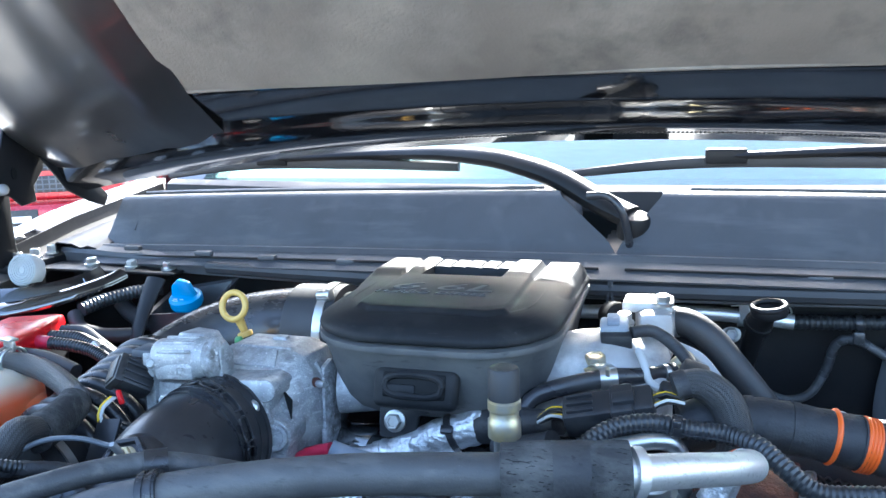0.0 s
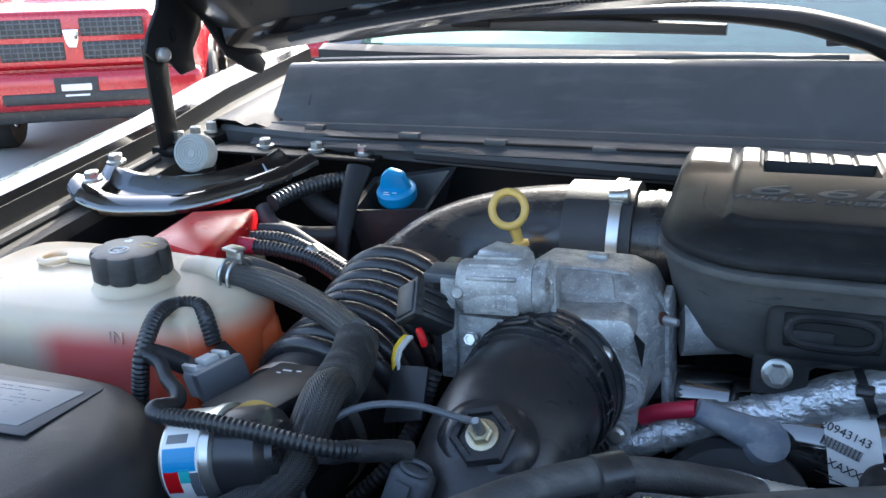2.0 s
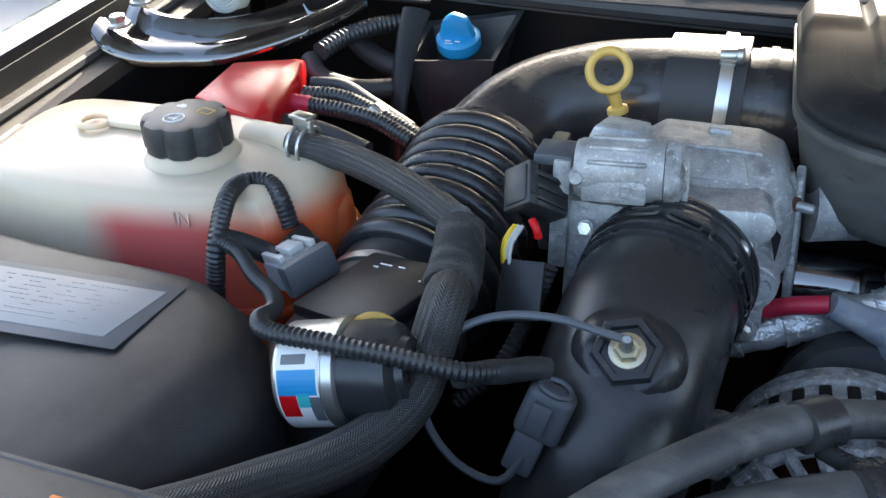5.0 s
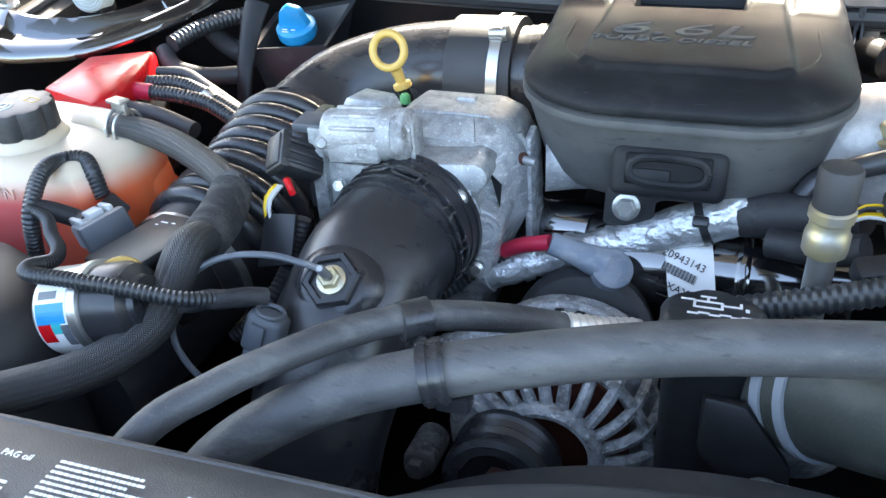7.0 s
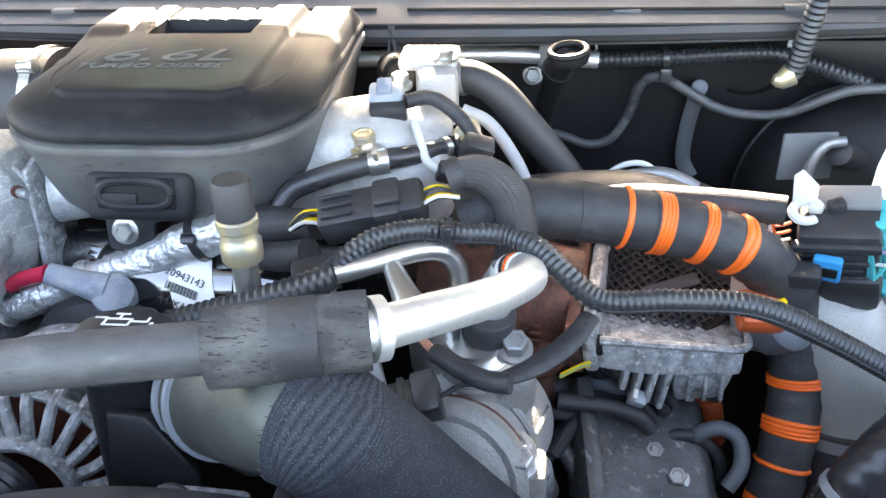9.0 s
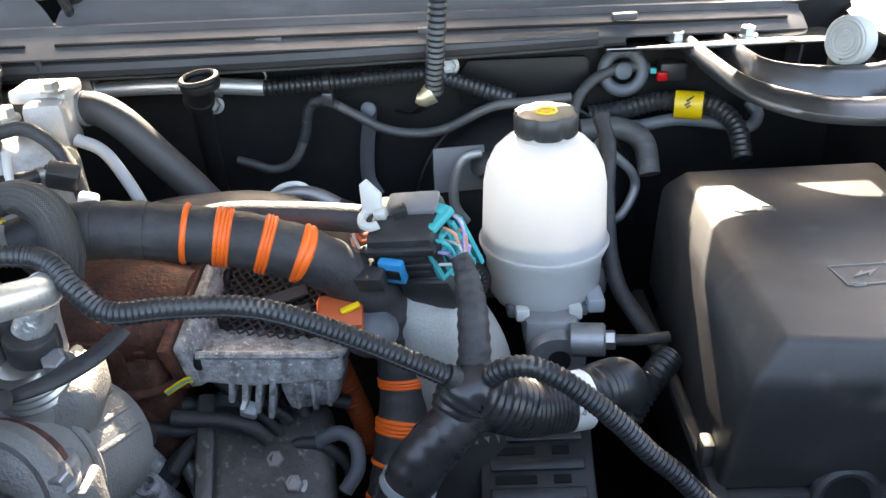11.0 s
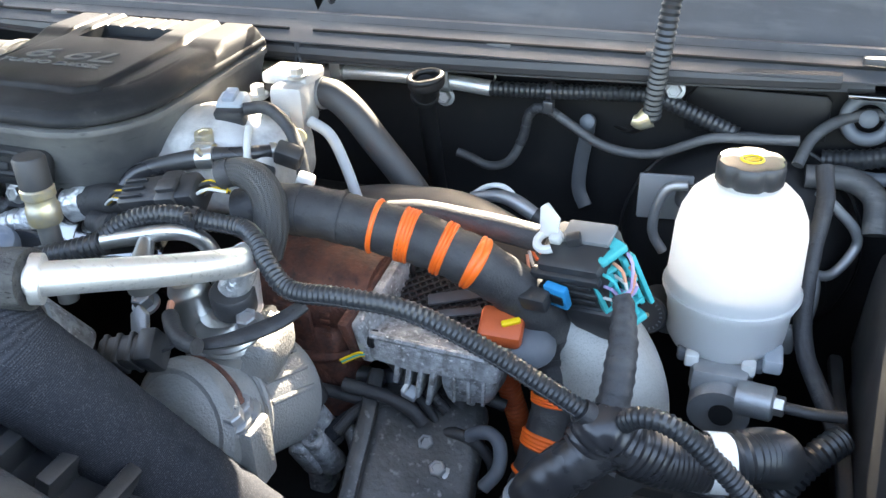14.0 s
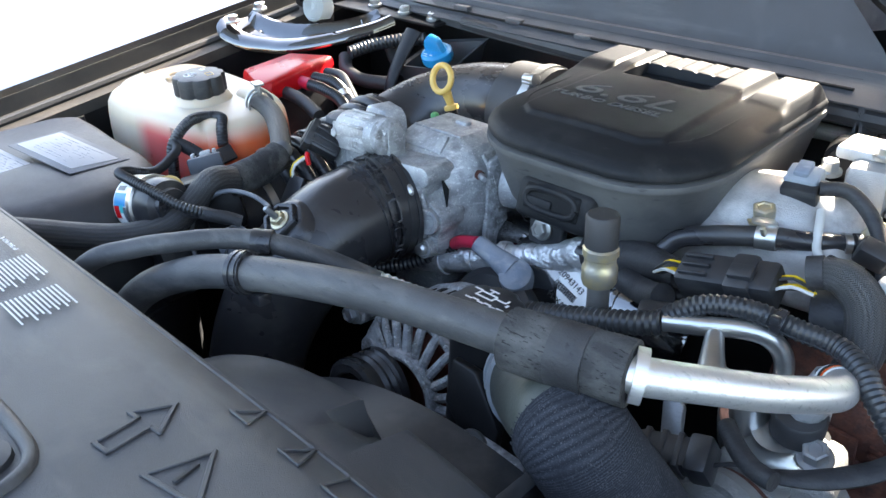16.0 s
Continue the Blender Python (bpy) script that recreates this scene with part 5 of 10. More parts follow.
part("motor_cap", moved(lathe([(0.0190, 0), (0.0195, 0.003), (0.0190, 0.009), (0.0125, 0.012), (0.0115, 0.013)], 28), axes((-0.3175, 0.651, 1.2400), (1, 0.05, 0.06), (0, 0, 1))), CAST_DIRTY, tv)
part("cap_ear", moved(prism([(-0.012, -0.017), (0.010, -0.017), (0.013, 0.006), (0.004, 0.017), (-0.010, 0.014)], 0.004, 0.0012), axes((-0.3070, 0.655, 1.2370), (1, 0.05, 0.06), (0, 1, 0))), CAST, tv)
for yy, zz in ((0.642, 1.2555), (0.652, 1.2580), (0.634, 1.2490)):
    part("motor_rib", moved(box((0.036, 0.0035, 0.0028), 0.001), Matrix.Translation((-0.346, yy, zz)) @ Matrix.Rotation(-0.06, 4, 'Y')), CAST, tv)
part("motor_plate", moved(box((0.040, 0.008, 0.016), 0.002), Matrix.Translation((-0.346, 0.6345, 1.2310)) @ Matrix.Rotation(-0.06, 4, 'Y')), CAST, tv)
part("motor_mark", outline([(-0.0032, -0.0032), (0.0032, -0.0032), (0.0032, 0.0032), (-0.0032, 0.0032)], 0.001, axes((-0.338, 0.6302, 1.232), (0, -1, 0.1), (1, 0, 0)), 0.001), CAST_DIRTY, tv)
part("motor_nub", moved(lathe([(0.005, -0.012), (0.005, 0.004), (0.0035, 0.006)], 14), axes((-0.3695, 0.634, 1.2370), (0.1, -1, 0.2))), CAST, tv)
part("rear_boss", faceted([[(-0.352 + a * k, 0.684 + b * k, z) for a, b in ((-0.018, -0.012), (0.016, -0.014), (0.022, 0.008), (-0.010, 0.016))] for z, k in ((1.225, 1.1), (1.247, 1.05), (1.2555, 0.85))], 0.0018), CAST, tv)
part("left_plate", block((-0.386, 0.640, 1.165), (-0.374, 0.675, 1.2435), 0.0022), CAST, tv)
part("left_web", block((-0.376, 0.645, 1.120), (-0.330, 0.690, 1.215), 0.004), CAST, tv)
part("bolt", moved(lathe([(0.0080, -0.002), (0.0080, 0.004), (0.0062, 0.0065), (0.003, 0.0075)], 18), axes((-0.2690, 0.6375, 1.2002), (0.1, -1, 0.3))), STEEL, tv)
part("bolt", moved(lathe([(0.0065, -0.002), (0.0065, 0.004), (0.004, 0.006)], 18), axes((-0.2572, 0.6395, 1.1405), (0.1, -1, 0.25))), STEEL, tv)
part("bolt", bolt_shape((-0.362, 0.638, 1.200), (0.0, -1, 0.35), 0.0055, False, 0.005), STEEL, tv)
part("rust_spot", moved(lathe([(0.005, 0), (0.005, 0.002)], 10), axes((-0.2365, 0.7005, 1.206), (0.9, -0.6, 0.2))), RUST, tv)
part("outlet", tube([(-0.225, 0.735, 1.190), (-0.19, 0.742, 1.190), (-0.14, 0.75, 1.188)], [0.026, 0.022, 0.020], 18, 0.01), CAST, tv)
part("gear_cover", block((-0.396, 0.650, 1.170), (-0.384, 0.69, 1.243), 0.003), BLACK_PLASTIC, tv, "black gear cover")
part("gear_cover_top", block((-0.399, 0.642, 1.238), (-0.374, 0.668, 1.2455), 0.0015), MID_GREY, tv)
cm_ = axes((-0.3935, 0.632, 1.222), (0.75, -0.25, 0.55), (0.40, 0.55, -0.55))
con = part("connector", moved(box((0.040, 0.026, 0.020), 0.003), cm_), BLACK_PLASTIC, tv)
for k in (-1, 0, 1):
    part("connector_rib", moved(box((0.034, 0.0035, 0.003), 0.001), cm_ @ Matrix.Translation((0, 0.008 * k, 0.0105))), BLACK_PLASTIC, con)
part("connector_collar", moved(box((0.008, 0.030, 0.024), 0.002), cm_ @ Matrix.Translation((-0.014, 0, 0))), BLACK_PLASTIC, con)
part("red_lock", tube([(-0.3905, 0.609, 1.2160), (-0.3870, 0.606, 1.2125), (-0.3850, 0.606, 1.2060)], 0.0026, 10), RED, con, "small red locking tab")
for k, (mt, off) in enumerate(((YELLOW_TAPE, 0.0), (PALE, 0.0028), (YELLOW_TAPE, 0.0012), (PALE, 0.0052))):
    solid("sensor_wire", tube([(-0.4020 + off, 0.612, 1.2085), (-0.4055 + off, 0.602 - 0.001 * k, 1.2030), (-0.4050 + off, 0.597 - 0.001 * k, 1.1900), (-0.3990 + off, 0.600, 1.176)], 0.0014, 6), mt, "thin coloured wire from the throttle connector", "wire", "throttle wires")
solid("wire_guard", moved(prism([(-0.014, -0.02), (0.016, -0.018), (0.018, 0.018), (-0.010, 0.02)], 0.003, 0.001), axes((-0.392, 0.585, 1.178), (-0.2, -0.8, 0.6), (1, 0.2, 0))), BLACK_PLASTIC, "black plastic wire guard", "wire guard")
solid("frayed_loom", tube([(-0.376, 0.60, 1.19), (-0.385, 0.59, 1.16), (-0.396, 0.565, 1.135), (-0.42, 0.55, 1.11)], 0.006, 10, rib=(0.004, 0.001)), TAPE, "worn braided wiring sleeve", "wiring loom")

# ---- charge air pipe ----
cp = thing("charge_air_pipe", (-0.34, 0.50, 0.95), "black plastic charge air pipe with a ribbed collar", "air pipe")
cpath = [(-0.3045, 0.648, 1.1735), (-0.3105, 0.615, 1.1730), (-0.316, 0.570, 1.163), (-0.322, 0.525, 1.133), (-0.330, 0.492, 1.08), (-0.335, 0.475, 1.01), (-0.338, 0.465, 0.9)]
part("pipe", tube(cpath, [0.049, 0.051, 0.050, 0.047, 0.045, 0.044, 0.044], 36, 0.006), SHINY_RUBBER, cp)
for f0, f1, rr in ((0.0, 0.012, 0.0540), (0.0, 0.065, 0.0522), (0.028, 0.036, 0.0532), (0.060, 0.066, 0.0538), (0.080, 0.086, 0.0530), (0.102, 0.106, 0.0522)):
    part("collar_rib", tube(stretch(cpath, f0, f1, 0.001), rr, 44, 0.002), SHINY_RUBBER, cp)
for k in range(12):
    a = 2 * math.pi * (k + 0.3) / 12
    m = axes((-0.3085, 0.627, 1.1732), (0.3, 1, 0.06), (1, 0, 0)) @ Matrix.Rotation(a, 4, 'Z')
    lp = [(0.0530 - 0.0025 * abs(math.sin(q * math.pi / 2)) * 0.3, 0.011 * math.copysign(abs(math.cos(w)) ** 0.5, math.cos(w)), 0.0045 * math.copysign(abs(math.sin(w)) ** 0.5, math.sin(w))) for q, w in [(i / 12, 2 * math.pi * i / 12) for i in range(13)]]
    part("collar_tab", moved(tube(lp, 0.0011, 6, 0.003), m), SHINY_RUBBER, cp)
part("mould_line", tube([(p[0] + 0.004, p[1] - 0.030 + 0.002 * i, p[2] + 0.0415) for i, p in enumerate(cpath[1:3])], 0.0006, 6), SHINY_RUBBER, cp)
nn = Vector((0.02, -0.62, 0.78)).normalized()
na = Vector((-0.3165, 0.523, 1.1945)) + nn * 0.004
part("boss", moved(lathe([(0.040, -0.034), (0.030, -0.012), (0.0235, -0.005), (0.0205, -0.0035), (0.016, -0.003)], 40), axes(na, nn)), SHINY_RUBBER, cp)
part("hex_boss", moved(lathe([(0.0195, -0.008), (0.0195, 0.0015), (0.018, 0.003), (0.0145, 0.003), (0.0135, -0.0005), (0.001, -0.0005)], 6), axes(na, nn) @ Matrix.Rotation(0.3, 4, 'Z')), SHINY_RUBBER, cp)
part("sensor", moved(bolt_shape((0, 0, 0), (0, 0, 1), 0.0078, True, 0.007), axes(na, nn) @ Matrix.Rotation(0.3, 4, 'Z')), YELLOW_ZINC, cp, "zinc plated sensor nut")
part("sensor_tip", moved(lathe([(0.003, 0), (0.003, 0.014), (0.002, 0.016)], 12), axes(na + nn * 0.006, nn)), DULL_STEEL, cp)
solid("sensor_lead", tube([na + nn * 0.02, (-0.332, 0.520, 1.207), (-0.356, 0.520, 1.210), (-0.382, 0.515, 1.209), (-0.402, 0.506, 1.202), (-0.415, 0.491, 1.186), (-0.413, 0.479, 1.160), (-0.394, 0.473, 1.139), (-0.370, 0.472, 1.134), (-0.359, 0.479, 1.149)], 0.0023, 8), MID_GREY, "thin grey sensor lead looping over the air pipe", "sensor lead")

# ---- oil dipstick ----
dp = thing("oil_dipstick", (-0.366, 0.80, 1.12), "yellow plastic ring-handled oil dipstick", "dipstick")
dm = axes((-0.3785, 0.792, 1.2525), (-0.05, -1.0, 0.28), (1, 0, 0.15))
part("ring", torus(0.0150, 0.0036, dm, 30, 12), YELLOW, dp)
part("stem", tube([(-0.375, 0.795, 1.237), (-0.370, 0.797, 1.222)], [0.0055, 0.0042], 10), YELLOW, dp)
part("collar", moved(lathe([(0.008, -0.002), (0.0085, 0.0), (0.008, 0.003), (0.005, 0.004)], 18), axes((-0.3695, 0.797, 1.219), (-0.3, 0, 1))), YELLOW, dp)
part("tube", tube([(-0.369, 0.797, 1.217), (-0.360, 0.80, 1.18), (-0.345, 0.80, 1.10)], 0.006, 10), SATIN_BLACK, dp)
solid("green_plug", moved(lathe([(0.0045, 0), (0.0045, 0.006), (0.003, 0.008)], 14), axes((-0.350, 0.752, 1.222), (0, 0, 1))), PLUG_GREEN, "small green plug behind the motor", "plug")

# ---- air intake duct ----
duct = thing("intake_duct", (-0.42, 0.85, 1.10), "black plastic air intake elbow with a bellows and clamps", "air duct")
epath = [(-0.225, 0.872, 1.208), (-0.29, 0.872, 1.208), (-0.345, 0.874, 1.205), (-0.40, 0.872, 1.197), (-0.447, 0.852, 1.184), (-0.472, 0.815, 1.168), (-0.478, 0.775, 1.154)]
part("elbow", tube(epath, [0.044, 0.046, 0.050, 0.050, 0.050, 0.050, 0.050], 32, 0.006), SHINY_RUBBER, duct)
part("coupler", tube([(-0.338, 0.874, 1.206), (-0.276, 0.872, 1.208)], 0.0545, 36, 0.006), RUBBER, duct)
part("clamp_band", tube([(-0.2985, 0.8725, 1.208), (-0.2885, 0.8725, 1.208)], 0.0565, 36, 0.006), STEEL, duct)
part("clamp_screw", moved(lathe([(0.0055, -0.006), (0.0055, 0.006), (0.007, 0.007), (0.007, 0.011), (0.005, 0.0115)], 14), axes((-0.2935, 0.842, 1.257), (1, -0.1, 0.1), (0, 0, 1))), STEEL, duct)
part("clamp_housing", moved(box((0.013, 0.012, 0.007), 0.002), axes((-0.2935, 0.842, 1.2545), (0, -0.5, 0.85), (1, 0, 0))), STEEL, duct)
part("rear_coupler", tube([(-0.27, 0.872, 1.208), (-0.245, 0.872, 1.208)], 0.047, 30, 0.006), SHINY_RUBBER, duct)
part("rear_band", tube([(-0.262, 0.872, 1.208), (-0.256, 0.872, 1.208)], 0.0485, 30, 0.006), SHINY_RUBBER, duct)
bpath = [(-0.478, 0.785, 1.157), (-0.479, 0.74, 1.146), (-0.479, 0.70, 1.138), (-0.481, 0.655, 1.131), (-0.484, 0.625, 1.127)]
part("bellows", tube(bpath, 0.0545, 40, 0.006), SHINY_RUBBER, duct)
bl = spline(bpath, 0.001)
for k in range(9):
    i = 6 + int(k * (len(bl) - 14) / 8)
    part("bellows_rib", torus(0.0555, 0.0082, axes(bl[i], bl[i + 4] - bl[i - 4], (1, 0, 0)), 44, 12), SHINY_RUBBER, duct)
part("bellows_cuff", tube([(-0.4775, 0.792, 1.158), (-0.478, 0.778, 1.155)], 0.060, 34, 0.004), SHINY_RUBBER, duct)
part("sensor_pipe", tube([(-0.484, 0.630, 1.128), (-0.488, 0.58, 1.122), (-0.493, 0.53, 1.117), (-0.50, 0.47, 1.112)], [0.054, 0.054, 0.052, 0.052], 32, 0.006), BLACK_PLASTIC, duct)
part("pipe_band", tube([(-0.4855, 0.605, 1.1255), (-0.4862, 0.597, 1.1247)], 0.0557, 34, 0.004), STEEL, duct)
mafm = axes((-0.467, 0.539, 1.190), (-0.32, 0.02, 0.95), (0.072, -0.041, 0.025))
mf = part("air_flow_sensor", moved(box((0.088, 0.068, 0.010), 0.003), mafm), SATIN_BLACK, duct, "black plastic air flow sensor housing")
part("sensor_base", moved(box((0.070, 0.040, 0.05), 0.006), mafm @ Matrix.Translation((0, 0.004, -0.03))), SATIN_BLACK, duct)
part("sensor_print", bars([(-0.014, 0.022, 0.012, 0.0009), (0.002, 0.0225, 0.006, 0.0009), (-0.020, 0.018, 0.005, 0.0009)] + [(0.03 + 0.002 * (i % 4), 0.012 + 0.002 * (i // 4), 0.0013, 0.0013) for i in range(16) if rng.random() > 0.4], mafm @ Matrix.Translation((0, 0, 0.0052))), PRINT_WHITE, mf)
mc = axes((-0.535, 0.571, 1.176), (-0.32, 0.02, 0.95), (0.072, -0.041, 0.025))
mcn = part("connector", moved(box((0.034, 0.034, 0.020), 0.003), mc), GREY_PLASTIC, duct, "grey sensor connector")
for k in range(4):
    part("terminal_bay", moved(box((0.010, 0.0055, 0.004), 0.0008, 1), mc @ Matrix.Translation((-0.0135, -0.0115 + 0.0077 * k, 0.009))), PALE, mcn)
part("collar", moved(box((0.012, 0.038, 0.023), 0.003), mc @ Matrix.Translation((0.012, 0, 0))), MID_GREY, mcn)
part("latch", moved(box((0.020, 0.012, 0.006), 0.0015), mc @ Matrix.Translation((-0.008, 0.002, 0.012))), PALE, mcn)
for k in (-1, 1):
    part("latch_rail", moved(box((0.026, 0.004, 0.006), 0.001), mc @ Matrix.Translation((-0.006, 0.012 * k, 0.012))), PALE, mcn)

# ---- coolant tank ----
tank = thing("coolant_tank", (-0.69, 0.69, 1.02), "cream translucent coolant tank half full of red coolant", "coolant tank")


def tank_loop(s, z, grow=0.0):
    pts = [(-0.575, 0.598), (-0.552, 0.640), (-0.556, 0.690), (-0.590, 0.722), (-0.66, 0.738), (-0.76, 0.742), (-0.84, 0.735), (-0.862, 0.710), (-0.850, 0.640), (-0.815, 0.588), (-0.76, 0.574), (-0.66, 0.580)]
    cx, cy = -0.70, 0.68
    line = spline([(x, y, 0) for x, y in pts + pts[:1]], 0.012)[:-1]
    return [(cx + (p.x - cx) * s, cy + (p.y - cy) * s, z) for p in line]


shell = loft([tank_loop(0.90, 1.03), tank_loop(0.97, 1.045), tank_loop(1.0, 1.07), tank_loop(1.0, 1.10), tank_loop(1.0, 1.155), tank_loop(0.992, 1.176), tank_loop(0.975, 1.190), tank_loop(0.93, 1.199), tank_loop(0.86, 1.2035), tank_loop(0.5, 1.206), tank_loop(0.2, 1.206)])
part("shell", shell, TANK, tank)
for x, y in ((-0.836, 0.617), (-0.815, 0.597), (-0.790, 0.588), (-0.764, 0.584), (-0.738, 0.585)):
    part("moulded_rib", tube([(x, y, 1.07), (x, y, 1.15), (x, y + 0.002, 1.176), (x, y + 0.012, 1.192), (x, y + 0.040, 1.200)], [0.0095, 0.010, 0.010, 0.009, 0.006], 16, 0.005), TANK, tank)
part("seam_flange", loft([tank_loop(1.02, 1.108), tank_loop(1.025, 1.11), tank_loop(1.025, 1.113), tank_loop(1.02, 1.115)]), TANK, tank)
part("right_lobe", moved(lathe([(0.030, -0.08), (0.038, -0.05), (0.040, 0.0), (0.036, 0.03), (0.022, 0.044), (0.006, 0.048)], 28), Matrix.Translation((-0.585, 0.672, 1.140))), TANK, tank)
part("lobe_flange", moved(lathe([(0.046, -0.003), (0.048, 0), (0.046, 0.003)], 28), Matrix.Translation((-0.588, 0.672, 1.150)) @ Matrix.Rotation(0.25, 4, 'Y')), TANK, tank)
part("neck", moved(lathe([(0.048, -0.006), (0.040, -0.001), (0.035, 0.004), (0.032, 0.009), (0.030, 0.012)], 36), Matrix.Translation((-0.664, 0.650, 1.203))), TANK, tank)
part("dimple", torus(0.013, 0.003, axes((-0.772, 0.672, 1.210), (0, 0, 1)), 24, 8), TANK, tank)
part("dimple_bar", moved(box((0.05, 0.012, 0.006), 0.003), Matrix.Translation((-0.735, 0.676, 1.2095))), TANK, tank)
part("outlet", tube([(-0.64, 0.70, 1.195), (-0.61, 0.693, 1.204), (-0.592, 0.683, 1.207)], [0.02, 0.014, 0.0125], 18), TANK, tank)
part("lettering", lettering("MIN", 0.014, axes((-0.640, 0.5860, 1.186), (0, -1, 0.1), (1, 0.03, 0.0)), 0.0006), TANK, tank, "moulded MIN level mark")
part("book_mark", outline([(-0.006, -0.007), (0.006, -0.007), (0.006, 0.007), (-0.006, 0.007)], 0.0014, axes((-0.693, 0.5775, 1.150), (0, -1, 0.1), (1, 0, 0)), 0.001), TANK, tank)
cm = axes((-0.664, 0.648, 1.214), (0, -0.02, 1))
cap = part("cap", moved(lathe([(0.030, 0.0), (0.0325, 0.002), (0.0325, 0.020), (0.031, 0.0235), (0.027, 0.0245)], 64, lobes=8, lobe_depth=0.10), cm), BLACK_PLASTIC, tank, "black scalloped pressure cap")
part("cap_print", joined(torus(0.0075, 0.0007, cm @ Matrix.Translation((-0.002, -0.010, 0.0247)), 24, 6), bars([(-0.003, -0.0105, 0.008, 0.0012), (-0.001, -0.009, 0.0012, 0.008)], cm @ Matrix.Translation((0, 0, 0.0247)))), PRINT_WHITE, cap)
part("cap_book", outline([(-0.006, -0.004), (0.006, -0.004), (0.006, 0.004), (-0.006, 0.004)], 0.0009, cm @ Matrix.Translation((0.013, 0.008, 0.0246)) @ Matrix.Rotation(-0.2, 4, 'Z'), 0.0006), YELLOW, cap)
part("cap_triangle", bars([(-0.010, 0.011, 0.008, 0.004), (-0.010, 0.014, 0.004, 0.003)], cm @ Matrix.Translation((0, 0, 0.0246))), PRINT_WHITE, cap)

# ---- braided coolant hose ----
bh = thing("coolant_hose", (-0.46, 0.60, 1.15), "black braided coolant hose with a foam sleeve", "hose")
hpath = [(-0.598, 0.684, 1.208), (-0.560, 0.676, 1.209), (-0.515, 0.656, 1.210), (-0.470, 0.630, 1.209), (-0.440, 0.610, 1.206)]
part("upper_hose", tube(hpath, [0.011, 0.0113, 0.0115, 0.0112, 0.011], 20, 0.004), BRAID, bh)
part("joint", tube([(-0.442, 0.613, 1.206), (-0.433, 0.600, 1.203)], 0.0115, 18), MID_GREY, bh)
part("foam_sleeve", tube([(-0.435, 0.603, 1.204), (-0.427, 0.575, 1.200), (-0.420, 0.537, 1.200)], [0.0155, 0.0168, 0.0165], 22, 0.004, wrinkle=0.05), FOAM, bh)
part("lower_hose", tube([(-0.421, 0.545, 1.200), (-0.413, 0.512, 1.212), (-0.413, 0.490, 1.198), (-0.414, 0.467, 1.185), (-0.423, 0.440, 1.179), (-0.437, 0.414, 1.180), (-0.456, 0.386, 1.186), (-0.470, 0.361, 1.194), (-0.493, 0.337, 1.198)], 0.0128, 22, 0.004), BRAID, bh)
clip = axes((-0.590, 0.6825, 1.209), (1, -0.25, 0), (0, 0, 1))
sc = part("spring_clamp", torus(0.0155, 0.0016, clip, 24, 6), STEEL, bh)
part("clamp_loop", torus(0.0155, 0.0016, clip @ Matrix.Translation((0, 0, 0.010)), 24, 6), STEEL, sc)
part("clamp_ear", moved(box((0.012, 0.004, 0.018), 0.001), clip @ Matrix.Translation((0.018, 0, 0.005))), STEEL, sc)
part("clamp_ear", moved(box((0.003, 0.012, 0.018), 0.001), clip @ Matrix.Translation((0.024, 0, 0.005))), STEEL, sc)

# ---- junction cover and battery cables ----
jc = thing("junction_cover", (-0.72, 0.82, 1.10), "glossy red plastic battery junction cover", "junction cover")
top = [(x, y, 1.207) for x, y in ((-0.734, 0.752), (-0.656, 0.725), (-0.648, 0.740), (-0.666, 0.819), (-0.687, 0.874), (-0.694, 0.876), (-0.752, 0.846))]
def shrink(lp, k, dz):
    cx = sum(p[0] for p in lp) / len(lp)
    cy = sum(p[1] for p in lp) / len(lp)
    return [(cx + (x - cx) * k, cy + (y - cy) * k, z + dz) for x, y, z in lp]


part("lid", loft([shrink(top, 0.98, -0.024), shrink(top, 1.02, -0.022), shrink(top, 1.0, -0.007), shrink(top, 0.96, -0.001), shrink(top, 0.88, 0.001), shrink(top, 0.3, 0.002)]), RED, jc)
part("front_lug", moved(box((0.034, 0.02, 0.022), 0.005), Matrix.Translation((-0.690, 0.742, 1.180))), RED, jc)
part("cable_boot", tube([(-0.69, 0.755, 1.18), (-0.668, 0.735, 1.177), (-0.645, 0.72, 1.17)], 0.009, 12), PINK_RED, jc)
part("base", moved(box((0.070, 0.10, 0.10), 0.008), Matrix.Translation((-0.700, 0.805, 1.132))), BLACK_PLASTIC, jc)
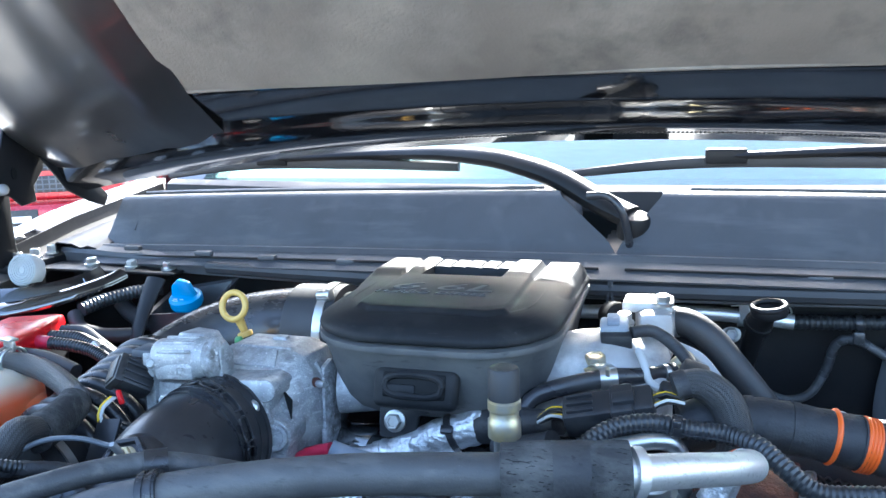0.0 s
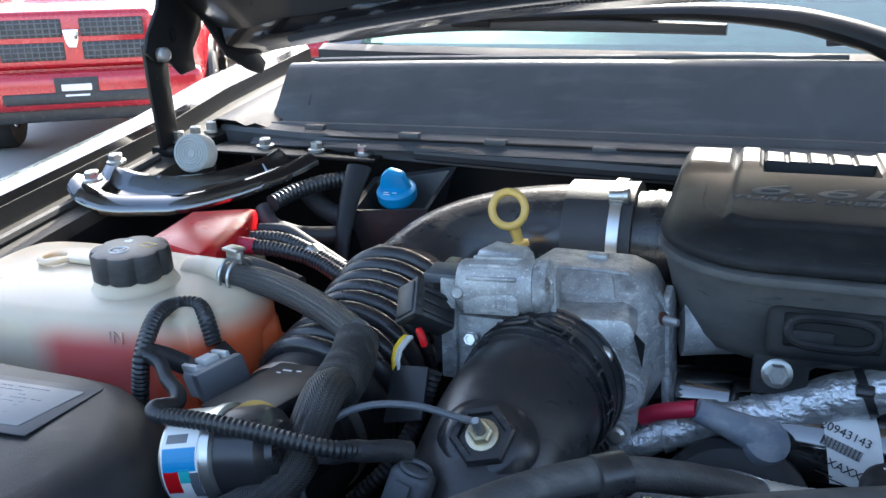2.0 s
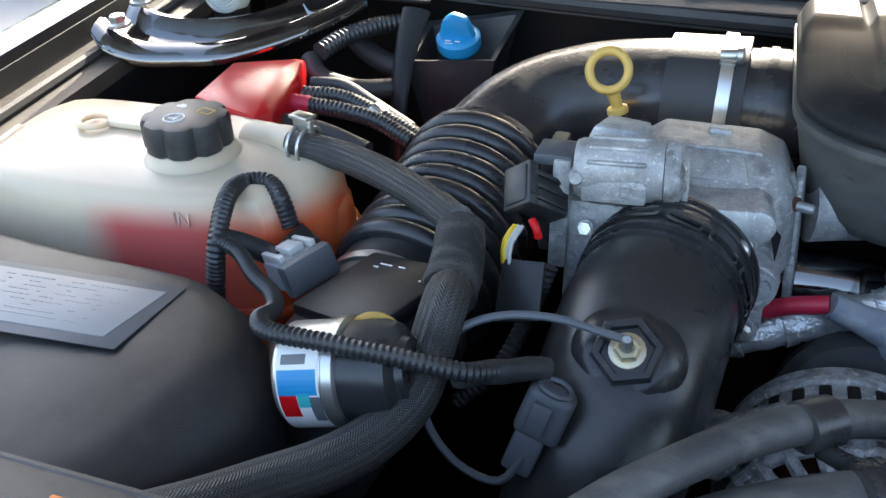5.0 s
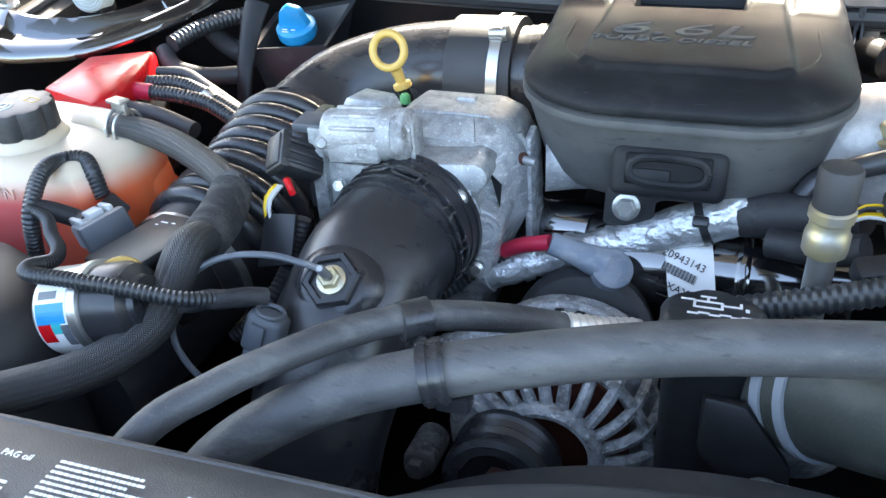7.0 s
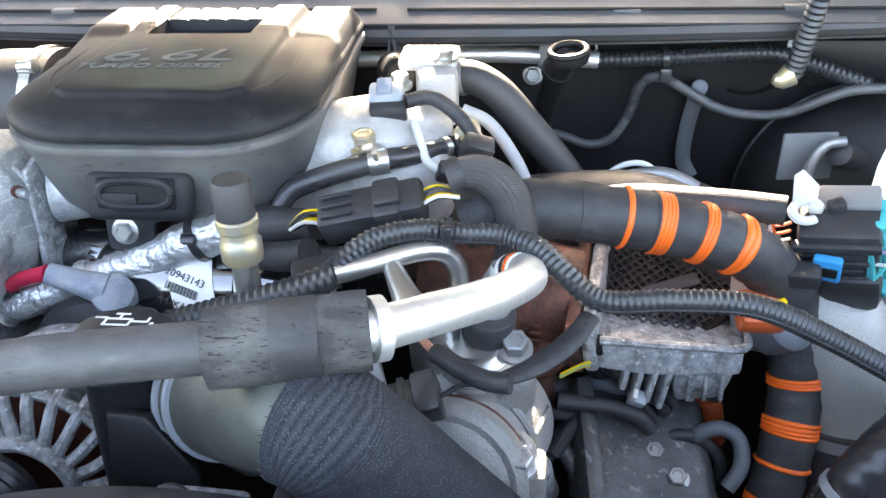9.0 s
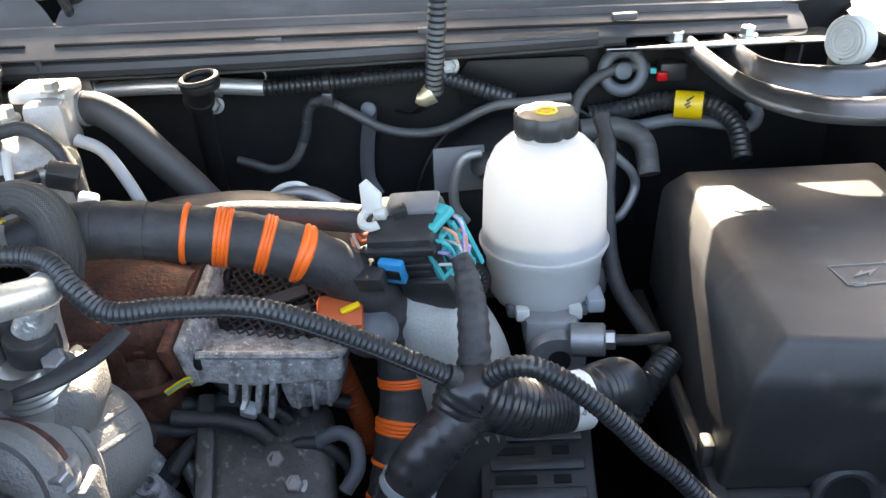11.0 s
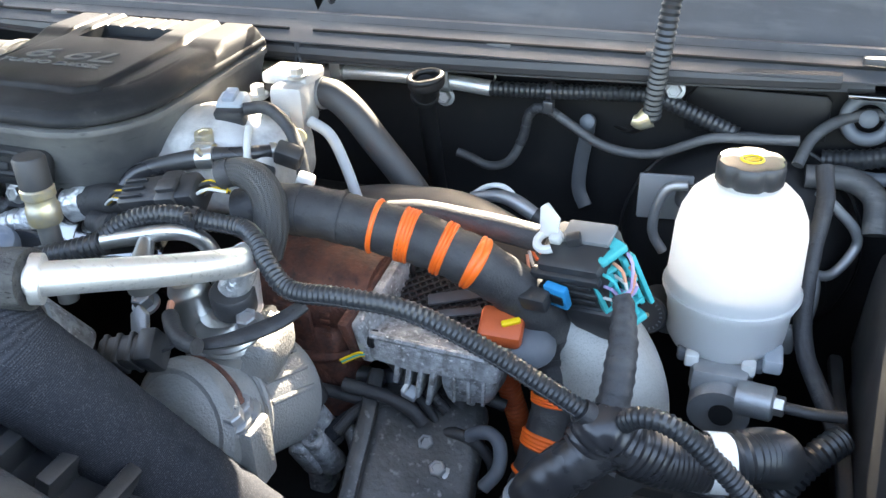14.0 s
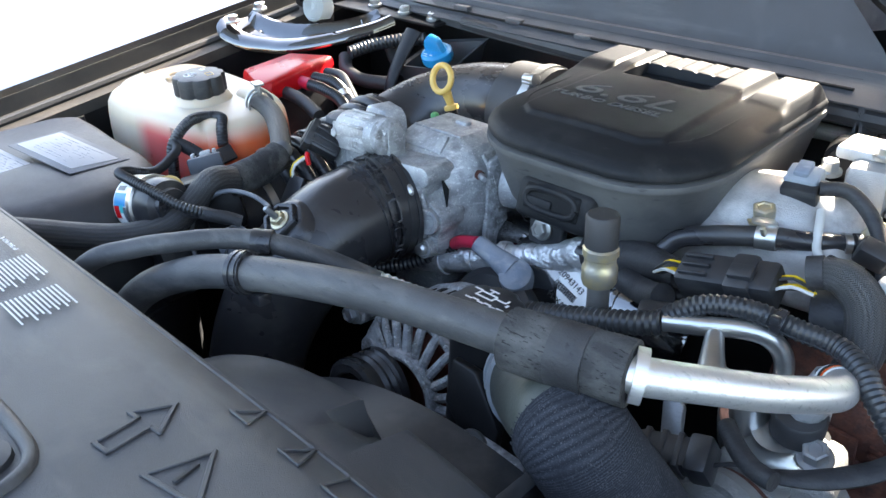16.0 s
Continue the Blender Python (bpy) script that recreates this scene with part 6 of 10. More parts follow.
wires = (
    ([(-0.675, 0.766, 1.186), (-0.644, 0.766, 1.186), (-0.610, 0.763, 1.183), (-0.569, 0.755, 1.175)], 0.0085, RUBBER, None, "thick black battery cable"),
    ([(-0.644, 0.800, 1.191), (-0.610, 0.799, 1.190), (-0.576, 0.796, 1.185), (-0.538, 0.780, 1.177)], 0.008, LOOM, (0.0045, 0.001), "black convoluted battery cable"),
    ([(-0.661, 0.820, 1.193), (-0.628, 0.825, 1.192), (-0.591, 0.816, 1.186), (-0.538, 0.793, 1.177)], 0.008, LOOM, (0.0045, 0.001), "black convoluted battery cable"),
    ([(-0.665, 0.844, 1.195), (-0.632, 0.844, 1.196), (-0.596, 0.828, 1.189), (-0.547, 0.803, 1.179)], 0.006, TAPE, None, "taped black battery cable"),
    ([(-0.686, 0.905, 1.205), (-0.675, 0.938, 1.211), (-0.653, 0.974, 1.215), (-0.623, 0.998, 1.216)], 0.010, LOOM, (0.006, 0.0015), "black convoluted loom behind the junction cover"),
    ([(-0.700, 0.907, 1.197), (-0.681, 0.893, 1.183), (-0.643, 0.890, 1.176), (-0.609, 0.912, 1.172)], 0.010, RUBBER, None, "black hose behind the junction cover"),
    ([(-0.686, 0.986, 1.196), (-0.662, 0.975, 1.183), (-0.633, 0.968, 1.175), (-0.603, 0.976, 1.170)], 0.012, RUBBER, None, "black rubber heater hose on the firewall"))
for pts, r, mt, rib, lab in wires:
    solid("cable", tube(pts, r, 12, 0.005, rib=rib), mt, lab, "cable", "cables by the junction cover")
solid("cable_sleeve", tube([(-0.672, 0.797, 1.193), (-0.644, 0.800, 1.191)], 0.0085, 14), PINK_RED, "pink-red sleeve on a battery cable", "cable sleeve")
solid("cable_tie", tube([(-0.588, 0.813, 1.186), (-0.577, 0.808, 1.182)], 0.0105, 14), STEEL, "shiny cable tie band", "cable tie")

# ---- washer filler ----
wf = thing("washer_filler", (-0.55, 0.97, 1.05), "black plastic washer tank filler with a bright blue cap", "washer filler")
fun = loft([[(-0.585, 0.945, 1.10), (-0.535, 0.945, 1.10), (-0.535, 0.985, 1.10), (-0.585, 0.985, 1.10)],
            [(-0.600, 0.928, 1.185), (-0.515, 0.940, 1.19), (-0.505, 1.0, 1.225), (-0.600, 0.995, 1.205)],
            [(-0.602, 0.925, 1.197), (-0.512, 0.938, 1.202), (-0.500, 1.004, 1.236), (-0.603, 0.998, 1.218)],
            [(-0.596, 0.931, 1.197), (-0.518, 0.943, 1.201), (-0.507, 0.998, 1.232), (-0.597, 0.992, 1.215)],
            [(-0.580, 0.950, 1.15), (-0.54, 0.950, 1.15), (-0.54, 0.98, 1.15), (-0.58, 0.98, 1.15)]])
part("funnel", fun, BLACK_PLASTIC, wf)
wm = axes((-0.5555, 0.958, 1.208), (0, -0.35, 1))
bc = part("cap", moved(lathe([(0.020, -0.004), (0.0225, 0.0), (0.0225, 0.010), (0.020, 0.013), (0.016, 0.014)], 28), wm), BLUE, wf, "bright blue washer cap")
part("grip", moved(prism([(-0.021, -0.006), (0.021, -0.006), (0.012, 0.022), (-0.004, 0.026), (-0.014, 0.018)], 0.011, 0.003), wm @ Matrix.Translation((0, 0.0055, 0.011)) @ Matrix.Rotation(radians(90), 4, 'X')), BLUE, bc)
part("cap_print", bars([(-0.006, -0.014, 0.006, 0.0015), (0.004, -0.014, 0.005, 0.0015), (-0.004, -0.018, 0.008, 0.001)], wm @ Matrix.Translation((0, 0, 0.0143))), PRINT_WHITE, bc)
solid("support_strut", tube([(-0.600, 0.955, 1.240), (-0.602, 0.935, 1.215), (-0.600, 0.905, 1.175), (-0.597, 0.885, 1.12), (-0.595, 0.875, 1.06)], [0.016, 0.012, 0.009, 0.009, 0.009], 12, 0.006, flat=0.5), SATIN_BLACK, "black steel support strut", "strut")

# ---- fender braces ----
def brace(side):
    b = thing("fender_brace", (side * 0.76, 0.92, 1.20), "gloss black pressed fender brace with bolts and a rubber bumper", "brace", "fender braces")

    def q(x, y, z):
        return (side * x - (0.022 if side > 0 else 0.0), y + (0.02 if side > 0 else 0.0), z)
    def w(x, y, z):
        return (side * x - (0.005 if side > 0 else 0.0), y + (0.02 if side > 0 else 0.0), z)
    if side < 0:
        outer = [w(0.878, 0.805, 1.238), w(0.862, 0.798, 1.228), w(0.838, 0.812, 1.213), w(0.80, 0.830, 1.210), w(0.7625, 0.847, 1.211), w(0.7226, 0.895, 1.217), w(0.683, 0.950, 1.23), w(0.664, 0.976, 1.24)]
        inner = [w(0.888, 0.895, 1.243), w(0.872, 0.885, 1.240), w(0.846, 0.888, 1.232), w(0.818, 0.905, 1.227), w(0.791, 0.922, 1.226), w(0.768, 0.955, 1.228), w(0.752, 0.985, 1.232), w(0.738, 1.0, 1.24)]
    else:
        outer = [(0.872, 0.862, 1.240), (0.852, 0.850, 1.230), (0.834, 0.846, 1.216), (0.814, 0.841, 1.212), (0.778, 0.843, 1.212), (0.746, 0.851, 1.213), (0.726, 0.864, 1.214), (0.706, 0.886, 1.216), (0.687, 0.918, 1.220), (0.670, 0.968, 1.229), (0.656, 1.015, 1.238)]
        inner = [(0.890, 0.968, 1.243), (0.868, 0.960, 1.240), (0.845, 0.946, 1.233), (0.829, 0.939, 1.230), (0.795, 0.934, 1.230), (0.765, 0.937, 1.230), (0.742, 0.949, 1.230), (0.727, 0.966, 1.231), (0.718, 1.0, 1.235), (0.714, 1.025, 1.238), (0.712, 1.035, 1.239)]
    dip = -0.009 if side < 0 else -0.017
    rows = []
    la, lb = spline(outer, 0.006), spline(inner, 0.006)
    n = 40
    for k, dz in ((0.0, -0.008), (-0.01, -0.005), (0.0, 0.0), (0.08, 0.005), (0.2, 0.007), (0.32, 0.003), (0.42, dip), (0.66, dip), (0.76, 0.002), (0.86, 0.006), (0.95, 0.004), (1.0, -0.001), (1.0, -0.008)):
        r = []
        for i in range(n + 1):
            a = la[int(i / n * (len(la) - 1))]
            c = lb[int(i / n * (len(lb) - 1))]
            p = a.lerp(c, k)
            e = 1.0 if 5 < i < n - 4 else 0.5
            r.append((p.x, p.y, p.z + (dz * e if dz < -0.005 else dz)))
        rows.append(r)
    part("plate", sheet(rows, 0.0015), BRACE_ENAMEL if side > 0 else BLACK_PAINT, b)
    part("cowl_plate", block((min(q(0.60, 0, 0)[0], q(0.84, 0, 0)[0]), 0.995, 1.236), (max(q(0.60, 0, 0)[0], q(0.84, 0, 0)[0]), 1.05, 1.240), 0.001), SATIN_BLACK if side < 0 else BLACK_PAINT, b)
    spots = [q(0.858, 0.822, 1.242), q(0.878, 0.884, 1.247), q(0.765, 1.025, 1.243), q(0.688, 1.019, 1.243), q(0.624, 1.017, 1.243)] if side < 0 else [(0.853, 0.928, 1.240), (0.850, 0.874, 1.236), (0.655, 1.020, 1.240), (0.731, 1.028, 1.240)]
    for p in spots:
        part("bolt", bolt_shape(p, (0, -0.1, 1), 0.0088, True, 0.009), STEEL, b)
    bm_ = axes(q(0.817, 0.945, 1.247), (0.12, -1, 0.22), (1, 0, 0)) if side < 0 else axes((0.798, 0.945, 1.252), (-0.86, -0.50, 0.12), (0, 0, 1))
    bp = part("rubber_bumper", moved(lathe([(0.020, -0.022 if side < 0 else -0.014), (0.0235, -0.018 if side < 0 else -0.011), (0.0235, 0.002), (0.022, 0.004), (0.006, 0.0045)], 36), bm_), SPIRAL_GREY, b, "grey rubber bumper with ringed face")
    for rr in (0.0055, 0.009, 0.0125, 0.016, 0.0195):
        part("ring", torus(rr, 0.0013, bm_ @ Matrix.Translation((0, 0, 0.0045)), 28, 6), SPIRAL_GREY, bp)
    part("bumper_foot", moved(box((0.03, 0.03, 0.02), 0.003), Matrix.Translation(Vector(q(0.817, 0.955, 1.228)) + Vector((0.012 if side > 0 else 0.0, -0.02 if side > 0 else 0.0, 0)))), SATIN_BLACK, b)
    return b


brace(-1)
brace(1)

# ---- air filter box ----
ab = thing("air_filter_box", (-0.66, 0.45, 0.95), "dusty black plastic air filter box with a white label", "air filter box")


def ab_loop(s, z, k=0.0):
    pts = [(-0.50, 0.36), (-0.485, 0.44), (-0.505, 0.49), (-0.56, 0.535), (-0.68, 0.548), (-0.80, 0.56), (-0.85, 0.545), (-0.855, 0.40), (-0.83, 0.30), (-0.70, 0.26), (-0.56, 0.27)]
    line = spline([(x, y, 0) for x, y in pts + pts[:1]], 0.02)[:-1]
    cx, cy = -0.68, 0.42
    return [(cx + (p.x - cx) * s, cy + (p.y - cy) * s, z + k * (p.x + 0.5) * 0.04) for p in line]


part("lid", loft([ab_loop(1.0, 1.05), ab_loop(1.0, 1.125, 0.3), ab_loop(0.985, 1.150, 0.6), ab_loop(0.95, 1.172, 0.8), ab_loop(0.88, 1.188, 1.0), ab_loop(0.78, 1.196, 1.0), ab_loop(0.3, 1.199, 1.0)]), AIRBOX_PLASTIC, ab)
part("lower_box", loft([ab_loop(0.9, 0.80), ab_loop(1.02, 0.85), ab_loop(1.03, 1.04), ab_loop(1.03, 1.055)]), BLACK_PLASTIC, ab)
for k in range(12):
    part("fin", moved(box((0.004, 0.05, 0.018), 0.001, 1), Matrix.Translation((-0.855 + 0.004 * (k % 2), 0.30 + 0.022 * k, 1.155))), BLACK_PLASTIC, ab)
lm = axes((-0.622, 0.462, 1.1980), (0.05, 0.07, 1), (1, 0.16, 0)) @ Matrix.Diagonal((0.78, 1.05, 1, 1))
part("label_film", moved(prism([(-0.09, -0.034), (0.062, -0.034), (0.072, 0.030), (-0.09, 0.030)], 0.0006, 0.0002), lm @ Matrix.Translation((0, 0, 0.0021))), MID_GREY, ab, "clear film border")
lb_ = part("label", moved(prism([(-0.085, -0.026), (0.048, -0.026), (0.062, 0.022), (-0.085, 0.024)], 0.0008, 0.0002), lm @ Matrix.Translation((0, 0, 0.0025))), FADED_LABEL, ab, "white printed service label")
rng = random.Random(8)
part("label_print", bars([(x + 0.0, y, w, h) for x, y, w, h in [b for b in text_lines(rng, 0.105, 0.040, 9, 0.16) if rng.random() > 0.45]], lm @ Matrix.Translation((-0.012, 0, 0.0034))), GREY_PLASTIC, lb_)
l2 = axes((-0.655, 0.395, 1.1985), (0.06, 0.02, 1), (1, 0.16, 0)) @ Matrix.Diagonal((0.8, 0.9, 1, 1))
lb2 = part("label", moved(box((0.12, 0.05, 0.0008), 0), l2), FADED_LABEL, ab)
part("label_print", bars([b for b in text_lines(rng, 0.10, 0.04, 9, 0.16) if rng.random() > 0.45], l2 @ Matrix.Translation((0, 0, 0.0006))), GREY_PLASTIC, lb2)

# ---- filter minder can ----
fm = thing("filter_gauge", (-0.45, 0.455, 1.16), "silver and clear air filter gauge with a yellow cap", "filter gauge")
gx = axes((-0.463, 0.464, 1.189), (1, 0.10, 0.22), (0, 0, 1)) @ Matrix.Scale(0.96, 4)
part("sleeve", moved(lathe([(0.0275, -0.016), (0.029, -0.014), (0.029, 0.012), (0.0305, 0.0135), (0.0305, 0.019), (0.0275, 0.020)], 40), gx), STEEL, fm, "silver labelled sleeve")
part("barrel", moved(lathe([(0.0275, 0.0), (0.0275, 0.020), (0.025, 0.027), (0.018, 0.030), (0.0165, 0.034)], 36), gx @ Matrix.Translation((0, 0, 0.018))), SHINY_RUBBER, fm)
part("end_cap", moved(lathe([(0.0150, 0.0), (0.0160, 0.001), (0.0160, 0.005), (0.0150, 0.0065), (0.012, 0.0065), (0.0115, 0.0055), (0.004, 0.0055)], 28), axes((-0.440, 0.478, 1.203), (0.35, -0.5, 0.8))), YELLOW, fm, "mustard yellow end cap")
# printed fields round the sleeve: the side that faces up and forward
for mt, a0, n_, zz, w in ((WHITE_LABEL, 8, 24, -0.001, 0.024), (BLUE, 52, 5, -0.001, 0.022), (RED, 78, 5, -0.007, 0.010), (TEAL, 76, 3, 0.002, 0.007), (PRINT_GREY, 36, 2, -0.003, 0.014), (MID_GREY, 80, 6, 0.008, 0.006)):
    for j in range(n_):
        m = gx @ Matrix.Rotation(radians(a0 + 5.2 * j), 4, 'Z') @ Matrix.Translation((0.0290 + (0.0002 if mt is not WHITE_LABEL else 0.0), 0, zz))
        part("print_patch", moved(box((0.0005, 0.0027, w), 0), m), mt, fm)

# ---- left wiring ----
lw = (
    ([(-0.598, 0.560, 1.140), (-0.594, 0.560, 1.165), (-0.591, 0.564, 1.190), (-0.598, 0.592, 1.207), (-0.603, 0.620, 1.204), (-0.588, 0.628, 1.203), (-0.572, 0.617, 1.197), (-0.562, 0.610, 1.180)], 0.0068, (0.0035, 0.0009), "black taped wiring loop over the coolant tank"),
    ([(-0.592, 0.566, 1.190), (-0.580, 0.574, 1.184), (-0.565, 0.582, 1.174), (-0.55, 0.572, 1.176)], 0.0075, None, "black taped wiring branch"),
    ([(-0.592, 0.565, 1.190), (-0.570, 0.556, 1.189), (-0.545, 0.533, 1.191), (-0.520, 0.512, 1.196), (-0.507, 0.493, 1.200), (-0.500, 0.468, 1.212), (-0.484, 0.452, 1.219), (-0.453, 0.449, 1.222), (-0.420, 0.454, 1.218), (-0.388, 0.464, 1.209), (-0.372, 0.483, 1.199)], 0.0052, (0.0033, 0.0009), "slate convoluted wiring loom"))
for pts, r, rib, lab in lw:
    solid("wiring_loom", tube(pts, r, 12, 0.004, rib=rib), LOOM if rib else TAPE, lab, "wiring loom", "looms by the coolant tank")
solid("loom_end", tube([(-0.392, 0.466, 1.203), (-0.372, 0.483, 1.199), (-0.354, 0.503, 1.190)], [0.0058, 0.0066, 0.0058], 12, 0.003, wrinkle=0.25), TAPE, "torn black tape round the loom's end", "wiring loom", "looms by the coolant tank")
solid("loom_clip", moved(box((0.02, 0.03, 0.006), 0.002), axes((-0.553, 0.602, 1.172), (0.6, -0.2, 0.7), (1, 0, -0.8))), BLACK_PLASTIC, "black plastic clip holding the loom", "clip")
tc = thing("temperature_connector", (-0.353, 0.485, 1.12), "slate grey plastic sensor connector", "connector")
tm = axes((-0.351, 0.490, 1.172), (0.30, 0.25, 1), (1, 0, 0)) @ Matrix.Scale(0.84, 4)
part("shell", moved(box((0.030, 0.020, 0.034), 0.005, 3), tm), MID_GREY, tc)
part("nose", moved(box((0.020, 0.016, 0.030), 0.003), tm @ Matrix.Translation((-0.002, 0, -0.030))), MID_GREY, tc)
part("latch", moved(box((0.012, 0.005, 0.020), 0.001), tm @ Matrix.Translation((-0.002, -0.011, 0.0))), MID_GREY, tc)
part("seal_ring", torus(0.010, 0.002, tm @ Matrix.Translation((0, 0, 0.018)), 18, 6), MID_GREY, tc)

# ---- air conditioning hoses in front ----
ac = thing("refrigerant_hose", (-0.1, 0.44, 1.20), "thick black refrigerant hose with a foam sleeve and bright aluminium tube", "hose")
bp_ = [(-0.368, 0.352, 1.085), (-0.345, 0.362, 1.140), (-0.312, 0.380, 1.186), (-0.265, 0.402, 1.213), (-0.213, 0.420, 1.226), (-0.15, 0.440, 1.234), (-0.084, 0.457, 1.239), (0.004, 0.473, 1.242), (0.03, 0.478, 1.243)]
part("hose", tube(bp_, 0.0133, 24, 0.006), HOSE_RUBBER, ac)
part("foam_sleeve", tube([(0.004, 0.472, 1.242), (0.03, 0.477, 1.243), (0.055, 0.483, 1.244), (0.079, 0.489, 1.244)], [0.0200, 0.0205, 0.0195, 0.0200], 26, 0.004, wrinkle=0.03), FOAM, ac)
part("sleeve_band", tube([(0.034, 0.478, 1.243), (0.056, 0.483, 1.2435)], 0.0206, 26, 0.005), TAPE, ac)
apath = [(0.076, 0.488, 1.244), (0.084, 0.492, 1.243), (0.108, 0.513, 1.238), (0.132, 0.541, 1.229), (0.148, 0.570, 1.219), (0.155, 0.594, 1.210), (0.152, 0.612, 1.203), (0.143, 0.624, 1.194), (0.134, 0.632, 1.175), (0.13, 0.636, 1.14)]
part("tube", tube(apath, [0.0115, 0.0112, 0.011, 0.011, 0.011, 0.011, 0.0115, 0.012, 0.012, 0.012], 26, 0.004), POLISHED, ac, "bright aluminium tube")
part("tube_bead", tube([(0.079, 0.489, 1.244), (0.085, 0.4925, 1.243)], 0.0165, 26, 0.002), POLISHED, ac)
for a, b, mt in ((0.685, 0.70, WHITE_LABEL), (0.705, 0.72, ORANGE), (0.725, 0.735, PRINT_BLACK), (0.74, 0.75, WHITE_LABEL), (0.755, 0.765, PRINT_BLACK)):
    part("tube_band", tube(stretch(apath, a, b, 0.001), 0.0121, 24, 0.002), mt, ac)
hc = thing("hose_clip", (-0.213, 0.42, 1.2), "black plastic double hose clip", "hose clip")
part("lower_loop", tube([(-0.219, 0.418, 1.2255), (-0.207, 0.422, 1.2275)], 0.0158, 26, 0.003), SHINY_RUBBER, hc)
part("lower_bead", tube([(-0.2175, 0.4185, 1.2258), (-0.2145, 0.4195, 1.2262)], 0.0168, 26, 0.003), SHINY_RUBBER, hc)
part("lower_bead", tube([(-0.2115, 0.4205, 1.2267), (-0.2085, 0.4215, 1.2272)], 0.0168, 26, 0.003), SHINY_RUBBER, hc)
part("upper_loop", tube([(-0.240, 0.447, 1.2318), (-0.228, 0.457, 1.2308)], 0.0106, 24, 0.003), SHINY_RUBBER, hc)
part("link", tube([(-0.230, 0.447, 1.223), (-0.221, 0.436, 1.228), (-0.213, 0.425, 1.238)], 0.004, 10), SHINY_RUBBER, hc)
part("foot", moved(box((0.018, 0.012, 0.010), 0.002), Matrix.Translation((-0.205, 0.425, 1.207))), SHINY_RUBBER, hc)
h2 = thing("coolant_line", (-0.24, 0.43, 1.18), "black rubber line with a crimped aluminium end", "hose")
ap_ = [(-0.372, 0.31, 1.16), (-0.338, 0.352, 1.214), (-0.312, 0.382, 1.226), (-0.290, 0.405, 1.230), (-0.262, 0.431, 1.233), (-0.232, 0.455, 1.231), (-0.198, 0.484, 1.216), (-0.168, 0.510, 1.197)]
part("hose", tube(ap_, 0.0082, 20, 0.005), HOSE_RUBBER, h2)
fl = [(-0.168, 0.510, 1.197), (-0.150, 0.526, 1.186), (-0.128, 0.546, 1.174)]
part("crimp", tube(fl, 0.0086, 20, rib=(0.006, 0.0012)), POLISHED, h2)
part("pipe", tube([(-0.128, 0.546, 1.174), (-0.108, 0.562, 1.163), (-0.09, 0.58, 1.155)], 0.006, 16), BLACK_PLASTIC, h2)

# ---- alternator ----
al = thing("alternator", (-0.16, 0.57, 0.98), "weathered aluminium alternator with a slotted front and black pulley", "alternator")
am = axes((-0.182, 0.562, 1.060), (-0.02, -1, 0.10), (1, 0, 0))
AR = 0.075
part("casing", moved(lathe([(AR * 0.9, -0.080), (AR, -0.072), (AR, -0.024), (AR * 0.97, -0.020), (AR * 0.9, -0.018), (0.02, -0.018)], 48), am), CAST_DIRTY, al)
part("front_ring", torus(0.0690, 0.0045, am @ Matrix.Translation((0, 0, 0.006)), 40, 8), CAST_DIRTY, al)
part("front_ring", torus(0.036, 0.006, am @ Matrix.Translation((0, 0, 0.020)), 32, 8), CAST_DIRTY, al)
part("inner_disc", moved(lathe([(0.055, 0.0), (0.055, 0.006), (0.03, 0.012)], 40), am @ Matrix.Translation((0, 0, -0.010))), COPPER_DARK, al)
for k in range(24):
    a = 2 * math.pi * k / 24
    if k in (11, 12, 13, 14, 15):
        continue
    m = am @ Matrix.Rotation(a, 4, 'Z')
    sp = tube([(0.036, 0.0, 0.018), (0.052, 0.003, 0.016), (0.066, 0.007, 0.010), (0.0735, 0.009, -0.004), (0.0765, 0.010, -0.022)], [0.0048, 0.0044, 0.0042, 0.0042, 0.004], 8, 0.005)
    part("fin", moved(sp, m), CAST_DIRTY, al)
part("face_shield", moved(prism([(-0.070, -0.012), (-0.045, -0.045), (-0.030, -0.030), (-0.038, 0.0), (-0.030, 0.030), (-0.052, 0.042), (-0.070, 0.020)], 0.010, 0.004), am @ Matrix.Translation((0, 0, 0.006))), CAST_DIRTY, al)
for k in range(30):
    a = 2 * math.pi * k / 30
    m = am @ Matrix.Rotation(a, 4, 'Z')
    part("rear_slot", moved(box((0.003, 0.0075, 0.016), 0.001, 1), m @ Matrix.Translation((AR - 0.0005, 0, -0.042))), DARK_VOID, al)
part("rear_ridge", torus(AR, 0.0035, am @ Matrix.Translation((0, 0, -0.056)), 44, 8), CAST_DIRTY, al)
part("mid_ridge", torus(AR, 0.0030, am @ Matrix.Translation((0, 0, -0.024)), 44, 8), CAST_DIRTY, al)
part("pulley", moved(lathe([(0.020, 0.0), (0.029, 0.002), (0.029, 0.006), (0.027, 0.008), (0.029, 0.010), (0.027, 0.013), (0.029, 0.016), (0.027, 0.019), (0.029, 0.022), (0.029, 0.028), (0.026, 0.030), (0.020, 0.029), (0.016, 0.018)], 36), am @ Matrix.Translation((-0.024, -0.004, 0.022)) @ Matrix.Scale(1.3, 4)), SHINY_RUBBER, al, "black pulley")
part("pulley_nut", moved(lathe([(0.010, 0), (0.010, 0.012), (0.006, 0.013)], 6), am @ Matrix.Translation((-0.024, -0.004, 0.050))), RUST, al)
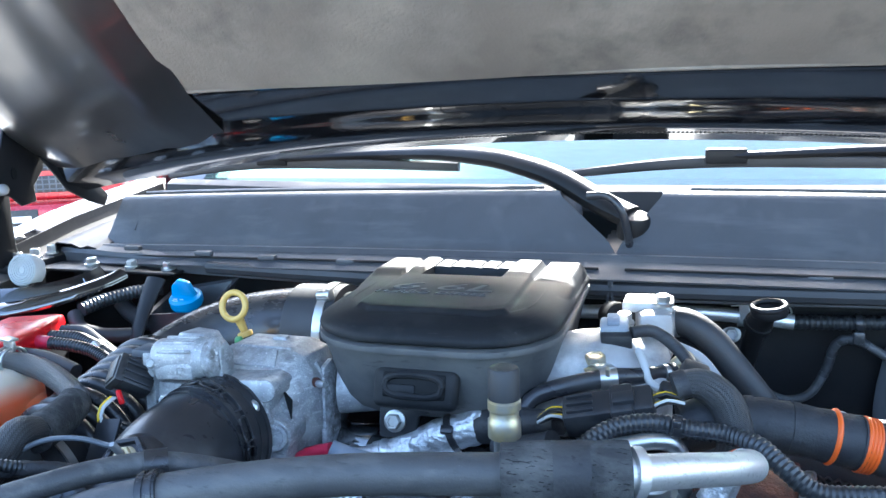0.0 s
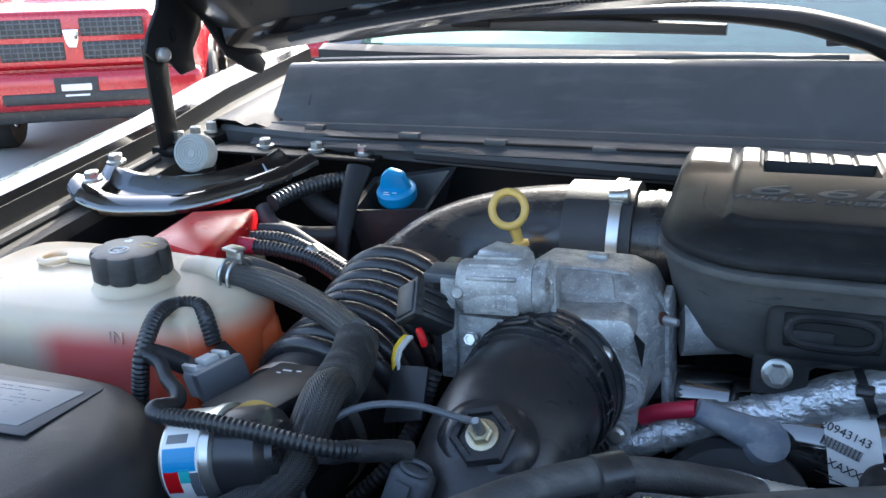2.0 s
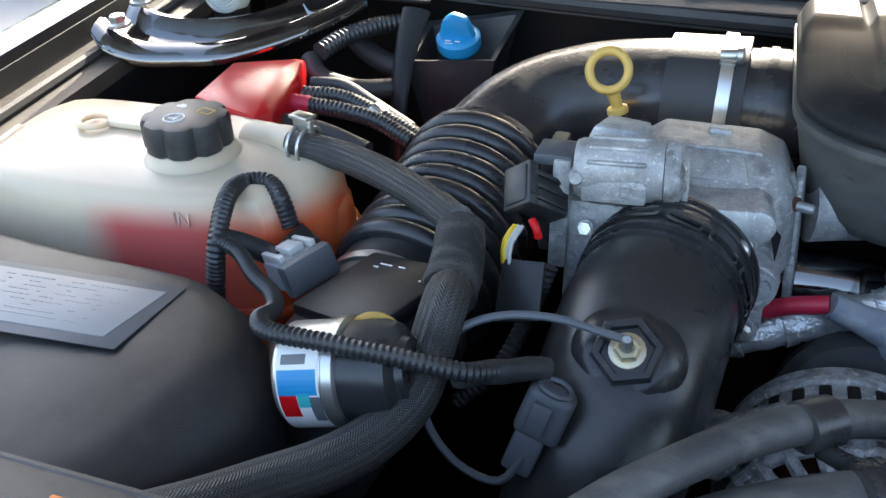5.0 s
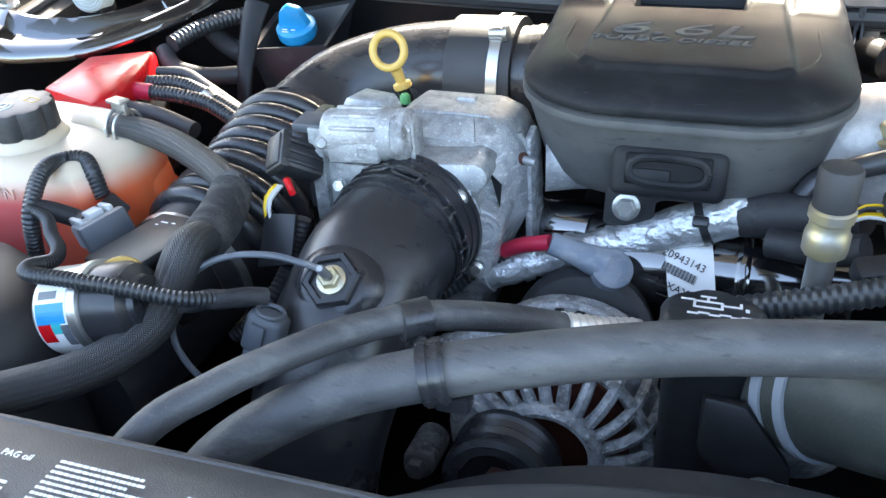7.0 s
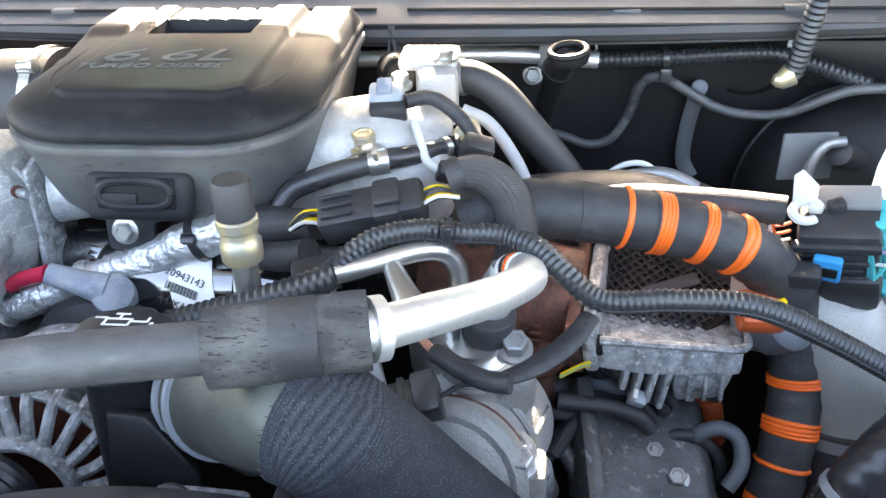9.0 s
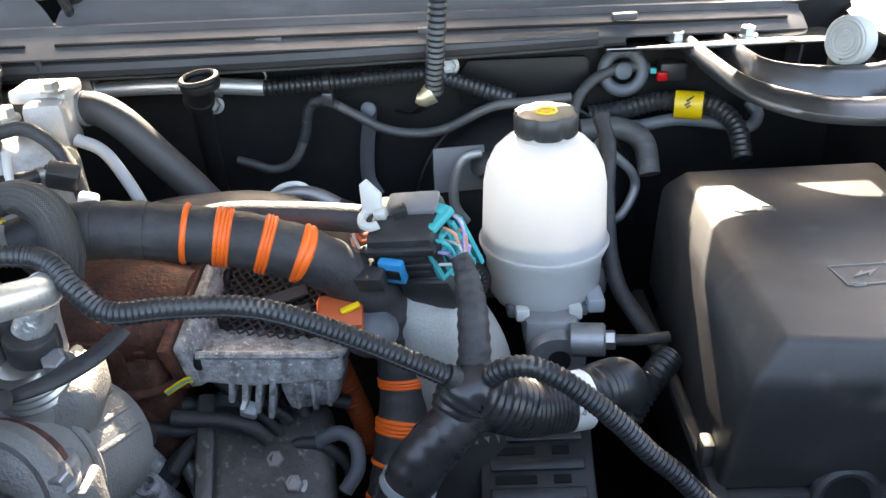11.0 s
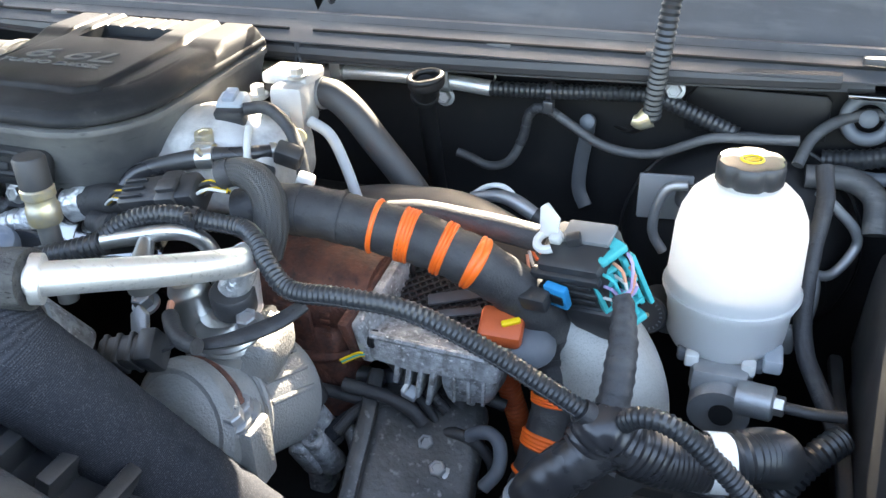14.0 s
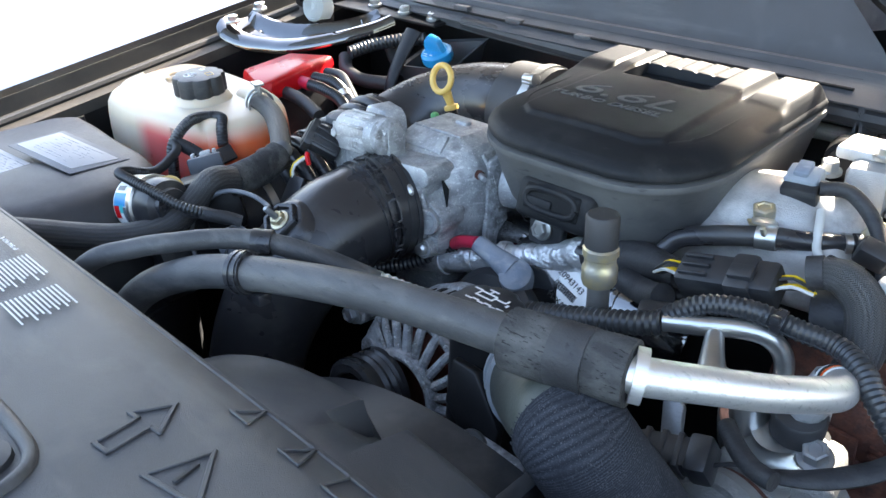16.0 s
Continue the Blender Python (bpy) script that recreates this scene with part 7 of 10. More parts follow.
for x, y in ((-0.080, 0.045), (-0.096, -0.040), (0.085, -0.055)):
    part("lug", moved(lathe([(0.013, -0.02), (0.013, 0.012), (0.011, 0.014)], 18), am @ Matrix.Translation((x, y, 0.0))), CAST_DIRTY, al)
    part("lug_bolt", moved(bolt_shape((0, 0, 0), (0, 0, 1), 0.009, True, 0.008), am @ Matrix.Translation((x, y, 0.016))), DULL_STEEL, al)
part("bracket", moved(prism([(-0.10, 0.055), (-0.05, 0.085), (0.0, 0.088), (0.0, 0.070), (-0.05, 0.064), (-0.085, 0.035)], 0.014, 0.004), am @ Matrix.Translation((0, 0, -0.004))), CAST_DIRTY, al)
part("rear_cap", moved(lathe([(0.050, -0.02), (0.054, -0.012), (0.054, 0.0), (0.048, 0.006), (0.02, 0.008)], 36), axes((-0.176, 0.648, 1.086), (-0.02, -1, 0.35), (1, 0, 0))), BLACK_PLASTIC, al, "black rear cap")

# ---- positive cable with its boot ----
pcb = thing("alternator_cable", (-0.18, 0.665, 1.12), "red alternator cable with a chalky blue-grey rubber boot", "cable")
part("boot_arm", tube([(-0.206, 0.664, 1.156), (-0.188, 0.666, 1.149), (-0.165, 0.668, 1.140)], [0.0085, 0.010, 0.013], 16, 0.004), BOOT, pcb)
part("boot_head", moved(lathe([(0.016, -0.022), (0.0165, 0.0), (0.0155, 0.008), (0.010, 0.012), (0.004, 0.013)], 22), axes((-0.160, 0.668, 1.135), (0.25, -0.55, 0.7))), BOOT, pcb)
part("red_lead", tube([(-0.247, 0.672, 1.136), (-0.232, 0.668, 1.147), (-0.206, 0.665, 1.156)], 0.0062, 14), PINK_RED, pcb, "red cable")
part("loom", tube([(-0.315, 0.62, 1.105), (-0.285, 0.645, 1.112), (-0.262, 0.668, 1.125), (-0.242, 0.672, 1.139)], 0.0075, 14, rib=(0.0045, 0.0012)), LOOM, pcb)

# ---- foil wrapped hose and things behind it ----
fh = thing("foil_hose", (-0.17, 0.69, 1.11), "crinkled silver foil heat sleeve on a hose", "heat sleeve")
fpath = [(-0.290, 0.672, 1.104), (-0.262, 0.672, 1.113), (-0.233, 0.676, 1.124), (-0.200, 0.688, 1.132), (-0.168, 0.698, 1.138), (-0.141, 0.702, 1.147), (-0.098, 0.701, 1.168), (-0.076, 0.703, 1.175), (-0.068, 0.704, 1.177)]
part("sleeve", tube(fpath, [0.0125, 0.0125, 0.013, 0.0135, 0.0145, 0.0155, 0.0165, 0.0168, 0.0168], 30, 0.003, wrinkle=0.15), FOIL, fh)
for f in (0.12, 0.27, 0.42, 0.52, 0.56, 0.63, 0.70):
    part("tape_turn", tube(stretch(fpath, f, f + 0.035, 0.001), 0.0143 + 0.003 * f, 30, 0.002, wrinkle=0.13), FOIL, fh)
part("strap", tube([(-0.1000, 0.7008, 1.1672), (-0.0945, 0.7012, 1.1695)], 0.0185, 24), SHINY_RUBBER, fh, "black strap")
part("strap_lock", moved(box((0.012, 0.008, 0.008), 0.002), axes((-0.100, 0.686, 1.176), (0, -0.7, 0.7))), SHINY_RUBBER, fh)
solid("taped_harness", tube([(-0.072, 0.703, 1.176), (-0.04, 0.696, 1.184), (-0.008, 0.682, 1.194), (0.006, 0.672, 1.198)], [0.0165, 0.016, 0.012, 0.010], 20, 0.005, wrinkle=0.06), TAPE, "black taped harness joining the foil sleeve", "wiring harness")
solid("harness_branch", tube([(-0.052, 0.682, 1.168), (-0.03, 0.672, 1.172), (-0.01, 0.655, 1.183), (0.004, 0.648, 1.19)], 0.011, 16, 0.005, wrinkle=0.06), TAPE, "black taped harness branch", "wiring harness")
solid("black_tube", tube([(-0.245, 0.74, 1.125), (-0.20, 0.735, 1.128), (-0.15, 0.735, 1.125), (-0.08, 0.73, 1.12)], 0.026, 24, 0.01), BLACK_PAINT, "gloss black crossover tube with scuffs", "tube")
ff = thing("fuel_filter", (-0.08, 0.71, 1.02), "gloss black fuel filter canister with a white parts label", "fuel filter")
fmx = axes((-0.145, 0.712, 1.118), (1, -0.02, 0.0), (0, 0, 1))
part("canister", moved(lathe([(0.034, -0.04), (0.037, -0.036), (0.037, 0.15), (0.034, 0.156)], 36), fmx), BLACK_PAINT, ff)
part("ridge", moved(lathe([(0.037, 0.075), (0.0385, 0.078), (0.0385, 0.082), (0.037, 0.085)], 36), fmx), BLACK_PAINT, ff)
lrows = []
for i in range(13):
    a = radians(75 + 105 * i / 12)
    # label wraps round the canister's front
    lrows.append([(-0.127 + 0.035 * k / 4 + 0.012 * (1 - i / 12), 0.7120 - 0.02 * (0.018 + 0.035 * k / 4 + 0.012 * (1 - i / 12)) - 0.0377 * math.sin(a), 1.118 + 0.0377 * -math.cos(a)) for k in range(5)])
lab = part("label", sheet(lrows, 0.0003), WHITE_LABEL, ff, "white label printed 20943143 with a bar code")


def on_can(u, a):
    """The frame on the label: u along the canister, a the angle round it."""
    q = radians(a)
    n_ = Vector((0, -math.sin(q), -math.cos(q)))
    o = Vector((u, 0.712 - 0.02 * (u + 0.145), 1.118)) + n_ * 0.0382
    up_ = Vector((0.35, 0, 0)) + Vector((0, -math.cos(q), math.sin(q)))
    x_ = up_.cross(n_).normalized()
    return axes(o, n_, x_)


part("lettering", lettering("20943143", 0.0085, on_can(-0.108, 132), 0.0002), PRINT_BLACK, lab)
part("barcode", bars([(-0.0135 + 0.0009 * i, 0, 0.0003 + 0.0004 * ((i * 7) % 3 == 0), 0.007) for i in range(30)], on_can(-0.110, 117), 0.0003), PRINT_BLACK, lab)
part("lettering", lettering("M-XAXX", 0.0085, on_can(-0.112, 98), 0.0002), PRINT_BLACK, lab)
part("small_print", bars([(-0.006, 0, 0.012, 0.0012), (0.004, -0.002, 0.014, 0.001)], on_can(-0.114, 84), 0.0003), PRINT_BLACK, lab)

# ---- oil filler ----
of = thing("oil_filler", (-0.086, 0.545, 1.02), "black oil filler neck and cap with a white oil can symbol", "oil filler")
om = axes((-0.086, 0.545, 1.184), (0.0, 0.10, 1))
part("neck", tube([(-0.075, 0.52, 0.98), (-0.080, 0.533, 1.08), (-0.086, 0.545, 1.178)], [0.030, 0.030, 0.026], 28, 0.02), SATIN_BLACK, of)
ocp = part("cap", moved(lathe([(0.028, -0.012), (0.0315, -0.008), (0.0315, 0.006), (0.030, 0.010), (0.026, 0.0125), (0.012, 0.013)], 48, lobes=6, lobe_depth=0.08), om), BLACK_PLASTIC, of, "black oil cap")
sym = [(-0.004, 0.004, 0.016, 0.0016), (-0.0115, 0.0075, 0.0016, 0.008), (0.004, 0.0075, 0.0016, 0.008), (-0.004, 0.011, 0.016, 0.0016), (-0.004, 0.014, 0.0016, 0.006), (-0.004, 0.017, 0.009, 0.0016), (-0.0155, 0.012, 0.008, 0.0016), (0.010, 0.0085, 0.010, 0.0016), (0.0145, 0.011, 0.0016, 0.005), (0.018, 0.006, 0.0022, 0.0035)]
sym += [(-0.012 + 0.006 * i, -0.004 + 0.0015 * (i % 2), 0.0065, 0.0016) for i in range(6)]
part("oil_symbol", bars(sym, om @ Matrix.Translation((0, -0.002, 0.0133))), PRINT_WHITE, ocp)
part("bracket", moved(prism([(-0.012, 0.032), (0.012, 0.030), (0.040, -0.006), (0.040, -0.026), (0.018, -0.032), (-0.012, -0.004)], 0.010, 0.003), axes((-0.075, 0.510, 1.13), (0.1, -1, 0.3), (1, 0, 0))), SATIN_BLACK, of)
part("bolt", bolt_shape((-0.049, 0.490, 1.112), (0.15, -1, 0.35), 0.0105, True, 0.010), STEEL, of)
part("bracket_plate", moved(box((0.05, 0.012, 0.035), 0.004), axes((-0.03, 0.50, 1.10), (0.1, -0.3, 1), (1, 0, 0))), CAST_DIRTY, of)

# ---- thermostat hose and fabric sleeve ----
uh = thing("radiator_hose", (0.05, 0.47, 1.05), "olive rubber radiator hose under a ribbed fabric sleeve", "hose")
upath = [(-0.075, 0.575, 1.125), (-0.05, 0.555, 1.143), (-0.02, 0.530, 1.160), (0.010, 0.503, 1.178), (0.031, 0.485, 1.192), (0.047, 0.472, 1.201), (0.058, 0.4685, 1.197), (0.068, 0.473, 1.181), (0.083, 0.482, 1.157)]
part("hose", tube(upath, [0.034, 0.036, 0.036, 0.035, 0.034, 0.0330, 0.0320, 0.0315, 0.0305], 34, 0.005), BAND_GREEN, uh)
for f in (0.24, 0.31):
    part("clamp", tube(stretch(upath, f, f + 0.026, 0.001), 0.0378, 34, 0.002), GREY_PLASTIC, uh, "grey spring clamp")
part("clamp_link", moved(box((0.020, 0.006, 0.010), 0.002), axes((-0.024, 0.506, 1.172), (-0.3, -0.75, 0.5), (0.85, -0.4, 0.1))), GREY_PLASTIC, uh)
spath = [(0.047, 0.4733, 1.1992), (0.052, 0.4710, 1.1986), (0.058, 0.4690, 1.196), (0.069, 0.4735, 1.180), (0.083, 0.482, 1.157), (0.122, 0.503, 1.091), (0.162, 0.525, 1.025), (0.21, 0.55, 0.95)]
part("fabric_sleeve", tube(spath, [0.0350, 0.0348, 0.0350, 0.0350, 0.0350, 0.0350, 0.035, 0.035], 36, 0.003, hollow=True, wrinkle=0.02), FABRIC, uh, "dark blue-black ribbed fabric sleeve")
line0 = spline(spath, 0.002)
rngf = random.Random(8)
d0 = (line0[4] - line0[0]).normalized()
fr = axes(line0[0], d0)
for k in range(60):
    a = 2 * math.pi * (k + rngf.random()) / 60
    p0 = fr @ Vector((0.0351 * math.cos(a), 0.0351 * math.sin(a), 0.001))
    p1 = fr @ Vector((0.0355 * math.cos(a + 0.03), 0.0355 * math.sin(a + 0.03), -0.001 - 0.002 * rngf.random()))
    part("frayed_thread", tube([p0, p1], [0.0006, 0.0003], 4, 0.01), FABRIC, uh)
seam_in = Vector((-0.62, -0.62, 0.10)).normalized()
part("stitched_seam", tube([Vector(p) + seam_in * r_ for p, r_ in zip(spath[4:], (0.0351, 0.0351, 0.0351, 0.0351))], 0.0006, 6), MID_GREY, uh)
prn = axes((-0.0194, 0.4945, 1.1757), (-0.54, -0.73, 0.42), (0.85, -0.5, 0.0))
part("hose_stripe", bars([(-0.010, 0.0, 0.038, 0.007)], prn, 0.0012), YELLOW_ZINC, uh, "pale printed stripe")
part("lettering", lettering("22853058", 0.0058, prn @ Matrix.Translation((0.002, 0.008, 0.0)), 0.0003), YELLOW_ZINC, uh, "pale printed part number")
part("lettering", lettering("ENG", 0.0062, prn @ Matrix.Translation((0.006, -0.009, -0.0006)), 0.0003), YELLOW_ZINC, uh)
part("outlet", tube([(-0.02, 0.58, 1.09), (-0.04, 0.565, 1.125), (-0.055, 0.56, 1.142)], 0.034, 26, 0.008), CAST_DIRTY, uh)

# ---- fuel fitting ----
yf = thing("service_fitting", (-0.027, 0.607, 1.13), "yellow zinc service fitting with a black cap", "fitting")
part("cap", moved(lathe([(0.011, 0), (0.0125, 0.001), (0.0125, 0.024), (0.011, 0.026), (0.005, 0.0265)], 26), Matrix.Translation((-0.027, 0.607, 1.240))), RUBBER, yf, "black rubber cap")
part("hex", moved(lathe([(0.0125, 0), (0.0135, 0.002), (0.0135, 0.014), (0.012, 0.016), (0.0118, 0.022), (0.0135, 0.024), (0.0135, 0.030), (0.011, 0.032)], 12), Matrix.Translation((-0.027, 0.607, 1.209))), YELLOW_ZINC, yf)
part("stem", moved(lathe([(0.0085, 0), (0.0085, 0.075)], 20), Matrix.Translation((-0.027, 0.607, 1.135))), STEEL, yf)
solid("loom_stub", tube([(-0.075, 0.585, 1.172), (-0.03, 0.588, 1.185), (0.01, 0.592, 1.197), (0.035, 0.598, 1.205)], 0.0095, 16, rib=(0.0055, 0.0014)), LOOM, "black convoluted hose end", "hose")
sp_ = thing("suction_pipe", (0.08, 0.60, 1.17), "matt aluminium pipe with a welded branch", "pipe")
part("pipe", tube([(0.035, 0.598, 1.206), (0.06, 0.606, 1.210), (0.085, 0.616, 1.213), (0.10, 0.624, 1.208), (0.108, 0.632, 1.19), (0.108, 0.634, 1.16)], 0.0068, 18), STEEL, sp_)
part("branch", tube([(0.068, 0.608, 1.208), (0.078, 0.588, 1.203), (0.088, 0.570, 1.196)], [0.006, 0.008, 0.011], 16), STEEL, sp_)
part("union", moved(lathe([(0.013, 0), (0.013, 0.010), (0.010, 0.013)], 20), axes((0.088, 0.574, 1.19), (0, -0.2, 1))), STEEL, sp_)
solid("dark_connector", moved(box((0.05, 0.018, 0.018), 0.004), axes((0.02, 0.635, 1.185), (0, -0.4, 1), (1, 0.25, 0.2))), BLACK_PLASTIC, "black sensor connector under the loom", "connector", "connectors on the engine")

# ---- large connector ----
bc_ = thing("harness_connector", (0.045, 0.66, 1.19), "dark grey plastic multi-pin harness connector", "connector", "connectors on the engine")
km = axes((0.048, 0.662, 1.216), (-0.15, -0.45, 0.88), (1, 0.02, 0.30))
part("body", moved(box((0.074, 0.028, 0.026), 0.004), km), BLACK_PLASTIC, bc_)
part("collar", moved(box((0.020, 0.033, 0.030), 0.004), km @ Matrix.Translation((0.012, 0, 0.0))), BLACK_PLASTIC, bc_)
part("latch", moved(box((0.018, 0.012, 0.006), 0.0015), km @ Matrix.Translation((0.014, -0.003, 0.016))), BLACK_PLASTIC, bc_)
for k in range(3):
    part("rib", moved(box((0.022, 0.003, 0.005), 0.001), km @ Matrix.Translation((-0.022, -0.008 + 0.008 * k, 0.0135))), BLACK_PLASTIC, bc_)
for k, (mt, dy, dz) in enumerate(((YELLOW_TAPE, 0.006, 0.004), (RUBBER, 0.002, 0.006), (YELLOW_TAPE, -0.002, 0.002), (PALE, -0.006, 0.005), (RUBBER, 0.0, -0.003), (YELLOW_TAPE, 0.004, -0.003))):
    for s in (-1, 1):
        a = km @ Vector((s * 0.035, dy, dz))
        b = km @ Vector((s * 0.047, dy * 0.8 + 0.001, dz + 0.003))
        c = km @ Vector((s * 0.060, dy * 0.4, dz * 0.5 - 0.002))
        solid("harness_wire", tube([a, b, c], 0.0013, 6), mt, "thin coloured wire at the harness connector", "wire", "wires at the harness connector")
bhs = thing("braided_harness", (0.13, 0.665, 1.18), "black braided wiring harness bend", "wiring harness")
part("tape_end", tube([(0.098, 0.671, 1.238), (0.108, 0.674, 1.241)], 0.0118, 18), TAPE, bhs)
part("braid", tube([(0.100, 0.672, 1.240), (0.120, 0.676, 1.240), (0.138, 0.672, 1.228), (0.146, 0.662, 1.205), (0.142, 0.655, 1.18)], [0.010, 0.013, 0.014, 0.014, 0.013], 20, 0.004), BRAID, bhs)

# ---- intake manifold ----
mf_ = thing("intake_manifold", (0.02, 0.80, 1.15), "sand cast aluminium intake manifold", "intake manifold")
part("runner", tube([(-0.06, 0.79, 1.175), (-0.02, 0.79, 1.195), (0.03, 0.80, 1.205), (0.075, 0.82, 1.20)], [0.045, 0.05, 0.046, 0.04], 28, 0.008, flat=0.9), MANIFOLD, mf_)
part("body", moved(box((0.17, 0.12, 0.07), 0.022, 4), Matrix.Translation((0.005, 0.80, 1.185)) @ Matrix.Rotation(0.12, 4, 'Z')), MANIFOLD, mf_)
part("tower", moved(box((0.035, 0.05, 0.05), 0.008), Matrix.Translation((0.072, 0.845, 1.235)) @ Matrix.Rotation(0.15, 4, 'Z')), MANIFOLD, mf_)
part("tower_top", moved(box((0.05, 0.04, 0.012), 0.004), Matrix.Translation((0.065, 0.86, 1.26))), MANIFOLD, mf_)
part("bolt", bolt_shape((0.024, 0.760, 1.222), (0, -0.2, 1), 0.0105, True, 0.012), YELLOW_ZINC, mf_)
part("bolt", bolt_shape((0.044, 0.826, 1.248), (0, -0.1, 1), 0.008, True, 0.010), STEEL, mf_)
part("bolt", bolt_shape((0.080, 0.842, 1.266), (0, -0.1, 1), 0.008, True, 0.008), STEEL, mf_)
part("rear_cap", moved(lathe([(0.016, -0.03), (0.016, 0.02), (0.012, 0.024)], 22), axes((0.03, 0.895, 1.235), (0.3, -1, 0.2))), SATIN_BLACK, mf_)
part("injection_boss", moved(lathe([(0.008, -0.03), (0.009, 0.01), (0.007, 0.013)], 20), axes((0.10, 0.790, 1.220), (0.5, -0.4, 0.6))), YELLOW_ZINC, mf_)
bs = thing("boost_sensor", (0.04, 0.79, 1.23), "grey boost pressure sensor with its connector", "sensor")
bm2 = axes((0.038, 0.792, 1.250), (0, -0.35, 1), (1, 0.1, 0)) @ Matrix.Scale(0.86, 4)
part("body", moved(box((0.032, 0.026, 0.018), 0.004), bm2), GREY_PLASTIC, bs)
part("connector", moved(box((0.034, 0.014, 0.022), 0.003), bm2 @ Matrix.Translation((0.002, -0.016, -0.006))), BLACK_PLASTIC, bs)
part("latch", moved(box((0.014, 0.020, 0.006), 0.002), bm2 @ Matrix.Translation((-0.001, 0.002, 0.011))), BOOT, bs)
solid("sensor_cable", tube([(0.055, 0.782, 1.250), (0.075, 0.790, 1.250), (0.098, 0.785, 1.235), (0.115, 0.77, 1.215), (0.125, 0.755, 1.19)], 0.006, 14), TAPE, "black taped sensor cable", "cable")
solid("injector_line", tube([(0.062, 0.775, 1.235), (0.068, 0.760, 1.228), (0.074, 0.748, 1.215), (0.085, 0.742, 1.21)], 0.0035, 10), PALE, "pale bent fuel line", "fuel line")
cch = thing("coolant_crossover", (0.03, 0.73, 1.19), "black rubber coolant crossover hose with clamps", "hose")
cpts = [(-0.035, 0.708, 1.192), (-0.024, 0.717, 1.204), (0.005, 0.726, 1.213), (0.038, 0.737, 1.219), (0.065, 0.755, 1.217), (0.094, 0.780, 1.215)]
part("hose", tube(cpts, [0.0075, 0.0085, 0.0085, 0.0085, 0.0075, 0.0065], 22), SHINY_RUBBER, cch)
part("clamp", tube(stretch(cpts, 0.92, 0.95, 0.001), 0.0085, 22), STEEL, cch)
part("end_bead", tube(stretch(cpts, 0.97, 1.0, 0.001), 0.0085, 22), RUBBER, cch)
part("fitting", tube([(0.092, 0.778, 1.215), (0.104, 0.788, 1.214)], [0.006, 0.007], 20), YELLOW_ZINC, cch, "brass fitting")
cl = thing("hose_bracket", (0.038, 0.737, 1.20), "zinc plated clamp bracket holding a hose", "bracket")
part("band", tube([(0.031, 0.735, 1.218), (0.046, 0.739, 1.219)], 0.0100, 24, 0.003), STEEL, cl)
part("slot", moved(box((0.004, 0.004, 0.014), 0.001), axes((0.039, 0.7285, 1.226), (0, -0.5, 0.85))), YELLOW_ZINC, cl)
part("tab", tube([(0.022, 0.768, 1.2215), (0.026, 0.756, 1.2235), (0.031, 0.745, 1.2285), (0.036, 0.735, 1.2300)], 0.0095, 12, 0.004, flat=0.16), STEEL, cl)
cc = thing("clip_connector", (0.115, 0.755, 1.19), "black and violet wiring clip connector", "connector", "connectors on the engine")
part("body", moved(box((0.024, 0.016, 0.020), 0.003), axes((0.112, 0.756, 1.222), (0.4, -0.4, 0.8), (1, 0.2, -0.3))), BLACK_PLASTIC, cc)
part("plug", moved(box((0.020, 0.014, 0.014), 0.003), axes((0.092, 0.742, 1.208), (0.4, -0.4, 0.8), (1, 0.2, -0.3))), BLACK_PLASTIC, cc)
part("socket", moved(box((0.016, 0.014, 0.014), 0.003), axes((0.128, 0.752, 1.200), (0.4, -0.4, 0.8), (1, 0.2, -0.3))), PALE, cc)
brh = thing("breather_hose", (0.15, 0.865, 1.09), "thick black rubber breather hose with a clamp", "hose")
brp = [(0.080, 0.872, 1.236), (0.100, 0.868, 1.240), (0.124, 0.862, 1.228), (0.150, 0.86, 1.198), (0.182, 0.862, 1.156), (0.21, 0.865, 1.11)]
part("hose", tube(brp, 0.0148, 22), RUBBER, brh)
part("clamp", tube(stretch(brp, 0.05, 0.08, 0.001), 0.0158, 22), DULL_STEEL, brh)
part("end_bead", tube(stretch(brp, 0.0, 0.03, 0.001), 0.0162, 22), RUBBER, brh)
solid("wire_cable", tube([(0.095, 0.83, 1.225), (0.118, 0.825, 1.215), (0.14, 0.81, 1.19), (0.155, 0.80, 1.16)], 0.0055, 10), GREY_PLASTIC, "grey fuel line behind the connector", "fuel line")

# ---- taped harness with orange windings ----
oh = thing("orange_banded_harness", (0.25, 0.69, 1.15), "thick black taped harness with orange tape bands", "wiring harness")
opath = [(0.105, 0.682, 1.199), (0.13, 0.688, 1.205), (0.165, 0.692, 1.205), (0.202, 0.696, 1.2), (0.253, 0.702, 1.189), (0.281, 0.704, 1.18), (0.308, 0.705, 1.169), (0.343, 0.721, 1.134), (0.363, 0.733, 1.092), (0.37, 0.719, 1.042), (0.367, 0.699, 1.007), (0.358, 0.677, 0.962), (0.35, 0.657, 0.917)]
part("wrap", tube(opath, 0.0214, 28, rib=(0.016, 0.0007), wrinkle=0.035), TAPE, oh)
oline = spline(opath, 0.001)


def nearest(p):
    return min(range(len(oline)), key=lambda i: (oline[i] - Vector(p)).length)


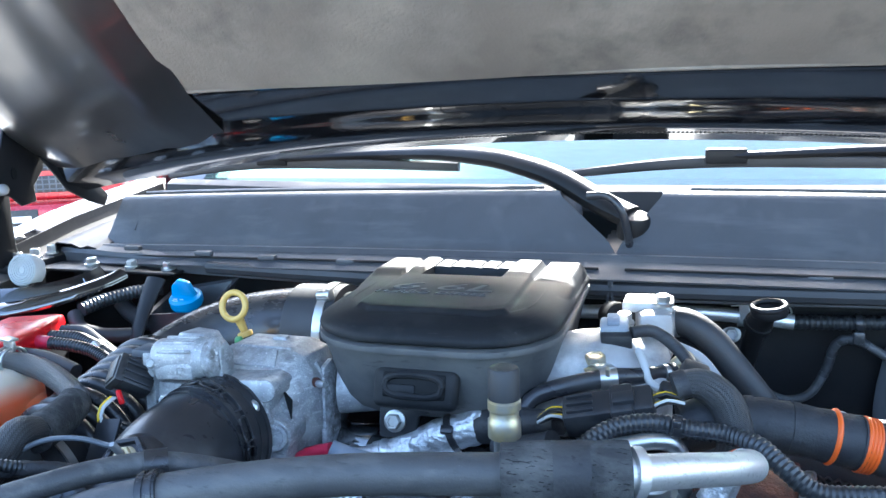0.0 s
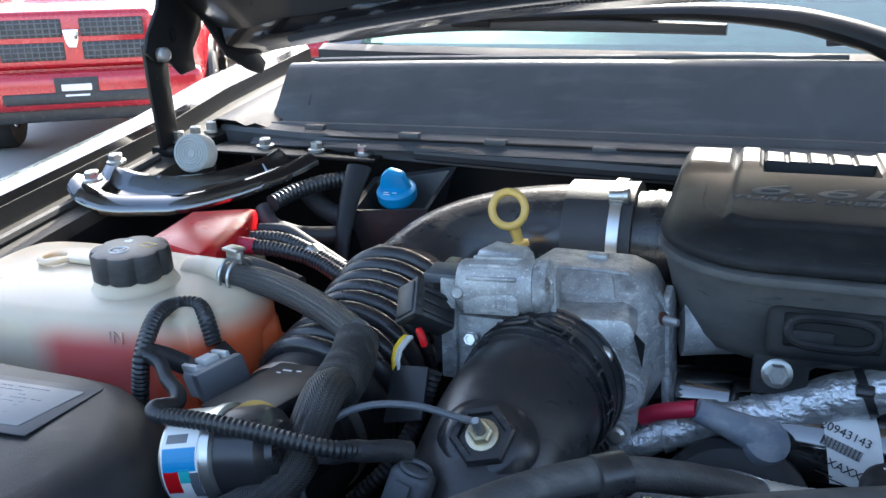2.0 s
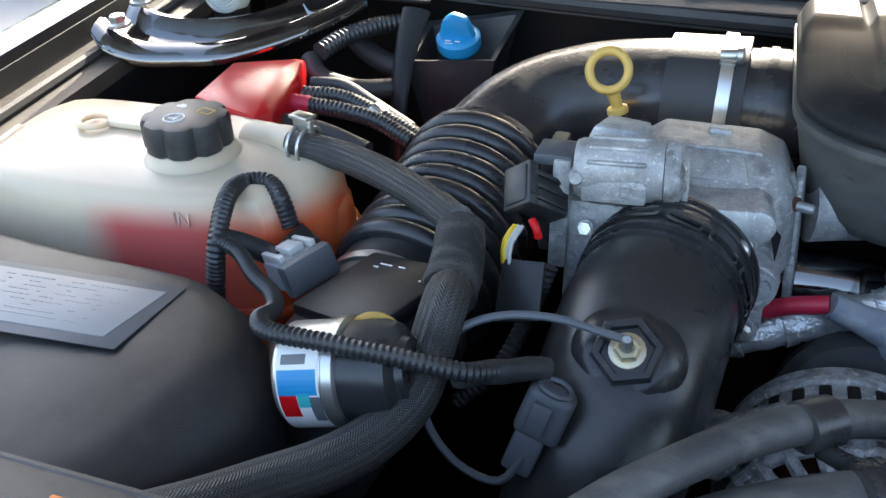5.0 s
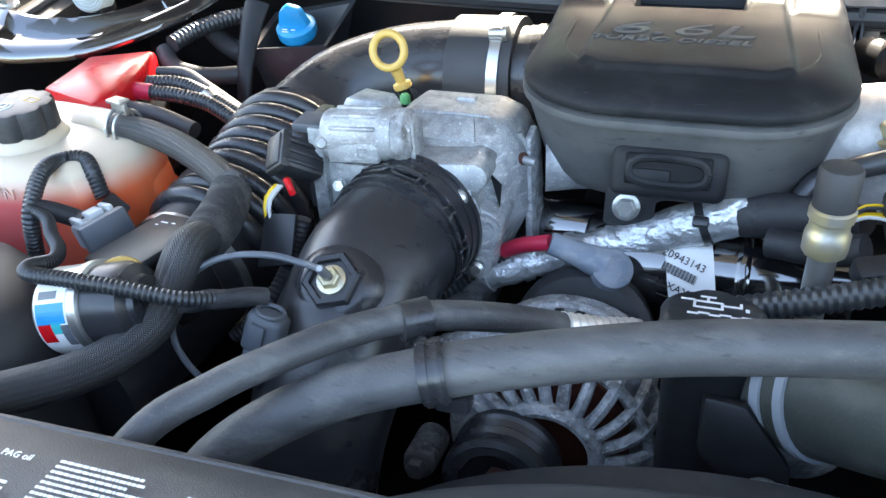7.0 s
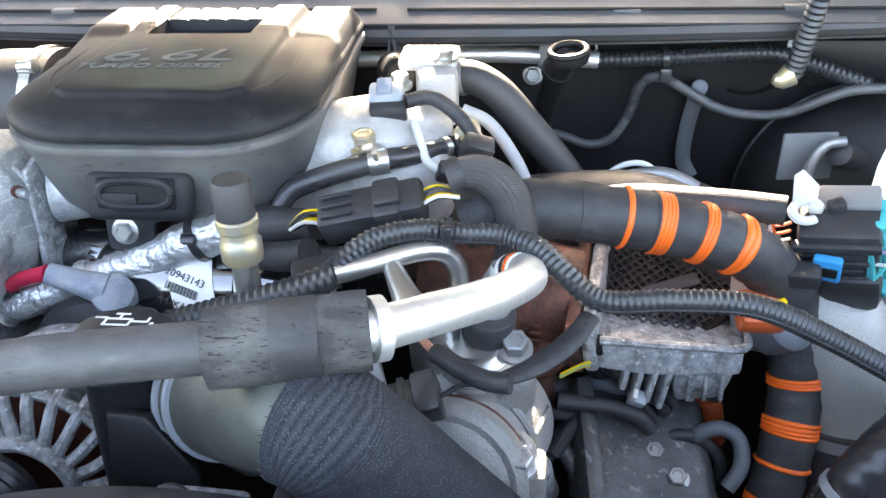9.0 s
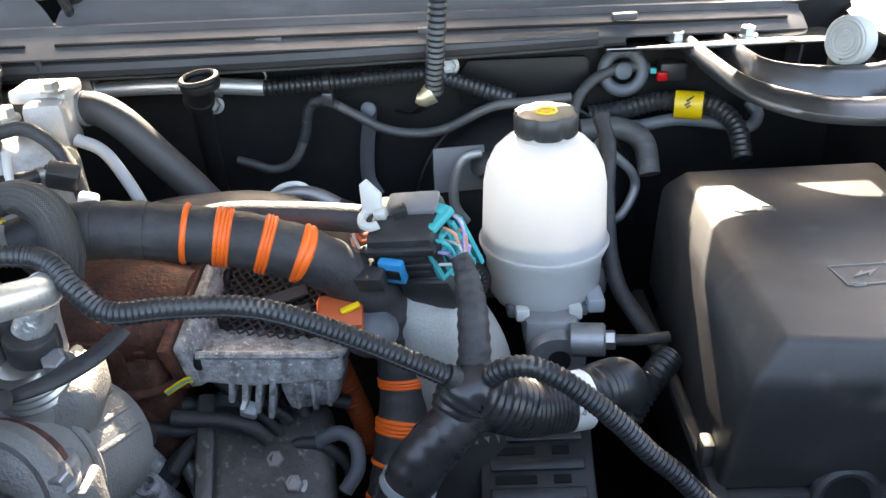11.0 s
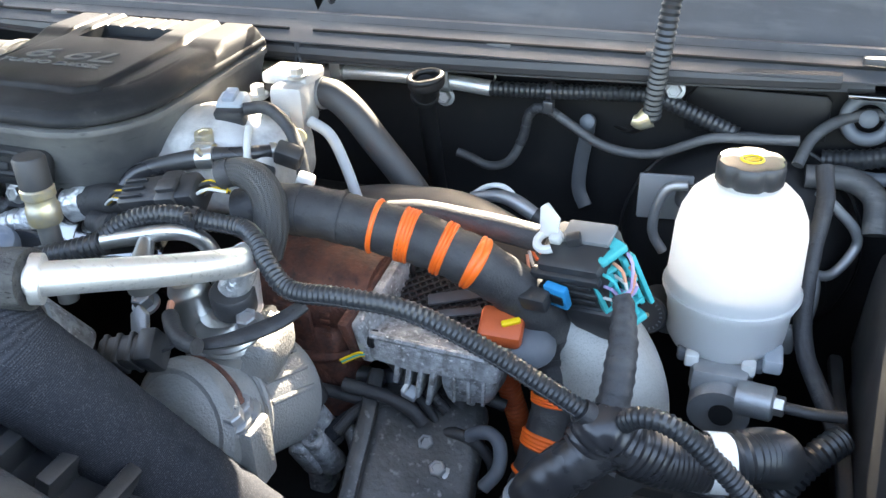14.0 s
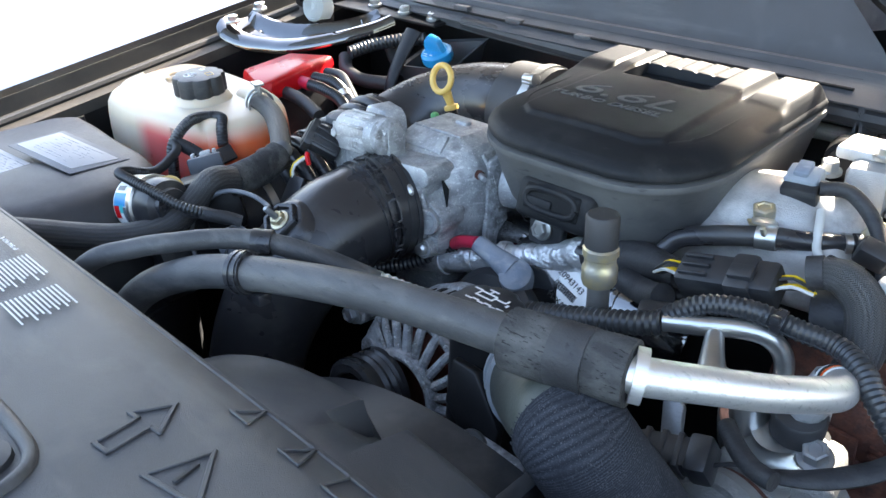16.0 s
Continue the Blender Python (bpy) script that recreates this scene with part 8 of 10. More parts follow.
for at_, widths in (((0.2205, 0.688, 1.203), (3,)), ((0.247, 0.691, 1.196), (4, 3, 4)), ((0.276, 0.694, 1.187), (3, 4)), ((0.302, 0.697, 1.175), (3, 3)),
                    ((0.370, 0.712, 1.045), (4, 5)), ((0.367, 0.692, 1.012), (4, 4, 4)), ((0.362, 0.680, 0.985), (3,)), ((0.356, 0.667, 0.955), (4, 3))):
    i = nearest(at_) - sum(widths) // 2
    for w in [3] * round(sum(widths) * 0.36):
        part("orange_band", tube(oline[i:i + w + 2], [0.0212, 0.0225, 0.0229, 0.0225, 0.0212], 28, 0.001, wrinkle=0.05), ORANGE, oh)
        i += w
for a in (0.10, 0.17, 0.27, 0.60, 0.64):
    part("tape_edge", tube(stretch(opath, a, a + 0.012, 0.001), 0.0219, 26, 0.003, wrinkle=0.03), TAPE, oh)

# ---- long convoluted loom ----
lpath = [(0.030, 0.600, 1.204), (0.044, 0.606, 1.216), (0.060, 0.614, 1.223), (0.085, 0.622, 1.225), (0.112, 0.628, 1.220), (0.139, 0.631, 1.217), (0.160, 0.618, 1.216), (0.178, 0.602, 1.207), (0.200, 0.592, 1.196), (0.242, 0.590, 1.199), (0.29, 0.596, 1.193), (0.338, 0.608, 1.165), (0.387, 0.614, 1.134), (0.420, 0.620, 1.110)]
cvl = thing("convoluted_loom", (0.2, 0.61, 1.11), "long black convoluted wiring loom over the turbocharger", "wiring loom", "looms over the turbocharger")
part("conduit", tube(lpath, 0.0078, 16, rib=(0.0042, 0.0011)), LOOM, cvl)
part("tie", tube([(0.099, 0.6255, 1.2225), (0.105, 0.6265, 1.2215)], 0.0092, 16), SHINY_RUBBER, cvl)
part("tie_lock", moved(box((0.007, 0.006, 0.006), 0.0015), Matrix.Translation((0.103, 0.617, 1.228))), SHINY_RUBBER, cvl)
part("tape_end", tube(stretch(lpath, 0.965, 1.0, 0.002), 0.0092, 16, wrinkle=0.05), TAPE, cvl)
part("slit", tube([(p.x, p.y - 0.0072, p.z - 0.002) for p in stretch(lpath, 0.05, 0.95, 0.01)], 0.0006, 6, 0.02), RUBBER, cvl)

# ---- Y harness ----
yh = thing("branched_harness", (0.43, 0.63, 1.02), "black taped wiring harness with three branches", "wiring harness")
part("junction", tube([(0.412, 0.618, 1.085), (0.424, 0.624, 1.102), (0.438, 0.628, 1.092), (0.462, 0.637, 1.075)], [0.019, 0.023, 0.024, 0.0225], 22, rib=(0.006, 0.0012), wrinkle=0.12), SHINY_RUBBER, yh)
part("right_branch", tube([(0.436, 0.628, 1.093), (0.460, 0.636, 1.075), (0.485, 0.648, 1.067), (0.506, 0.656, 1.063)], 0.0225, 24, rib=(0.0042, 0.0008)), SHINY_RUBBER, yh)
part("conduit", tube([(0.504, 0.655, 1.0635), (0.524, 0.666, 1.066), (0.542, 0.685, 1.056), (0.553, 0.71, 1.03), (0.556, 0.73, 0.99)], 0.0205, 24, rib=(0.0045, 0.0018)), LOOM, yh)
part("down_branch", tube([(0.432, 0.626, 1.094), (0.405, 0.613, 1.072), (0.384, 0.602, 1.050), (0.368, 0.597, 1.015), (0.36, 0.595, 0.96)], 0.0200, 22, rib=(0.012, 0.0006), wrinkle=0.06), SHINY_RUBBER, yh)
part("band", tube([(0.3785, 0.600, 1.040), (0.3755, 0.5995, 1.034)], 0.0212, 24), GREY_PLASTIC, yh)
part("up_branch", tube([(0.424, 0.626, 1.101), (0.428, 0.636, 1.121), (0.428, 0.656, 1.144), (0.424, 0.68, 1.166), (0.42, 0.688, 1.174)], [0.013, 0.0125, 0.012, 0.0105, 0.008], 18, rib=(0.009, 0.0010), wrinkle=0.06), TAPE, yh)
part("label", tube([(0.496, 0.652, 1.065), (0.511, 0.6575, 1.063)], 0.0229, 24, 0.004), WHITE_LABEL, yh, "white bar code label")
part("barcode", bars([(-0.008 + 0.0012 * i, 0, 0.0006, 0.012) for i in range(14)], axes((0.505, 0.637, 1.0765), (0, -0.75, 0.62), (0.3, 0.60, 0.75)), 0.0004), PRINT_BLACK, yh)
solid("convoluted_loom", tube([(0.436, 0.624, 1.108), (0.440, 0.615, 1.120), (0.449, 0.610, 1.130), (0.465, 0.606, 1.133), (0.483, 0.604, 1.125), (0.502, 0.602, 1.110), (0.525, 0.600, 1.088), (0.548, 0.597, 1.062), (0.568, 0.594, 1.044), (0.589, 0.590, 1.021), (0.63, 0.58, 0.985)], 0.0080, 16, rib=(0.0042, 0.0011)), LOOM, "black convoluted loom arching over the harness", "wiring loom", "looms over the turbocharger")
solid("convoluted_loom", tube([(0.552, 0.705, 0.99), (0.566, 0.712, 1.014), (0.582, 0.726, 1.030), (0.600, 0.745, 1.036)], 0.0125, 18, rib=(0.0055, 0.0018)), LOOM, "thick black convoluted loom beside the fuse box", "wiring loom", "looms over the turbocharger")

# ---- connector block ----
kb = thing("connector_block", (0.385, 0.72, 1.14), "black connector block with teal lock, blue clip and grey lever", "connector block")
bx = axes((0.382, 0.738, 1.166), (-0.25, -0.35, 0.90), (1, -0.30, 0.17))
part("body", moved(box((0.056, 0.050, 0.058), 0.006), bx @ Matrix.Translation((0.002, 0, -0.004))), BLACK_PLASTIC, kb)
part("lower_body", moved(box((0.046, 0.040, 0.040), 0.008), bx @ Matrix.Translation((0.010, -0.012, -0.040))), BLACK_PLASTIC, kb)
part("rail", moved(box((0.060, 0.008, 0.008), 0.002), bx @ Matrix.Translation((0, -0.025, 0.014))), BLACK_PLASTIC, kb)
part("rear_lid", moved(box((0.042, 0.022, 0.006), 0.003), bx @ Matrix.Translation((0.008, 0.012, 0.026))), PRINT_GREY, kb, "worn grey metal lid")
part("hinge_block", moved(box((0.012, 0.010, 0.009), 0.002), bx @ Matrix.Translation((0.000, 0.002, 0.029)) @ Matrix.Rotation(0.4, 4, 'Z')), BLACK_PLASTIC, kb)
for k in range(4):
    part("body_rib", moved(box((0.050 - 0.008 * (k % 2), 0.003, 0.004), 0.001), bx @ Matrix.Translation((-0.002, -0.0258, -0.022 + 0.009 * k))), BLACK_PLASTIC, kb)
lev = part("lever", moved(torus(0.0095, 0.0036, Matrix.Identity(4), 24, 8, 0.3, 5.4), bx @ Matrix.Translation((-0.020, -0.004, 0.030))), PALE, kb, "pale grey lever")
part("lever_fin", moved(prism([(-0.008, -0.010), (0.008, -0.008), (0.010, 0.006), (-0.001, 0.018), (-0.007, 0.014)], 0.004, 0.001), bx @ Matrix.Translation((-0.022, 0.008, 0.036)) @ Matrix.Rotation(radians(55), 4, 'X')), PALE, lev)
part("lever_pin", moved(box((0.010, 0.007, 0.008), 0.002), bx @ Matrix.Translation((-0.014, -0.002, 0.031))), PALE, lev)
# terminal face, turned towards the front
tf = bx @ Matrix.Translation((0.030, -0.006, -0.008)) @ Matrix.Rotation(-0.55, 4, 'Z') @ Matrix.Rotation(-0.12, 4, 'Y')
tl = part("teal_lock", moved(box((0.008, 0.036, 0.007), 0.002), tf @ Matrix.Translation((0.002, 0.0, 0.028))), TEAL, kb, "teal terminal lock")
part("terminal_face", moved(box((0.008, 0.040, 0.064), 0.001, 1), tf @ Matrix.Translation((-0.003, 0, -0.004))), DARK_VOID, tl, "dark terminal face")
for k in range(6):
    part("teal_rib", moved(box((0.010, 0.0042, 0.050 + 0.004 * (k % 2)), 0.001), tf @ Matrix.Translation((0.002, -0.0185 + 0.0074 * k, -0.004 - 0.004 * (k % 2)))), TEAL, tl)
for k in range(6):
    part("teal_rung", moved(box((0.009, 0.014 + 0.006 * (k % 3), 0.0032), 0.001), tf @ Matrix.Translation((0.0035, -0.010 + 0.0045 * ((3 * k) % 5), -0.034 + 0.0105 * k))), TEAL, tl)
part("teal_bridge", moved(box((0.013, 0.010, 0.004), 0.0015), bx @ Matrix.Translation((0.030, 0.008, 0.022)) @ Matrix.Rotation(-0.4, 4, 'Z')), TEAL, tl)
part("teal_bridge", moved(box((0.012, 0.006, 0.005), 0.0015), bx @ Matrix.Translation((0.026, -0.010, 0.022)) @ Matrix.Rotation(-0.4, 4, 'Z')), TEAL, tl)
part("teal_foot", moved(box((0.014, 0.022, 0.007), 0.002), tf @ Matrix.Translation((0.004, -0.002, -0.038))), TEAL, tl)
part("blue_clip", moved(box((0.020, 0.008, 0.022), 0.002), axes((0.369, 0.706, 1.154), (-0.15, -0.30, 0.95), (1, -0.25, -0.35))), BLUE, kb, "bright blue clip")
part("clip_window", moved(box((0.011, 0.002, 0.009), 0.0005, 1), axes((0.3695, 0.7015, 1.1525), (-0.15, -0.30, 0.95), (1, -0.25, -0.35))), DARK_VOID, kb)
part("plug", moved(box((0.024, 0.016, 0.015), 0.003), axes((0.352, 0.702, 1.150), (-0.15, -0.30, 0.95), (1, -0.35, 0.45))), BLACK_PLASTIC, kb)
LILAC = material("lilac_wire", (0.42, 0.33, 0.55), 0.45, bump=0.0)
SALMON = material("salmon_wire", (0.62, 0.28, 0.18), 0.45, bump=0.0)
for k in range(11):
    mt = (LILAC, SALMON, LILAC, TEAL, SALMON, PALE, LILAC, SALMON, TEAL, LILAC, PALE)[k]
    a = tf @ Vector((0.004, 0.016 - 0.0033 * k, 0.022 - 0.011 * (k % 4)))
    b = tf @ Vector((0.017 + 0.002 * (k % 3), 0.012 - 0.0026 * k, 0.022 - 0.009 * (k % 4)))
    c = tf @ Vector((0.019, 0.002 - 0.0012 * k, 0.004 - 0.003 * (k % 3)))
    d = Vector((0.419 + 0.001 * (k % 3), 0.690, 1.172))
    solid("block_wire", tube([a, b, c, d], 0.0014, 6), mt, "thin coloured wire at the connector block", "wire", "wires at the connector block")
for k in range(4):
    a = bx @ Vector((-0.031, -0.018 + 0.008 * k, 0.004))
    b = bx @ Vector((-0.042, -0.016 + 0.007 * k, 0.000))
    c = bx @ Vector((-0.046, -0.006 + 0.004 * k, 0.010))
    solid("block_wire", tube([a, b, c], 0.0014, 6), (SALMON, PALE, ORANGE_DULL, SALMON)[k], "thin coloured wire at the connector block", "wire", "wires at the connector block")
solid("feed_harness", tube([(0.345, 0.745, 1.180), (0.315, 0.752, 1.180), (0.28, 0.757, 1.180), (0.235, 0.765, 1.178), (0.20, 0.77, 1.17)], 0.0115, 18), TAPE, "black taped harness behind the orange banded one", "wiring harness")

# ---- brake reservoir and master cylinder ----
br = thing("brake_reservoir", (0.50, 0.835, 1.06), "milky white brake fluid reservoir on its master cylinder", "brake reservoir")
rc_ = Matrix.Translation((0.4985, 0.832, 0.0))
part("reservoir", moved(lathe([(0.036, 1.052), (0.046, 1.055), (0.051, 1.064), (0.0525, 1.075), (0.0535, 1.098), (0.0565, 1.104), (0.0578, 1.110), (0.0578, 1.114), (0.0565, 1.118), (0.0555, 1.140), (0.0545, 1.168), (0.0515, 1.184), (0.045, 1.198), (0.036, 1.207), (0.026, 1.211)], 48), rc_), BRAKE_MILK, br)
part("fluid", moved(lathe([(0.030, 1.057), (0.045, 1.060), (0.0505, 1.078), (0.0515, 1.105), (0.0530, 1.128), (0.048, 1.1285), (0.01, 1.1286)], 40), rc_), FADED_LABEL, br, "brake fluid inside")
part("seam", moved(lathe([(0.0575, 1.1105), (0.0595, 1.1115), (0.0595, 1.1135), (0.0575, 1.1145)], 48, close=False), rc_), BRAKE_MILK, br)
part("neck", moved(lathe([(0.026, 1.208), (0.025, 1.216)], 30), rc_), BRAKE_MILK, br)
kcap = part("cap", moved(lathe([(0.0265, 1.214), (0.028, 1.216), (0.028, 1.230), (0.026, 1.233), (0.020, 1.234)], 60, lobes=6, lobe_depth=0.09), rc_), BLACK_PLASTIC, br, "black cap marked DOT 3")
part("cap_print", joined(torus(0.0085, 0.0013, rc_ @ Matrix.Translation((0, -0.003, 1.2343)), 24, 6), bars([(0, -0.003, 0.012, 0.0015), (0, 0.000, 0.012, 0.0012), (0, -0.006, 0.010, 0.0012)], rc_ @ Matrix.Translation((0, 0, 1.2345)))), YELLOW_TAPE, kcap)
part("lettering", lettering("DOT 3", 0.0075, rc_ @ Matrix.Translation((0.0, 0.013, 1.2345)), 0.0002), PRINT_WHITE, kcap)
part("foot", moved(box((0.074, 0.05, 0.012), 0.004), Matrix.Translation((0.4985, 0.81, 1.060))), MID_GREY, br)
for x in (0.475, 0.522):
    part("foot_clip", moved(box((0.012, 0.012, 0.012), 0.002), Matrix.Translation((x, 0.783, 1.062))), PALE, br)
mcy = thing("master_cylinder", (0.50, 0.80, 0.98), "satin grey cast brake master cylinder", "master cylinder")
part("body", tube([(0.503, 0.755, 1.028), (0.503, 0.80, 1.034), (0.502, 0.90, 1.045), (0.50, 1.0, 1.055)], 0.026, 26, 0.01), DULL_STEEL, mcy)
part("top", moved(box((0.05, 0.07, 0.03), 0.008), Matrix.Translation((0.5, 0.80, 1.048))), DULL_STEEL, mcy)
part("port", moved(lathe([(0.015, 0), (0.015, 0.028), (0.013, 0.030)], 22), axes((0.516, 0.762, 1.046), (1, -0.15, 0.05))), DULL_STEEL, mcy)
part("port_bolt", bolt_shape((0.544, 0.757, 1.048), (1, -0.15, 0.05), 0.0095, False, 0.010), STEEL, mcy)
part("end_hole", moved(lathe([(0.010, 0), (0.010, 0.002)], 20), axes((0.505, 0.7535, 1.030), (0, -1, 0.15))), DARK_VOID, mcy)
part("flange", block((0.44, 0.835, 1.045), (0.56, 0.845, 1.075), 0.004), DULL_STEEL, mcy)
solid("brake_line", tube([(0.548, 0.755, 1.049), (0.575, 0.752, 1.05), (0.60, 0.755, 1.05)], 0.005, 12), RUBBER, "black rubber brake line stub", "brake line")
bb = thing("brake_booster", (0.50, 0.985, 1.055), "black round brake booster behind the reservoir", "brake booster")
bbm = axes((0.50, 0.985, 1.055), (0, -1, 0.1), (1, 0, 0))
part("shell", moved(lathe([(0.02, 0.03), (0.08, 0.02), (0.115, -0.01), (0.125, -0.04), (0.12, -0.09), (0.08, -0.11)], 44), bbm), SATIN_BLACK, bb)
part("rolled_rim", torus(0.1245, 0.004, bbm @ Matrix.Translation((0, 0, -0.045)), 48, 8), SATIN_BLACK, bb)
part("mounting_plate", moved(box((0.054, 0.005, 0.050), 0.006), Matrix.Translation((0.424, 0.958, 1.130)) @ Matrix.Rotation(0.12, 4, 'Z')), PRINT_GREY, bb, "dull grey mounting plate")
part("valve", moved(lathe([(0.012, -0.03), (0.014, 0.0), (0.012, 0.012), (0.006, 0.014)], 20), axes((0.452, 0.940, 1.140), (-0.6, -0.6, 0.4))), RUBBER, bb)
gu = thing("dark_canister", (0.447, 0.80, 1.05), "black canister with a ringed gauge face", "canister")
gm = axes((0.431, 0.815, 1.079), (-0.1, -1, 0.35), (1, 0, 0)) @ Matrix.Scale(0.88, 4)
part("body", moved(lathe([(0.018, -0.07), (0.020, -0.06), (0.020, 0.0), (0.0205, 0.004), (0.0185, 0.007), (0.017, 0.006)], 28), gm), BLACK_PLASTIC, gu)
part("face_dot", moved(lathe([(0.0028, 0.006), (0.002, 0.008)], 14), gm), YELLOW_ZINC, gu)
for k in range(20):
    a = 2 * math.pi * k / 20
    part("tick", moved(box((0.0012, 0.003, 0.0006), 0), gm @ Matrix.Rotation(a, 4, 'Z') @ Matrix.Translation((0, 0.0145, 0.0066))), MID_GREY, gu)

# ---- fuse box ----
fb = thing("fuse_box", (0.74, 0.71, 0.95), "large dusty black plastic fuse box with a moulded truck symbol", "fuse box")


def fz(points):
    return [Vector(p) for p in points]


L0 = fz([(0.607, 0.616, 1.004), (0.842, 0.616, 1.004), (0.842, 0.910, 1.014), (0.618, 0.910, 1.014)])
L1 = fz([(0.608, 0.608, 1.050), (0.842, 0.606, 1.050), (0.842, 0.914, 1.054), (0.620, 0.914, 1.054)])
L2 = fz([(0.610, 0.600, 1.098), (0.842, 0.592, 1.100), (0.842, 0.914, 1.102), (0.622, 0.914, 1.100)])
L3 = fz([(0.613, 0.597, 1.119), (0.836, 0.585, 1.120), (0.842, 0.912, 1.126), (0.624, 0.912, 1.124)])
L4 = fz([(0.632, 0.608, 1.1470), (0.812, 0.590, 1.1470), (0.824, 0.898, 1.1470), (0.640, 0.892, 1.1470)])


def quad_loft(ls):
    bm = loft([[tuple(p) for p in l] for l in ls])
    bmesh.ops.bevel(bm, geom=bm.edges, offset=0.006, segments=3, profile=0.5, affect='EDGES')
    return bm


part("lid", quad_loft([L0, L1, L2, L3, L4]), AIRBOX_PLASTIC, fb)
part("base", block((0.622, 0.612, 0.88), (0.842, 0.89, 0.998), 0.006), BLACK_PLASTIC, fb)
part("lower_flange", block((0.602, 0.609, 0.994), (0.845, 0.626, 1.005), 0.003), AIRBOX_PLASTIC, fb)
part("side_flange", block((0.600, 0.60, 0.996), (0.613, 0.905, 1.010), 0.004), AIRBOX_PLASTIC, fb)
part("side_latch", block((0.599, 0.635, 1.010), (0.609, 0.652, 1.032), 0.003), AIRBOX_PLASTIC, fb)
sm = axes((0.721, 0.687, 1.1475), (0, 0, 1), (1, 0.03, 0))
part("truck_symbol", outline([(-0.020, -0.015), (0.020, -0.013), (0.0225, 0.014), (-0.0225, 0.013)], 0.0012, sm, 0.0012), PRINT_GREY, fb, "moulded truck outline")
for x in (-0.012, 0.014):
    part("symbol_wheel", outline([(-0.005, 0.0), (0.005, 0.0), (0.004, -0.004), (-0.004, -0.004)], 0.0011, sm @ Matrix.Translation((x, -0.0125, 0)), 0.0012), PRINT_GREY, fb)
part("symbol_bolt", moved(prism([(-0.010, -0.004), (0.002, 0.0005), (0.0, -0.004), (0.010, 0.005), (-0.002, 0.001), (0.0, 0.005)], 0.0010, 0), sm @ Matrix.Scale(1.15, 4) @ Matrix.Translation((0, 0, -0.0003))), PRINT_GREY, fb)
part("small_arrow", moved(prism([(-0.010, 0), (-0.002, 0.006), (-0.002, 0.0025), (0.010, 0.0025), (0.010, -0.0025), (-0.002, -0.0025), (-0.002, -0.006)], 0.0008, 0), Matrix.Translation((0.668, 0.800, 1.1473))), COWL_DARK, fb)
part("small_book", outline([(-0.005, -0.004), (0.005, -0.004), (0.005, 0.004), (-0.005, 0.004)], 0.001, Matrix.Translation((0.689, 0.803, 1.1475)), 0.0008), COWL_DARK, fb)
nt = axes((0.700, 0.611, 1.001), (0, -1, 0.2), (1, 0, 0)) @ Matrix.Scale(1.08, 4)
part("cable_notch", torus(0.020, 0.005, nt, 20, 8, 0, math.pi), AIRBOX_PLASTIC, fb)
part("notch_dark", moved(lathe([(0.018, 0), (0.018, 0.003)], 24), nt), DARK_VOID, fb)
part("notch_plug", block((0.685, 0.588, 0.982), (0.73, 0.608, 1.000), 0.003), MID_GREY, fb)
solid("fuse_box_lead", tube([(0.622, 0.58, 0.965), (0.657, 0.577, 0.98), (0.687, 0.575, 0.998), (0.712, 0.575, 1.004)], 0.007, 12, rib=(0.004, 0.001)), LOOM, "black lead entering the fuse box", "cable")
solid("red_lead", tube([(0.692, 0.578, 1.006), (0.712, 0.576, 1.012), (0.727, 0.58, 1.01)], 0.003, 8), PINK_RED, "thin red lead at the fuse box", "cable")
vent = thing("slotted_cover", (0.48, 0.69, 0.85), "black plastic cover with rows of slots", "cover")
vm = axes((0.478, 0.672, 0.975), (0, -0.55, 0.83), (1, 0, 0))
part("plate", moved(box((0.095, 0.18, 0.012), 0.004), vm @ Matrix.Translation((0, -0.05, 0))), BLACK_PLASTIC, vent)
for k in range(7):
    part("slat", moved(box((0.078, 0.010, 0.006), 0.002), vm @ Matrix.Translation((0, 0.03 - 0.024 * k, 0.008))), BLACK_PLASTIC, vent)
    for x in (-0.018, 0.02):
        part("slot", moved(box((0.034 - 0.02 * (x > 0), 0.007, 0.002), 0.0005, 1), vm @ Matrix.Translation((x, 0.018 - 0.024 * k, 0.0065))), DARK_VOID, vent)

# ---- firewall lines ----
al_ = thing("heater_line", (0.15, 1.02, 1.22), "aluminium and black convoluted line along the firewall", "pipe")
part("tube", tube([(-0.10, 1.022, 1.205), (-0.008, 1.022, 1.207), (0.055, 1.022, 1.211), (0.117, 1.022, 1.212), (0.169, 1.022, 1.210), (0.219, 1.022, 1.206)], 0.0088, 16), POLISHED, al_, "aluminium tube")
part("loom", tube([(0.219, 1.022, 1.206), (0.287, 1.022, 1.2085), (0.364, 1.022, 1.213), (0.400, 1.018, 1.213), (0.432, 1.013, 1.204), (0.484, 1.0, 1.188)], 0.0088, 16, rib=(0.006, 0.0015)), LOOM, al_)
